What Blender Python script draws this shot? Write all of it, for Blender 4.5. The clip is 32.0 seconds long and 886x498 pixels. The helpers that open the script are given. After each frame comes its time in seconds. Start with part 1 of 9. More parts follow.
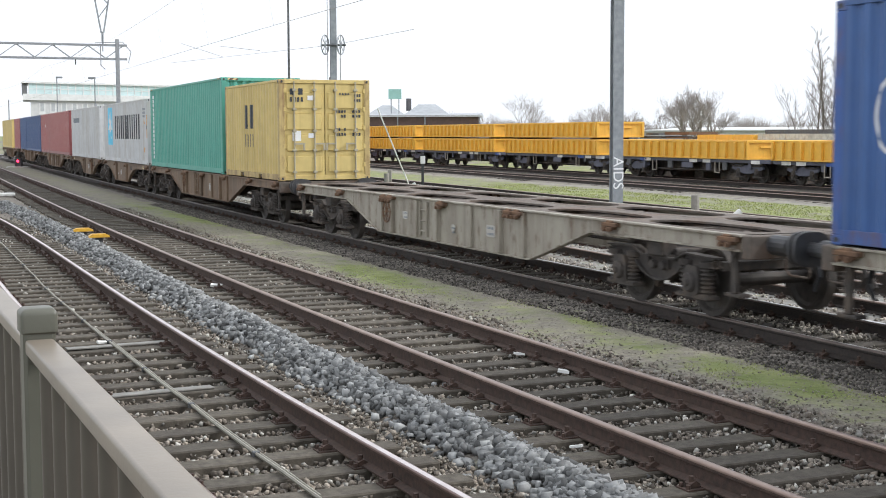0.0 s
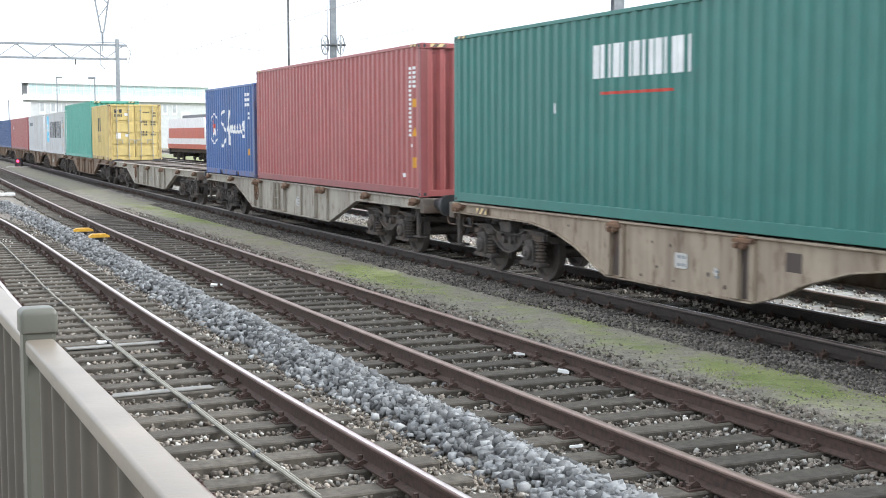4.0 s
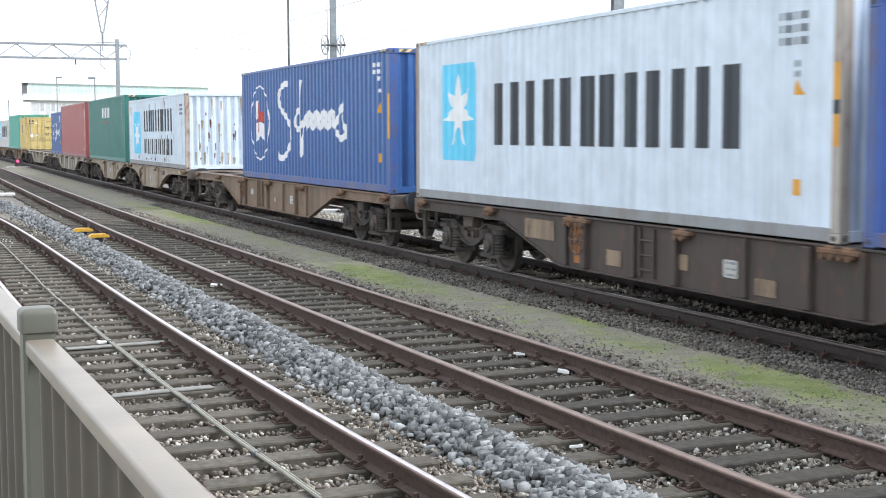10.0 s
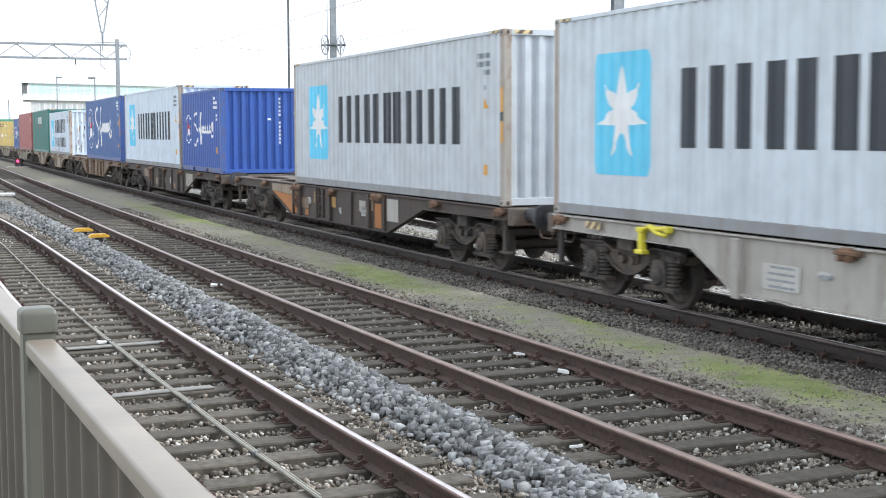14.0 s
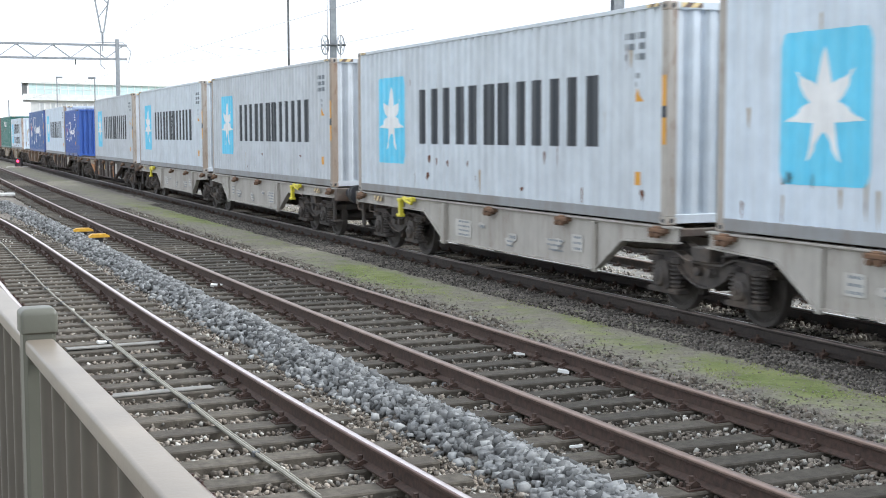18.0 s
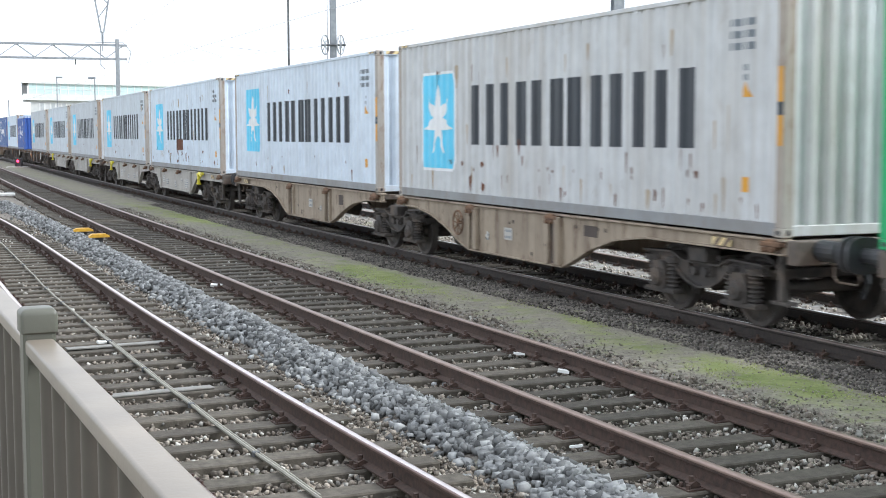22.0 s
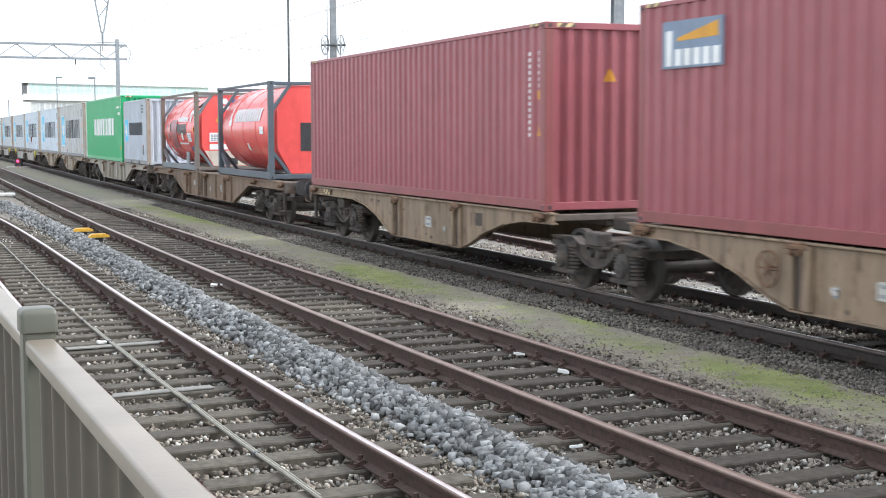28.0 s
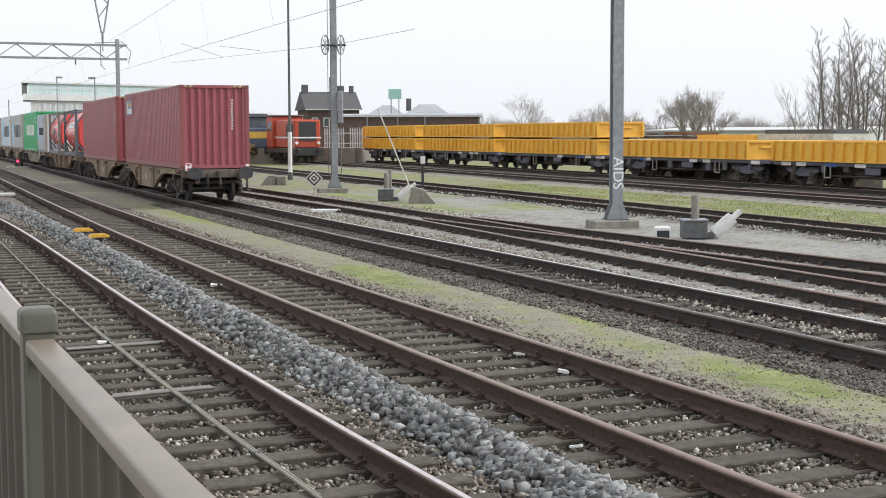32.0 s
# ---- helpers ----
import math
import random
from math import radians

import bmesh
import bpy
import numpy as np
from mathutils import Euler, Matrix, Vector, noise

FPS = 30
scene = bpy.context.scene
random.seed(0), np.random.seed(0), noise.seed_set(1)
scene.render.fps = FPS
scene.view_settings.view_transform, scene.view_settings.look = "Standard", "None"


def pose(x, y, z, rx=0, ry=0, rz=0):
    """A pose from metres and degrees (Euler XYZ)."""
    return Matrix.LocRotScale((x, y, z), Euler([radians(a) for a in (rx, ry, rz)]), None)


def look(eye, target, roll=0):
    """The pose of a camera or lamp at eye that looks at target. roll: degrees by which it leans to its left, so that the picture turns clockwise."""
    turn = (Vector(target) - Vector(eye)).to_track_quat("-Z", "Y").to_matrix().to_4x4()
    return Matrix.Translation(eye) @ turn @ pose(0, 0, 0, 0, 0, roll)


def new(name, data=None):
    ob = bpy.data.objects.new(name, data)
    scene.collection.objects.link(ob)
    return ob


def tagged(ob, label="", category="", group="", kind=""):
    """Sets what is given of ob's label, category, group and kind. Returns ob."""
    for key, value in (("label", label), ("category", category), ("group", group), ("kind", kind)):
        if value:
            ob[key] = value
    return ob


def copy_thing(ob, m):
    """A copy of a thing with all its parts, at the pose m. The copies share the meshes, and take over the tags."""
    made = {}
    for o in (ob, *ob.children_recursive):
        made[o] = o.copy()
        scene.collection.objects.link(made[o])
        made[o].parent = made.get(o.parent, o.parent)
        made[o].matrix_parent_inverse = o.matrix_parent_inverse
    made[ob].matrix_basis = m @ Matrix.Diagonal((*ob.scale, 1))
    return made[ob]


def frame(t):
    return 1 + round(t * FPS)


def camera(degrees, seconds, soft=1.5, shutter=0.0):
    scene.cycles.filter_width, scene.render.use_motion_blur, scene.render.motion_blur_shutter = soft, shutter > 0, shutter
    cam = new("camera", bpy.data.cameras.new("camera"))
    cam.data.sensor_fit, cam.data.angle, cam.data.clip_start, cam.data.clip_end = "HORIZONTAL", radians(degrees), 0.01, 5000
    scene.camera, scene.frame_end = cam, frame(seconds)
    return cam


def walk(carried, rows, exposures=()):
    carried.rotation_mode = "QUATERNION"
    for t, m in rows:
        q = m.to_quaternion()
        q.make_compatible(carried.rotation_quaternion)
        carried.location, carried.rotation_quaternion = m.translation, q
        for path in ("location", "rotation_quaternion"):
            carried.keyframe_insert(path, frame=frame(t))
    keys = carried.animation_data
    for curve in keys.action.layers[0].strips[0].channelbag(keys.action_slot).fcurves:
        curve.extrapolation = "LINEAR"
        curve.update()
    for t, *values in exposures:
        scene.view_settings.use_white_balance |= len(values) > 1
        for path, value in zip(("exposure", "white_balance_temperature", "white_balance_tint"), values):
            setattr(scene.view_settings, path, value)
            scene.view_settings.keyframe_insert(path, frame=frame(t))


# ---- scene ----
# ---- camera: it stands still on the path behind the fence ----
PHI = 0.410588          # the way of the tracks lies this far to the left of the view (radians)
cam = camera(36.23, 32.0, soft=1.0, shutter=0.3)
EYE = pose(0, 0, 2.36, 90 - 4.881, 0, -math.degrees(PHI)) @ pose(0, 0, 0, 0, 0, -0.186)
walk(cam, [(0.0, EYE), (32.0, EYE)],
     exposures=[(0.0, 0.16, 6330, 10), (1.0, 0.20, 6150, 9), (2.0, 0.34, 6100, 9), (3.0, 0.68, 6100, 9), (6.0, 0.68, 6120, 9), (7.0, 0.50, 6120, 9), (8.0, 0.52, 6000, 9), (9.0, 0.64, 6050, 9), (11.0, 0.66, 6120, 9), (13.0, 0.61, 6080, 9), (14.0, 0.58, 6080, 9), (17.0, 0.52, 6080, 9), (19.0, 0.46, 6130, 9), (20.0, 0.45, 6080, 9), (21.0, 0.49, 6080, 9), (23.0, 0.58, 6080, 9), (25.0, 0.63, 6110, 9), (28.0, 0.62, 6120, 9), (29.0, 0.69, 6200, 9), (30.0, 0.43, 6400, 10), (31.0, 0.16, 6450, 10), (32.0, -0.05, 6480, 10)])

# ---- light: an even overcast sky and a weak wide sun ----
world = bpy.data.worlds.new("world")
scene.world = world
world.use_nodes = True
wn = world.node_tree
wn.nodes.clear()
sky = wn.nodes.new("ShaderNodeTexSky")
sky.sky_type, sky.sun_disc = "NISHITA", False
sky.sun_elevation, sky.sun_rotation = radians(38), radians(112)
sky.air_density, sky.dust_density = 1.0, 4.0
grey = wn.nodes.new("ShaderNodeHueSaturation")
grey.inputs["Saturation"].default_value = 0.12
mixw = wn.nodes.new("ShaderNodeMixRGB")
mixw.inputs[0].default_value = 0.72
mixw.inputs[2].default_value = (8.45, 8.75, 9.2, 1)
bg = wn.nodes.new("ShaderNodeBackground")
bg.inputs["Strength"].default_value = 0.148
wout = wn.nodes.new("ShaderNodeOutputWorld")
wn.links.new(sky.outputs[0], grey.inputs["Color"])
wn.links.new(grey.outputs[0], mixw.inputs[1])
wn.links.new(mixw.outputs[0], bg.inputs["Color"])
wn.links.new(bg.outputs[0], wout.inputs[0])
sun = new("sun", bpy.data.lights.new("sun", "SUN"))
sun.data.energy, sun.data.angle, sun.data.color = 2.3, radians(16), (1.0, 0.97, 0.92)
sun.matrix_world = look((40, -16, 34), (0, 0, 0))

# ---- materials ----
def material(name, c1, c2=None, rough=0.7, metal=0.0, scale=8.0, bump=0.15, dirt=None, dirt_scale=1.2,
             dirt_amount=0.5, vary=0.0, streak=False, fine=60.0, island=False, wear=None, wear_amount=0.4, wear_at=(0.56, 0.70), runs=0.0):
    """Two-colour noise grain, a larger dirt pattern, fine bump; vary: change from object to object."""
    m = bpy.data.materials.new(name)
    m.use_nodes = True
    n, l = m.node_tree.nodes, m.node_tree.links
    b = n["Principled BSDF"]
    b.inputs["Roughness"].default_value, b.inputs["Metallic"].default_value = rough, metal
    tc = n.new("ShaderNodeTexCoord")
    src = tc.outputs["Object"]
    if streak:
        mp = n.new("ShaderNodeMapping")
        mp.inputs["Scale"].default_value = (1, 1, 0.12)
        l.new(src, mp.inputs[0])
        dsrc = mp.outputs[0]
    else:
        dsrc = src
    if vary:
        oi = n.new("ShaderNodeObjectInfo")
        ad = n.new("ShaderNodeVectorMath")
        ad.operation = "ADD"
        sc_ = n.new("ShaderNodeMath")
        sc_.operation = "MULTIPLY"
        sc_.inputs[1].default_value = 57.0
        l.new(oi.outputs["Random"], sc_.inputs[0])
        l.new(dsrc, ad.inputs[0])
        l.new(sc_.outputs[0], ad.inputs[1])
        dsrc = ad.outputs[0]
    n1 = n.new("ShaderNodeTexNoise")
    n1.inputs["Scale"].default_value, n1.inputs["Detail"].default_value = scale, 6
    l.new(dsrc if not streak else src, n1.inputs["Vector"])
    mx = n.new("ShaderNodeMixRGB")
    c2 = c2 or tuple(v * 0.8 for v in c1)
    mx.inputs[1].default_value, mx.inputs[2].default_value = (*c1, 1), (*c2, 1)
    r1 = n.new("ShaderNodeMapRange")
    r1.inputs[1].default_value, r1.inputs[2].default_value = 0.35, 0.65
    l.new(n1.outputs[0], r1.inputs[0])
    l.new(r1.outputs[0], mx.inputs[0])
    col = mx.outputs[0]
    if dirt:
        n2 = n.new("ShaderNodeTexNoise")
        n2.inputs["Scale"].default_value, n2.inputs["Detail"].default_value = dirt_scale, 8
        n2.inputs["Roughness"].default_value = 0.65
        l.new(dsrc, n2.inputs["Vector"])
        r2 = n.new("ShaderNodeMapRange")
        r2.inputs[1].default_value, r2.inputs[2].default_value = 0.48, 0.72
        r2.inputs[4].default_value = dirt_amount
        l.new(n2.outputs[0], r2.inputs[0])
        md = n.new("ShaderNodeMixRGB")
        md.inputs[2].default_value = (*dirt, 1)
        l.new(r2.outputs[0], md.inputs[0])
        l.new(col, md.inputs[1])
        col = md.outputs[0]
    if runs:        # narrow runs of dirt down the sheet
        ms = n.new("ShaderNodeMapping")
        ms.inputs["Scale"].default_value = (1, 1, 0.045)
        l.new(src, ms.inputs[0])
        at_run = ms.outputs[0]
        if vary:
            as_ = n.new("ShaderNodeVectorMath")
            as_.operation = "ADD"
            l.new(ms.outputs[0], as_.inputs[0])
            l.new(sc_.outputs[0], as_.inputs[1])
            at_run = as_.outputs[0]
        n5 = n.new("ShaderNodeTexNoise")
        n5.inputs["Scale"].default_value, n5.inputs["Detail"].default_value, n5.inputs["Roughness"].default_value = 7.0, 5, 0.6
        l.new(at_run, n5.inputs["Vector"])
        r5 = n.new("ShaderNodeMapRange")
        r5.inputs[1].default_value, r5.inputs[2].default_value, r5.inputs[4].default_value = 0.50, 0.68, runs
        l.new(n5.outputs[0], r5.inputs[0])
        m5 = n.new("ShaderNodeMixRGB")
        m5.inputs[2].default_value = (*(dirt or c2), 1)
        l.new(r5.outputs[0], m5.inputs[0])
        l.new(col, m5.inputs[1])
        col = m5.outputs[0]
    if wear:
        mw = n.new("ShaderNodeMapping")
        mw.inputs["Scale"].default_value = (1, 1, 0.35)
        l.new(src, mw.inputs[0])
        n4 = n.new("ShaderNodeTexNoise")
        n4.inputs["Scale"].default_value, n4.inputs["Detail"].default_value, n4.inputs["Roughness"].default_value = 5.0, 10, 0.7
        l.new(mw.outputs[0], n4.inputs["Vector"])
        r4 = n.new("ShaderNodeMapRange")
        r4.inputs[1].default_value, r4.inputs[2].default_value, r4.inputs[4].default_value = *wear_at, wear_amount
        l.new(n4.outputs[0], r4.inputs[0])
        m4 = n.new("ShaderNodeMixRGB")
        m4.inputs[2].default_value = (*wear, 1)
        l.new(r4.outputs[0], m4.inputs[0])
        l.new(col, m4.inputs[1])
        col = m4.outputs[0]
    if vary or island:
        if island:
            ge = n.new("ShaderNodeNewGeometry")
            rnd = ge.outputs["Random Per Island"]
        else:
            rnd = oi.outputs["Random"]
        r3 = n.new("ShaderNodeMapRange")
        amount = vary or 0.7
        r3.inputs[3].default_value, r3.inputs[4].default_value = 1 - amount, 1 + amount
        l.new(rnd, r3.inputs[0])
        hs = n.new("ShaderNodeHueSaturation")
        l.new(r3.outputs[0], hs.inputs["Value"])
        l.new(col, hs.inputs["Color"])
        col = hs.outputs[0]
    l.new(col, b.inputs["Base Color"])
    if bump:
        n3 = n.new("ShaderNodeTexNoise")
        n3.inputs["Scale"].default_value, n3.inputs["Detail"].default_value = fine, 4
        l.new(src, n3.inputs["Vector"])
        bp = n.new("ShaderNodeBump")
        bp.inputs["Strength"].default_value, bp.inputs["Distance"].default_value = bump, 0.01
        l.new(n3.outputs[0], bp.inputs["Height"])
        l.new(bp.outputs[0], b.inputs["Normal"])
    return m


def glow(name, c, strength):
    m = bpy.data.materials.new(name)
    m.use_nodes = True
    b = m.node_tree.nodes["Principled BSDF"]
    b.inputs["Base Color"].default_value = (*c, 1)
    b.inputs["Emission Color"].default_value = (*c, 1)
    b.inputs["Emission Strength"].default_value = strength
    return m


RUST = (0.16, 0.075, 0.035)
def paint(name, c, rough=0.5, dirt=None, amount=0.45, c2=None, wear=None, wear_amount=0.3, wear_at=(0.56, 0.70), runs=0.35):
    return material(name, c, c2 or tuple(v * 0.88 for v in c), rough, 0, 3.0, 0.06, dirt or tuple(v * 0.55 + 0.03 for v in c), 0.9, amount, streak=True, fine=25, wear=wear or tuple(v * 0.6 + 0.03 for v in c), wear_amount=wear_amount, wear_at=wear_at, runs=runs, vary=0.02)

M_RAIL_SIDE = material("rail_rust", (0.088, 0.054, 0.042), (0.052, 0.035, 0.029), 0.8, 0.1, 20, 0.3, (0.10, 0.068, 0.045), 3, 0.4)
# Darker copy of the rail rust; the shade beside the train is in its colour.
M_RAIL_DARK = material("rail_dark", (0.048, 0.037, 0.031), (0.03, 0.025, 0.023), 0.75, 0.1, 20, 0.3, (0.075, 0.055, 0.042), 3, 0.4)
# Pale metal for the highlight strip drawn on the near track's rail heads.
M_RAIL_GLINT = material("rail_head_highlight", (0.74, 0.67, 0.66), (0.62, 0.55, 0.54), 0.3, 0.9, 6, 0.05)
M_RAIL_HEAD_WARM = material("rail_head_warm_brown", (0.22, 0.15, 0.13), (0.17, 0.115, 0.10), 0.34, 0.6, 8, 0.05)
M_RAIL_HEAD_RUST = material("rail_head_brown", (0.25, 0.18, 0.15), (0.3, 0.22, 0.18), 0.38, 0.6, 8, 0.05)
M_RAIL_HEAD_BRIGHT = material("rail_head_dull", (0.17, 0.135, 0.118), (0.12, 0.097, 0.086), 0.4, 0.5, 6, 0.03)
M_POLISHED = material("rail_band_polished", (0.72, 0.71, 0.70), (0.62, 0.61, 0.60), 0.28, 0.9, 6, 0.02)
M_SLEEPER = material("sleeper_wood", (0.106, 0.093, 0.073), (0.06, 0.051, 0.04), 0.9, 0, 14, 0.5, (0.06, 0.05, 0.04), 2.5, 0.6, vary=0.18)
M_SLEEPER_DARK = material("sleeper_wood_oily", (0.085, 0.075, 0.062), (0.05, 0.043, 0.036), 0.9, 0, 14, 0.5, (0.04, 0.034, 0.028), 2.5, 0.6, vary=0.2)
M_SLEEPER_NEW = material("sleeper_concrete", (0.40, 0.40, 0.38), (0.32, 0.32, 0.30), 0.85, 0, 12, 0.3, (0.2, 0.18, 0.15), 3, 0.4)
M_STONE_TAN = material("ballast_tan", (0.42, 0.385, 0.33), (0.29, 0.26, 0.225), 0.92, 0, 30, 0.4, (0.42, 0.39, 0.34), 4, 0.5, island=True)
M_STONE_GREY = material("ballast_grey", (0.24, 0.245, 0.243), (0.165, 0.17, 0.171), 0.9, 0, 18, 0.2, (0.42, 0.41, 0.38), 2.5, 0.25, island=True, vary=0.62)
M_STONE_STRIP = material("gravel_fine", (0.29, 0.265, 0.22), (0.20, 0.18, 0.15), 0.92, 0, 30, 0.3, (0.34, 0.31, 0.27), 4, 0.4, island=True, vary=0.4)
M_STONE_BROWN = material("ballast_brown", (0.225, 0.195, 0.158), (0.12, 0.10, 0.082), 0.92, 0, 30, 0.4, (0.34, 0.31, 0.27), 4, 0.5, island=True)
M_STONE_DARK = material("ballast_dark", (0.15, 0.136, 0.12), (0.092, 0.082, 0.071), 0.92, 0, 30, 0.4, (0.22, 0.2, 0.18), 4, 0.5, island=True)
# Handrail paler than the posts; bar paint darkened for the shade beneath it.
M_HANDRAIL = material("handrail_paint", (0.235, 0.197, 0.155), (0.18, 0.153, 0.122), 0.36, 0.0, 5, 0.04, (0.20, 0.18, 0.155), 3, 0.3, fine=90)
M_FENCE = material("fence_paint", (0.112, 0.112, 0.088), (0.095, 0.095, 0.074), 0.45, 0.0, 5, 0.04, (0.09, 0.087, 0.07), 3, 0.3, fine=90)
M_BAR_SHADED = material("fence_bar_shaded", (0.092, 0.08, 0.066), (0.075, 0.066, 0.054), 0.33, 0.0, 5, 0.04, (0.08, 0.072, 0.06), 3, 0.3, fine=90)
M_WIRE = material("wire_grey", (0.30, 0.30, 0.31), (0.24, 0.24, 0.25), 0.6, 0.2, 8, 0.0)
M_STRIP = material("dull_steel_strip", (0.25, 0.245, 0.225), (0.17, 0.165, 0.15), 0.65, 0.1, 9, 0.2, (0.12, 0.11, 0.095), 3, 0.6)
M_STEEL = material("galvanised_steel", (0.33, 0.35, 0.37), (0.25, 0.27, 0.29), 0.55, 0.3, 6, 0.08, (0.2, 0.21, 0.22), 1.2, 0.5, streak=True)
M_DARKSTEEL = material("grey_steel", (0.14, 0.145, 0.15), (0.10, 0.105, 0.11), 0.6, 0.3, 8, 0.1)
M_CONCRETE = material("concrete", (0.30, 0.28, 0.25), (0.22, 0.205, 0.18), 0.9, 0, 9, 0.3, (0.13, 0.12, 0.09), 1.5, 0.6)
M_WHITE = material("white_paint", (0.78, 0.78, 0.76), (0.66, 0.66, 0.64), 0.55, 0, 6, 0.05, (0.45, 0.43, 0.4), 2, 0.35)
M_BLACK = material("black_paint", (0.03, 0.031, 0.035), (0.045, 0.046, 0.05), 0.55, 0, 8, 0.08)
M_YELLOWCAP = material("yellow_plastic", (0.75, 0.43, 0.035), (0.62, 0.34, 0.03), 0.5, 0, 10, 0.05, (0.35, 0.2, 0.05), 5, 0.5)
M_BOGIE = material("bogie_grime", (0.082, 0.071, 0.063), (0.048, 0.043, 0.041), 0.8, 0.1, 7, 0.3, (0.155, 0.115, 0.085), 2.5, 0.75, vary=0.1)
M_WHEEL = material("wheel_steel", (0.092, 0.082, 0.074), (0.06, 0.054, 0.05), 0.6, 0.3, 9, 0.2, (0.14, 0.105, 0.08), 2.0, 0.6)
M_BUFFER = material("buffer_greased", (0.062, 0.064, 0.07), (0.042, 0.043, 0.047), 0.5, 0.2, 9, 0.2, (0.11, 0.09, 0.075), 2.0, 0.5)
M_DECK = material("wagon_deck_grime", (0.165, 0.138, 0.118), (0.10, 0.084, 0.072), 0.85, 0, 7, 0.25, RUST, 1.6, 0.5)
M_RUSTY = material("rusty_iron", (0.235, 0.135, 0.078), (0.135, 0.08, 0.052), 0.85, 0.1, 12, 0.3, (0.09, 0.06, 0.045), 3, 0.6)
M_SILL_GREY = paint("sill_grey_olive", (0.385, 0.355, 0.295), 0.6, (0.13, 0.10, 0.075), 0.75, wear=(0.12, 0.07, 0.04), wear_amount=0.65, wear_at=(0.54, 0.63), runs=0.55)
M_SILL_BROWN = paint("sill_brown", (0.23, 0.16, 0.108), 0.7, (0.08, 0.06, 0.046), 0.85, wear=(0.14, 0.07, 0.036), wear_amount=0.7, wear_at=(0.54, 0.63), runs=0.55)
M_SILL_DARK = paint("sill_dark_brown", (0.075, 0.058, 0.05), 0.7, (0.04, 0.033, 0.03), 0.6, wear=(0.14, 0.07, 0.04), wear_amount=0.6, wear_at=(0.56, 0.64), runs=0.5)
M_SILL_PALE = paint("sill_pale_grey", (0.43, 0.41, 0.375), 0.6, (0.23, 0.20, 0.17), 0.7, wear=(0.17, 0.12, 0.08), wear_amount=0.5, wear_at=(0.55, 0.68), runs=0.45)
M_SILL_SAND = paint("sill_sand", (0.37, 0.305, 0.23), 0.7, (0.14, 0.105, 0.078), 0.75, wear=(0.11, 0.065, 0.04), wear_amount=0.65, wear_at=(0.54, 0.63), runs=0.55)
M_SILL_TAN = paint("sill_tan", (0.31, 0.23, 0.155), 0.7, (0.10, 0.072, 0.052), 0.85, wear=(0.085, 0.045, 0.026), wear_amount=0.75, wear_at=(0.54, 0.63), runs=0.55)
M_ORANGE_PATCH = paint("orange_patch", (0.42, 0.17, 0.05), 0.7)
M_OCHRE_PATCH = paint("ochre_patch", (0.46, 0.28, 0.09), 0.7, (0.25, 0.14, 0.06), 0.6)
M_SAFETY = paint("safety_yellow", (0.80, 0.70, 0.05), 0.5)

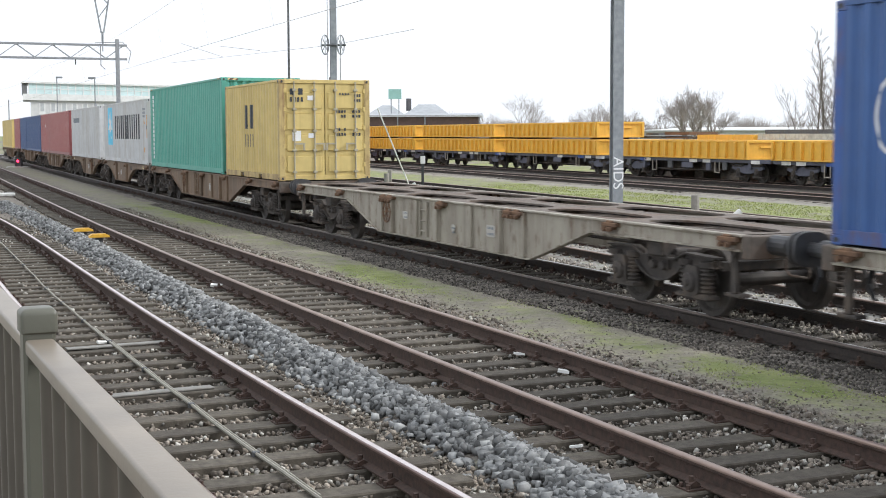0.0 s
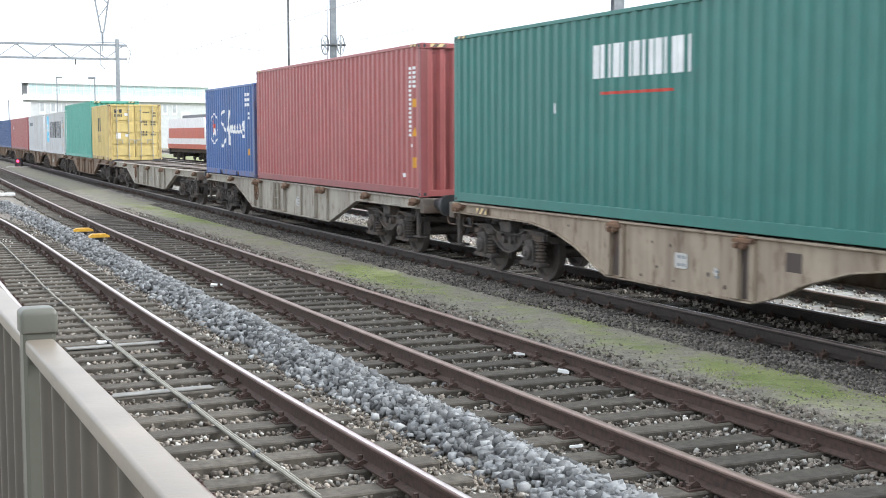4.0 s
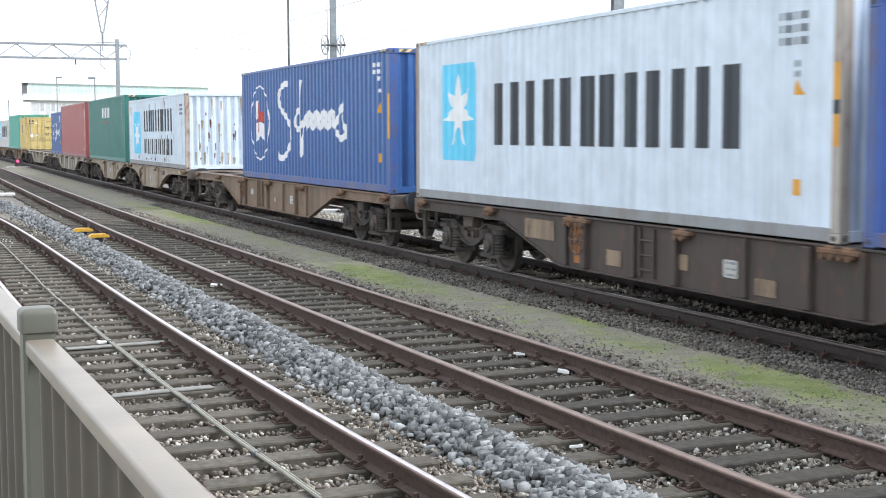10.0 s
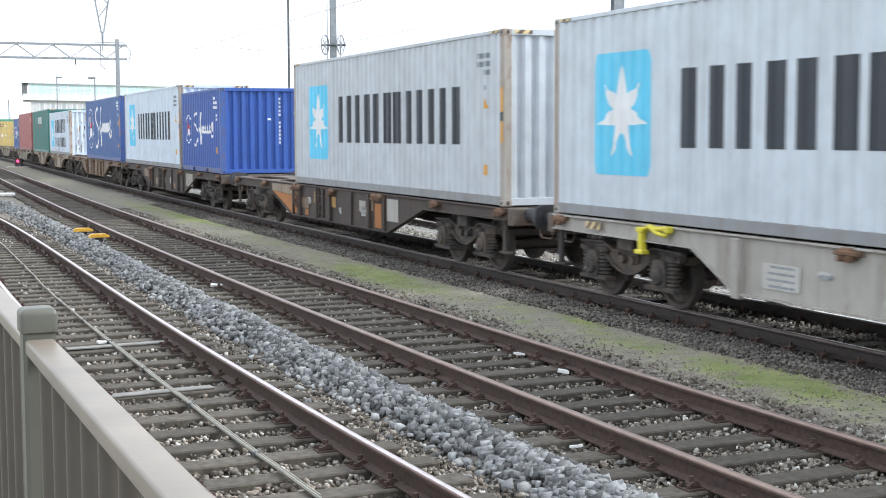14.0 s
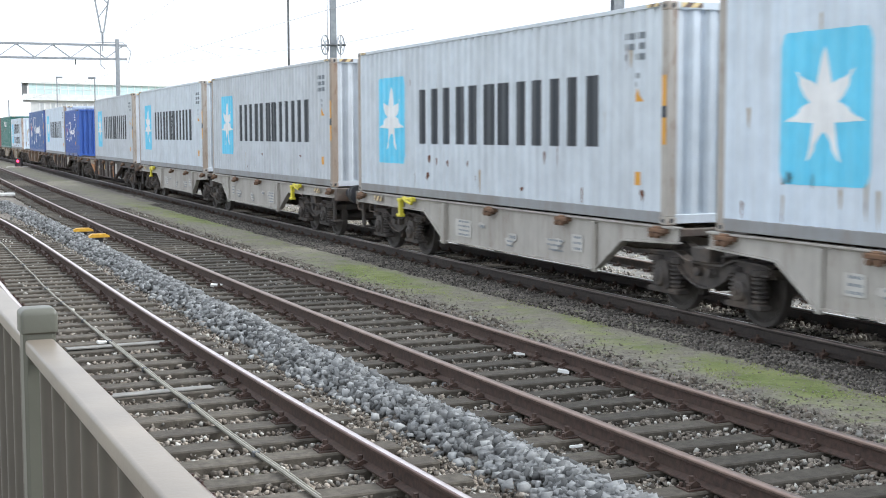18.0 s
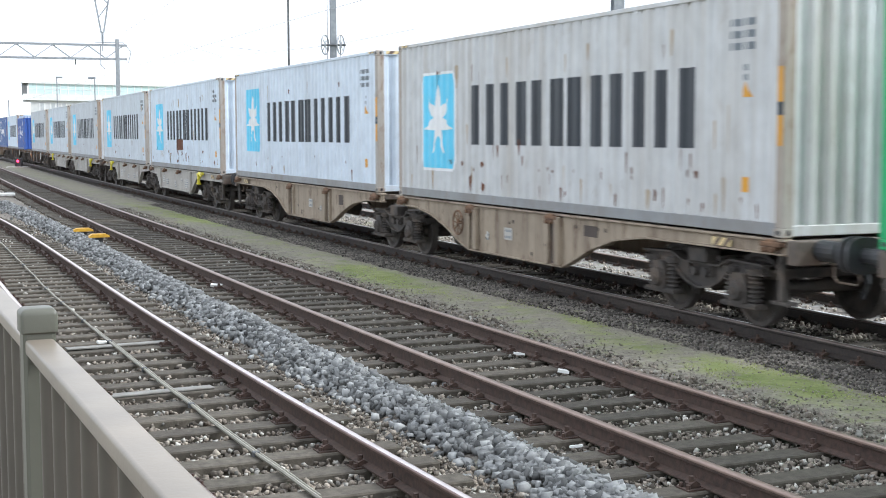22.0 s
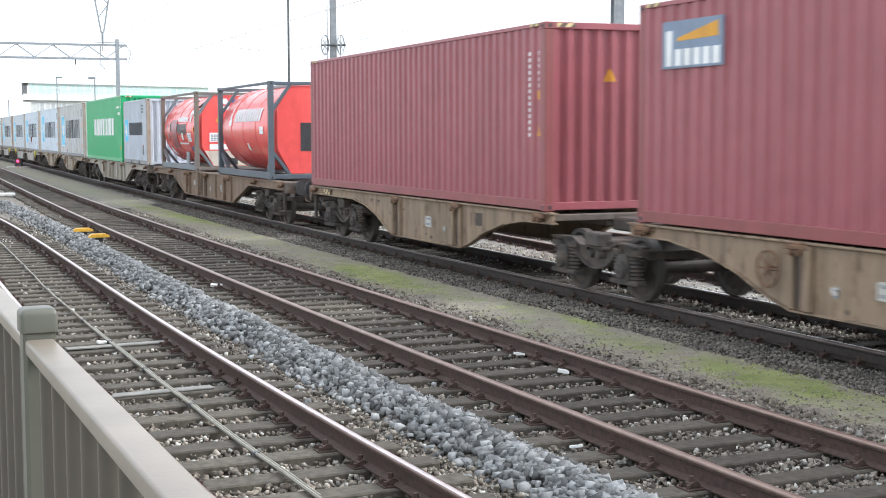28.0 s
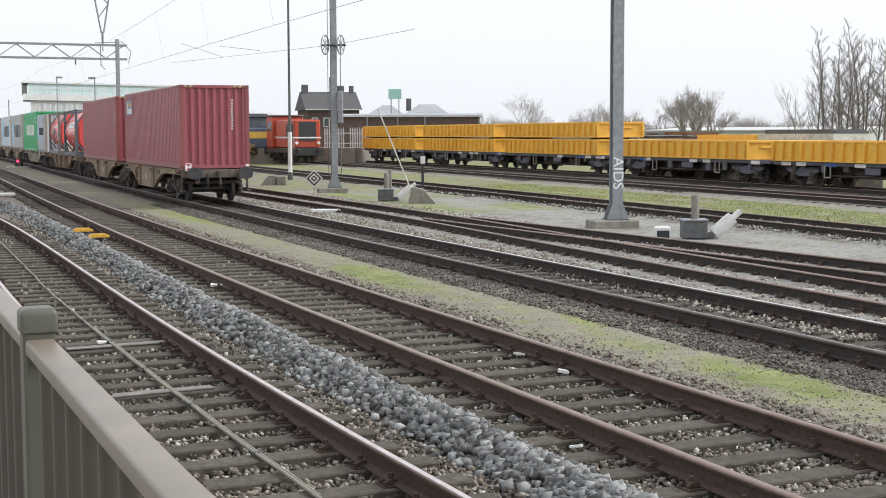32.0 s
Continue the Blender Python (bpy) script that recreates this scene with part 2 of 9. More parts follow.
# ---- mesh helpers ----
class Mesh:
    """Collects solids into one mesh."""
    def __init__(self):
        self.v, self.f = [], []

    def add(self, verts, faces):
        k = len(self.v)
        self.v += [tuple(p) for p in verts]
        self.f += [tuple(i + k for i in q) for q in faces]
        return self

    def box(self, x0, x1, y0, y1, z0, z1, c=0.0):
        """A box; c: width of its chamfered edges."""
        X, Y, Z = (min(x0, x1), max(x0, x1)), (min(y0, y1), max(y0, y1)), (min(z0, z1), max(z0, z1))
        if not c:
            v = [(X[i], Y[j], Z[k]) for i in (0, 1) for j in (0, 1) for k in (0, 1)]
            return self.add(v, [(0, 1, 3, 2), (4, 6, 7, 5), (0, 4, 5, 1), (2, 3, 7, 6), (0, 2, 6, 4), (1, 5, 7, 3)])
        v, ix = [], {}
        for i in (0, 1):
            for j in (0, 1):
                for k in (0, 1):
                    q = (X[i], Y[j], Z[k])
                    d = [c * (1 - 2 * t) for t in (i, j, k)]
                    for ax in range(3):
                        ix[i, j, k, ax] = len(v)
                        v.append(tuple(q[t] if t == ax else q[t] + d[t] for t in range(3)))
        f = []
        for ax in range(3):
            o = [t for t in range(3) if t != ax]
            for s in (0, 1):
                ring = []
                for a, b in ((0, 0), (1, 0), (1, 1), (0, 1)):
                    key = [0, 0, 0]
                    key[ax], key[o[0]], key[o[1]] = s, a, b
                    ring.append(ix[(*key, ax)])
                flip = (s == 1) != (ax == 1)
                f.append(tuple(ring) if flip else tuple(ring[::-1]))
            for a in (0, 1):
                for b in (0, 1):
                    key0, key1 = [0, 0, 0], [0, 0, 0]
                    key0[o[0]], key0[o[1]] = a, b
                    key1[o[0]], key1[o[1]] = a, b
                    key1[ax] = 1
                    f.append((ix[(*key0, o[0])], ix[(*key1, o[0])], ix[(*key1, o[1])], ix[(*key0, o[1])]))
        for i in (0, 1):
            for j in (0, 1):
                for k in (0, 1):
                    f.append((ix[i, j, k, 0], ix[i, j, k, 1], ix[i, j, k, 2]))
        return self.add(v, f)

    def prism(self, poly, axis, a0, a1):
        """A 2D outline pushed along an axis; the outline lies in the other two axes, in their order."""
        n = len(poly)
        def at(p, a):
            q = list(p)
            q.insert(axis, a)
            return tuple(q)
        v = [at(p, a0) for p in poly] + [at(p, a1) for p in poly]
        f = [tuple(range(n)), tuple(range(2 * n - 1, n - 1, -1))]
        f += [(i, i + n, (i + 1) % n + n, (i + 1) % n) for i in range(n)]
        return self.add(v, f)

    def cyl(self, p, q, r, n=12, r2=None):
        """A round bar from p to q."""
        p, q = Vector(p), Vector(q)
        r2 = r if r2 is None else r2
        d = (q - p).normalized()
        u = d.orthogonal().normalized()
        w = d.cross(u)
        v = []
        for c, rr in ((p, r), (q, r2)):
            for i in range(n):
                a = 2 * math.pi * i / n
                v.append(tuple(c + (u * math.cos(a) + w * math.sin(a)) * rr))
        f = [tuple(range(n - 1, -1, -1)), tuple(range(n, 2 * n))]
        f += [(i, (i + 1) % n, (i + 1) % n + n, i + n) for i in range(n)]
        return self.add(v, f)

    def tube(self, pts, r, n=6):
        """One bent round bar along pts."""
        p = [Vector(q) for q in pts]
        v, u = [], None
        for i, c in enumerate(p):
            d = (p[min(i + 1, len(p) - 1)] - p[max(i - 1, 0)]).normalized()
            u = d.orthogonal() if u is None else u - d * u.dot(d)
            u = u.normalized()
            w = d.cross(u)
            v += [tuple(c + (u * math.cos(2 * math.pi * k / n) + w * math.sin(2 * math.pi * k / n)) * r) for k in range(n)]
        f = [(i * n + k, i * n + (k + 1) % n, (i + 1) * n + (k + 1) % n, (i + 1) * n + k) for i in range(len(p) - 1) for k in range(n)]
        f += [tuple(range(n - 1, -1, -1)), tuple(range(len(v) - n, len(v)))]
        return self.add(v, f)

    def beam(self, p, q, w, h):
        """A square bar from p to q, w wide and h high."""
        p, q = Vector(p), Vector(q)
        d = (q - p).normalized()
        u = d.cross(Vector((0, 0, 1)))
        u = u.normalized() if u.length > 1e-4 else Vector((1, 0, 0))
        t = u.cross(d).normalized()
        v = [tuple(c + u * a * w / 2 + t * b * h / 2) for c in (p, q) for a, b in ((-1, -1), (1, -1), (1, 1), (-1, 1))]
        return self.add(v, [(0, 1, 2, 3), (7, 6, 5, 4), (0, 4, 5, 1), (1, 5, 6, 2), (2, 6, 7, 3), (3, 7, 4, 0)])

    def lathe(self, prof, c=(0, 0, 0), axis=1, n=24):
        """Turns (radius, along) round an axis."""
        v, f, m = [], [], len(prof)
        for i in range(n):
            a = 2 * math.pi * i / n
            for r, h in prof:
                q = [r * math.cos(a), r * math.sin(a)]
                q.insert(axis, h)
                v.append(tuple(q[k] + c[k] for k in range(3)))
        for i in range(n):
            for j in range(m - 1):
                f.append((i * m + j, i * m + j + 1, (i + 1) % n * m + j + 1, (i + 1) % n * m + j))
        return self.add(v, f)

    def data(self, name, mat, smooth=False):
        me = bpy.data.meshes.new(name)
        me.from_pydata(self.v, [], self.f)
        bm = bmesh.new()
        bm.from_mesh(me)
        bmesh.ops.recalc_face_normals(bm, faces=bm.faces)
        bm.to_mesh(me)
        bm.free()
        me.materials.append(mat)
        if smooth:
            me.polygons.foreach_set("use_smooth", [True] * len(me.polygons))
            me.set_sharp_from_angle(angle=radians(35))
        me.update()
        return me


def part(name, m, mat, parent, label="", at=None, smooth=False):
    """One mesh object under a thing or a part."""
    data = m.data(name, mat, smooth) if isinstance(m, Mesh) else m
    ob = new(name, data)
    ob.parent = parent
    if at is not None:
        ob.matrix_basis = at
    if label:
        ob["label"] = label
    return ob


def thing(name, label, category, at=None, group="", kind=""):
    ob = new(name)
    ob.empty_display_size = 0.2
    if at is not None:
        ob.matrix_basis = at
    return tagged(ob, label, category, group, kind)


def solid(name, m, mat, label, category, at=None, group="", kind="", smooth=False):
    """A thing of a single mesh."""
    ob = new(name, m.data(name, mat, smooth) if isinstance(m, Mesh) else m)
    if at is not None:
        ob.matrix_basis = at
    return tagged(ob, label, category, group, kind)


# ---- the plan: x is to the right of the camera, y runs along the tracks ----
def local_curve(phi, d, k, j, s, lo, hi):
    """A gently curved line: distance d to the right, turned by phi, straight before lo and beyond hi. Returns x, y, heading."""
    t = min(max(s, lo), hi)
    l, sl = k * t * t / 2 + j * t ** 3 / 6, k * t + j * t * t / 2
    l += sl * (s - t)
    x, y = d - l, s
    a = phi - PHI
    return x * math.cos(a) - y * math.sin(a), x * math.sin(a) + y * math.cos(a), a + math.atan(sl)


def line1(s):
    return local_curve(0.483141, 3.2072, -0.00730264, 0.00029226, s, 5, 45)


def line2(s):
    return local_curve(0.429570, 6.4001, -0.00182554, 2.98194e-05, s, 5, 62)


def line3(s):
    return local_curve(PHI, 10.8035, -0.00084315, 9.0740e-06, s, 0, 150)


def knots(pts):
    """A line through knots (y, x), smoothed."""
    ys, xs = [p[0] for p in pts], [p[1] for p in pts]
    def f(s):
        def xx(q):
            return float(np.mean([np.interp(q + e, ys, xs, ) for e in (-4, -2, 0, 2, 4)]))
        return xx(s), s, -math.atan((xx(s + 0.5) - xx(s - 0.5)))
    return f


line4 = knots([(-200, 13.2), (10, 13.6), (16, 13.85), (22, 14.15), (30, 14.75), (37, 15.2), (60, 15.4), (110, 15.7), (300, 16.5)])
line4b = knots([(-200, 26.0), (0, 17.6), (19, 16.35), (28, 15.85), (36, 15.25)])
line5 = knots([(-200, 14.0), (25, 22.8), (50, 24.3), (80, 25.8), (120, 27.8), (300, 36.0)])
line6 = knots([(-200, 21.4), (300, 46.4)])


def line7(s):
    return 36.85 + 0.05 * s, s, -math.atan(0.05)


GAUGE = 0.7535


def along(f, off, s0, s1, step):
    """Points of a line, moved off metres to its left."""
    out = []
    n = max(2, int((s1 - s0) / step) + 1)
    for i in range(n + 1):
        s = s0 + (s1 - s0) * i / n
        x, y, h = f(s)
        out.append((x - off * math.cos(h), y - off * math.sin(h), h))
    return out


def sweep(m, f, off, s0, s1, prof, step=2.0):
    """Pushes an outline (sideways to the right, up) along a line."""
    pts = along(f, off, s0, s1, step)
    n = len(prof)
    v = [(x + u * math.cos(h), y + u * math.sin(h), z) for x, y, h in pts for u, z in prof]
    q = [(i * n + j, i * n + (j + 1) % n, (i + 1) * n + (j + 1) % n, (i + 1) * n + j) for i in range(len(pts) - 1) for j in range(n)]
    q += [tuple(range(n)), tuple(range(len(v) - 1, len(v) - n - 1, -1))]
    return m.add(v, q)


RAIL_BODY = [(-0.075, -0.172), (0.075, -0.172), (0.075, -0.160), (0.012, -0.140), (0.010, -0.052), (0.036, -0.040),
             (0.035, -0.014), (-0.035, -0.014), (-0.036, -0.040), (-0.010, -0.052), (-0.012, -0.140), (-0.075, -0.160)]
RAIL_TOP = [(-0.0365, -0.022), (0.0365, -0.022), (0.0362, -0.012), (0.034, -0.0055), (0.028, -0.0008), (0.018, 0.0018), (0.0, 0.003), (-0.018, 0.0018), (-0.028, -0.0008), (-0.034, -0.0055), (-0.0362, -0.012)]


def sleeper_mesh(name, mat, wide=0.25, length=2.55):
    m = Mesh()
    m.box(-length / 2, length / 2, -wide / 2, wide / 2, -0.33, -0.178, 0.012)
    for e in (-1, 1):   # tie plates and spikes
        m.box(e * GAUGE - 0.18, e * GAUGE + 0.18, -0.08, 0.08, -0.18, -0.166)
        for o in (-1, 1):       # a clip on the rail's foot and two screws
            c = e * GAUGE
            m.prism([(c + o * 0.05, -0.158), (c + o * 0.13, -0.166), (c + o * 0.13, -0.135), (c + o * 0.085, -0.115), (c + o * 0.05, -0.135)], 1, -0.04, 0.04)
            m.cyl((c + o * 0.098, 0, -0.13), (c + o * 0.098, 0, -0.085), 0.021, 6)
            m.cyl((c + o * 0.155, 0.045, -0.168), (c + o * 0.155, 0.045, -0.135), 0.018, 6)
            m.cyl((c + o * 0.155, -0.045, -0.168), (c + o * 0.155, -0.045, -0.135), 0.018, 6)
    me = m.data(name, mat)
    me.materials.append(M_RAIL_SIDE)
    k = len(Mesh().box(0, 1, 0, 1, 0, 1, 0.1).f)
    me.polygons.foreach_set("material_index", [0 if i < k else 1 for i in range(len(me.polygons))])
    return me


def rail_track(name, f, s0, s1, head, wood, label, phase=0.0, near=(0, 0), plates=True, spacing=0.6):
    """Two rails on sleepers; those between near[0] and near[1] are single parts, the rest is joined."""
    t = thing(name, label, "railway track", kind="structure")
    for off in (GAUGE, -GAUGE):
        r = part("rail", sweep(Mesh(), f, off, s0, s1, RAIL_BODY), M_RAIL_SIDE if wood is M_SLEEPER else M_RAIL_DARK, t)
        part("rail_head", sweep(Mesh(), f, off, s0, s1, RAIL_TOP), head, r, "worn running surface", smooth=True)
        # The highlight along the rail head is drawn as a pale strip.
        if head is M_RAIL_HEAD_WARM:
            part("worn_band", sweep(Mesh(), f, off, s0, s1, [(-0.026, -0.001), (0.014, 0.0), (0.014, 0.0038), (-0.004, 0.0046), (-0.018, 0.0034), (-0.026, 0.0012)]), M_RAIL_GLINT, r, "pale strip drawn for the highlight on the rail head")
        if head is M_RAIL_HEAD_BRIGHT:      # the wheels keep a narrow band bright
            u = 1 if off > 0 else -1
            part("polished_band", sweep(Mesh(), f, off, s0, s1, [(u * 0.0, 0.0), (u * 0.033, -0.006), (u * 0.034, -0.003), (u * 0.028, 0.0012), (u * 0.016, 0.0038), (u * 0.0, 0.0048)]), M_POLISHED, r, "bright narrow running band")
    me = sleeper_mesh("sleeper", wood)
    rest = Mesh()
    rng = random.Random(len(name) * 7 + int(s0))
    s = math.ceil((s0 - phase) / spacing) * spacing + phase
    while s < s1:
        x, y, h = f(s)
        h += rng.uniform(-0.012, 0.012)
        e = rng.uniform(-0.05, 0.05)
        x, y = x + e * math.cos(h), y + e * math.sin(h)
        if near[0] <= s <= near[1]:
            part("sleeper", me, None, t, at=pose(x, y, rng.uniform(-0.008, 0.006), 0, 0, math.degrees(h)))
        else:
            c, q = math.cos(h), math.sin(h)
            v = [(x + a * c - b * q, y + a * q + b * c, z) for a in (-1.28, 1.28) for b in (-0.12, 0.12) for z in (-0.33, -0.178)]
            rest.add(v, [(0, 1, 3, 2), (4, 6, 7, 5), (0, 4, 5, 1), (2, 3, 7, 6), (1, 5, 7, 3)])
        s += spacing
    if rest.v:
        part("sleepers", rest, wood, t)["kind"] = "stuff"
    return t


# ---- ground ----
def ground_material():
    m = bpy.data.materials.new("ground_yard")
    m.use_nodes = True
    n, l = m.node_tree.nodes, m.node_tree.links
    b = n["Principled BSDF"]
    b.inputs["Roughness"].default_value = 0.95
    tc = n.new("ShaderNodeTexCoord")
    at = n.new("ShaderNodeVertexColor")
    at.layer_name = "cover"
    sep = n.new("ShaderNodeSeparateColor")
    l.new(at.outputs[0], sep.inputs[0])
    def noise_(scale, detail=6):
        q = n.new("ShaderNodeTexNoise")
        q.inputs["Scale"].default_value, q.inputs["Detail"].default_value = scale, detail
        q.inputs["Roughness"].default_value = 0.65
        l.new(tc.outputs["Object"], q.inputs["Vector"])
        return q.outputs[0]
    def mix(f, a, c):
        q = n.new("ShaderNodeMixRGB")
        for k, s in ((0, f), (1, a), (2, c)):
            if isinstance(s, tuple):
                q.inputs[k].default_value = (*s, 1)
            else:
                l.new(s, q.inputs[k])
        return q.outputs[0]
    def rng_(s, a, c, lo=0.0, hi=1.0):
        q = n.new("ShaderNodeMapRange")
        for k, t in enumerate((a, c, lo, hi)):
            q.inputs[k + 1].default_value = t
        l.new(s, q.inputs[0])
        return q.outputs[0]
    def math_(op, a, c):
        q = n.new("ShaderNodeMath")
        q.operation = op
        for k, s in enumerate((a, c)):
            if isinstance(s, float):
                q.inputs[k].default_value = s
            else:
                l.new(s, q.inputs[k])
        return q.outputs[0]
    vo = n.new("ShaderNodeTexVoronoi")
    vo.inputs["Scale"].default_value = 16
    l.new(tc.outputs["Object"], vo.inputs["Vector"])
    vsep = n.new("ShaderNodeSeparateColor")
    l.new(vo.outputs["Color"], vsep.inputs[0])
    stone = mix(rng_(vsep.outputs[0], 0, 1), (0.095, 0.082, 0.07), (0.265, 0.238, 0.205))
    stone = mix(rng_(noise_(0.7), 0.4, 0.65, 0, 0.5), stone, (0.15, 0.13, 0.108))
    sand = mix(rng_(noise_(2.5), 0.3, 0.7), (0.325, 0.298, 0.225), (0.215, 0.198, 0.148))
    sand = mix(rng_(noise_(26, 5), 0.42, 0.66, 0, 0.7), sand, (0.11, 0.098, 0.078))
    sand = mix(rng_(noise_(0.9, 4), 0.45, 0.6, 0, 0.25), sand, (0.19, 0.205, 0.10))
    sand = mix(rng_(vsep.outputs[1], 0.7, 1.0, 0, 0.6), sand, (0.30, 0.28, 0.245))
    grass = mix(rng_(noise_(1.6), 0.36, 0.64), (0.145, 0.185, 0.045), (0.30, 0.325, 0.135))
    grass = mix(rng_(noise_(22, 5), 0.4, 0.68, 0, 0.55), grass, (0.13, 0.14, 0.06))
    pale = mix(rng_(vsep.outputs[0], 0, 1), (0.21, 0.212, 0.2), (0.36, 0.36, 0.345))
    rough_edge = rng_(noise_(2.2, 10), 0.3, 0.7, -0.55, 0.55)
    def cover(chan):
        return rng_(math_("ADD", chan, rough_edge), 0.2, 0.8)
    col = mix(cover(sep.outputs[2]), stone, pale)
    col = mix(cover(sep.outputs[0]), col, sand)
    col = mix(cover(sep.outputs[1]), col, grass)
    l.new(col, b.inputs["Base Color"])
    bp = n.new("ShaderNodeBump")
    bp.inputs["Strength"].default_value, bp.inputs["Distance"].default_value = 0.6, 0.015
    inv = math_("SUBTRACT", 1.0, vo.outputs["Distance"])
    l.new(inv, bp.inputs["Height"])
    l.new(bp.outputs[0], b.inputs["Normal"])
    return m


def at_y(f, y):
    """Where a line crosses y: its x."""
    s = y
    for _ in range(4):
        s += y - f(s)[1]
    return f(s)[0]


def smooth(a, b, t):
    t = min(max((t - a) / (b - a), 0), 1)
    return t * t * (3 - 2 * t)


GREEN_SPOTS = [(11.5, 8.75, 1.5, 0.42, 1.0), (15.9, 9.0, 0.6, 0.2, 0.9), (13.8, 8.6, 1.2, 0.35, 0.4), (22.8, 8.6, 2.8, 0.38, 0.85), (17.6, 8.7, 1.6, 0.4, 0.4), (41.0, 9.4, 6.0, 0.4, 0.9), (30.0, 9.0, 3.0, 0.3, 0.4)]


def mossy(x, y):
    """How green the strip beside the train's track is."""
    return max(k * math.exp(-((y - cy) / sy) ** 2 - ((x - cx) / sx) ** 2) for cy, cx, sy, sx, k in GREEN_SPOTS)


def make_ground():
    ys = np.concatenate([np.array([-1500, -600, -250, -120, -60, -30, -15, -5]), np.arange(0, 62, 0.4), np.arange(62, 130, 2.0), np.array([140, 160, 190, 240, 320, 450, 700, 1200, 2500])])
    xs = np.concatenate([np.array([-2500, -1200, -500, -200, -90, -40, -18, -9]), np.arange(-5, 22, 0.22), np.arange(22, 50, 0.8), np.array([52, 58, 70, 95, 140, 220, 400, 800, 1500, 2500])])
    v, col = [], []
    for y in ys:
        x1, x2, x3 = (at_y(f, min(max(y, -40), 160)) for f in (line1, line2, line3))
        x4, x5, x6, x7 = (f(min(max(y, -150), 250))[0] for f in (line4, line5, line6, line7))
        x4b = line4b(min(max(y, -150), 36))[0]
        for x in xs:
            z = -0.245
            d = min(abs(x - c) for c in (x1, x2, x3, x4, x4b, x5, x6, x7))
            # strips between the tracks
            mid23 = (x2 + x3) / 2 + 0.15
            sand = math.exp(-((x - mid23) / 0.85) ** 2) * 1.0
            z += 0.05 * math.exp(-((x - mid23) / 0.8) ** 2)
            if x < -2:
                sand = 0.8
            green = 0.0
            gb = noise.noise(Vector((x * 0.5, y * 0.22, 3.0)))
            green += 1.1 * mossy(x, y) + math.exp(-((x - mid23 + 0.1) / 0.6) ** 2) * (0.08 + 0.5 * gb)
            m45 = x4 + 2.2
            if x > m45:
                sand = max(sand, 0.5 * smooth(m45, m45 + 1.5, x))
            if y > 40 and x4 + 1.6 < x < x5 - 1.2:
                green = max(green, 0.42 + gb * 0.9)
            if x5 + 1.3 < x < x6 - 2.4:
                green = max(green, 0.62 + 0.6 * gb)
            if x > x7 + 3 or x < -12:
                green = max(green, 0.6 + gb)
            white = 0.0
            if y < 60 and x4 + 1.6 < x < x5 - 1.0:
                white = 0.72 + 0.35 * noise.noise(Vector((x * 0.6, y * 0.3, 9.0)))
                sand *= 0.4
            if x3 + 1.3 < x < x4 + 1.9:
                white = 0.4
                sand = 0.55
            if abs(x - (x6 - 2.0)) < 0.6:
                white = 0.7
            if d < 1.5:
                sand, green, white = 0.0, 0.0, 0.0
            z += 0.02 * noise.noise(Vector((x * 1.3, y * 1.3, 0)))
            if d < 1.45:
                bed = -0.262 if min(abs(x - x1), abs(x - x2)) < 1.45 else ((-0.222 if abs(x - x3) < 1.0 else -0.19) if abs(x - x3) < 1.45 else (-0.19 if abs(x - x5) < 1.45 else -0.172))
                z = bed + 0.012 * noise.noise(Vector((x * 3, y * 3, 0)))
                if abs(x - x4) < 1.45 or abs(x - x4b) < 1.45 or abs(x - x5) < 1.45:
                    white = 0.5
            # the heap of fresh stone between the two near tracks
            h12 = x1 + 0.52 * (x2 - x1) + 0.02
            if -5 < y < 70:
                z += 0.12 * math.exp(-((x - h12) / 0.24) ** 2) * (1 + 0.5 * noise.noise(Vector((x, y * 0.8, 5))))
                white = max(white, 0.2 * math.exp(-((x - h12) / 0.2) ** 2))
            v.append((float(x), float(y), float(z)))
            col.append((min(max(sand, 0), 1), min(max(green, 0), 1), min(max(white, 0), 1), 1.0))
    nx = len(xs)
    f = [(i * nx + j, i * nx + j + 1, (i + 1) * nx + j + 1, (i + 1) * nx + j) for i in range(len(ys) - 1) for j in range(nx - 1)]
    me = bpy.data.meshes.new("ground")
    me.from_pydata(v, [], f)
    lay = me.color_attributes.new("cover", "FLOAT_COLOR", "POINT")
    lay.data.foreach_set("color", np.array(col, dtype=np.float32).ravel())
    me.polygons.foreach_set("use_smooth", [True] * len(me.polygons))
    me.materials.append(ground_material())
    return tagged(new("ground", me), "stony railway yard ground with strips of sand, moss and grass", "ground", kind="structure")


make_ground()

track_1 = rail_track("railway_track_1", line1, -30, 120, M_RAIL_HEAD_WARM, M_SLEEPER, "rusty rails on weathered wooden sleepers beside the fence", 0.35, (3, 75))
track_2 = rail_track("railway_track_2", line2, -30, 150, M_RAIL_HEAD_RUST, M_SLEEPER, "rusty brown rails on wooden sleepers beside a heap of stone", 0.1, (3, 80))
track_3 = rail_track("railway_track_3", line3, -130, 320, M_RAIL_HEAD_BRIGHT, M_SLEEPER_DARK, "rails with a polished top that carry the train", 0.2, (3, 70))
track_4 = rail_track("railway_track_4", line4, -60, 200, M_RAIL_HEAD_RUST, M_SLEEPER_DARK, "rusty rails of a siding with a turnout", 0.0, (10, 60))
track_4b = rail_track("railway_track_5", line4b, -60, 35, M_RAIL_HEAD_RUST, M_SLEEPER_DARK, "rusty branch rails of the turnout", 0.3, (10, 30))
track_5 = rail_track("railway_track_6", line5, -60, 260, M_RAIL_HEAD_RUST, M_SLEEPER_DARK, "dark rusty siding with pale stone between the sleepers", 0.1, (18, 70))
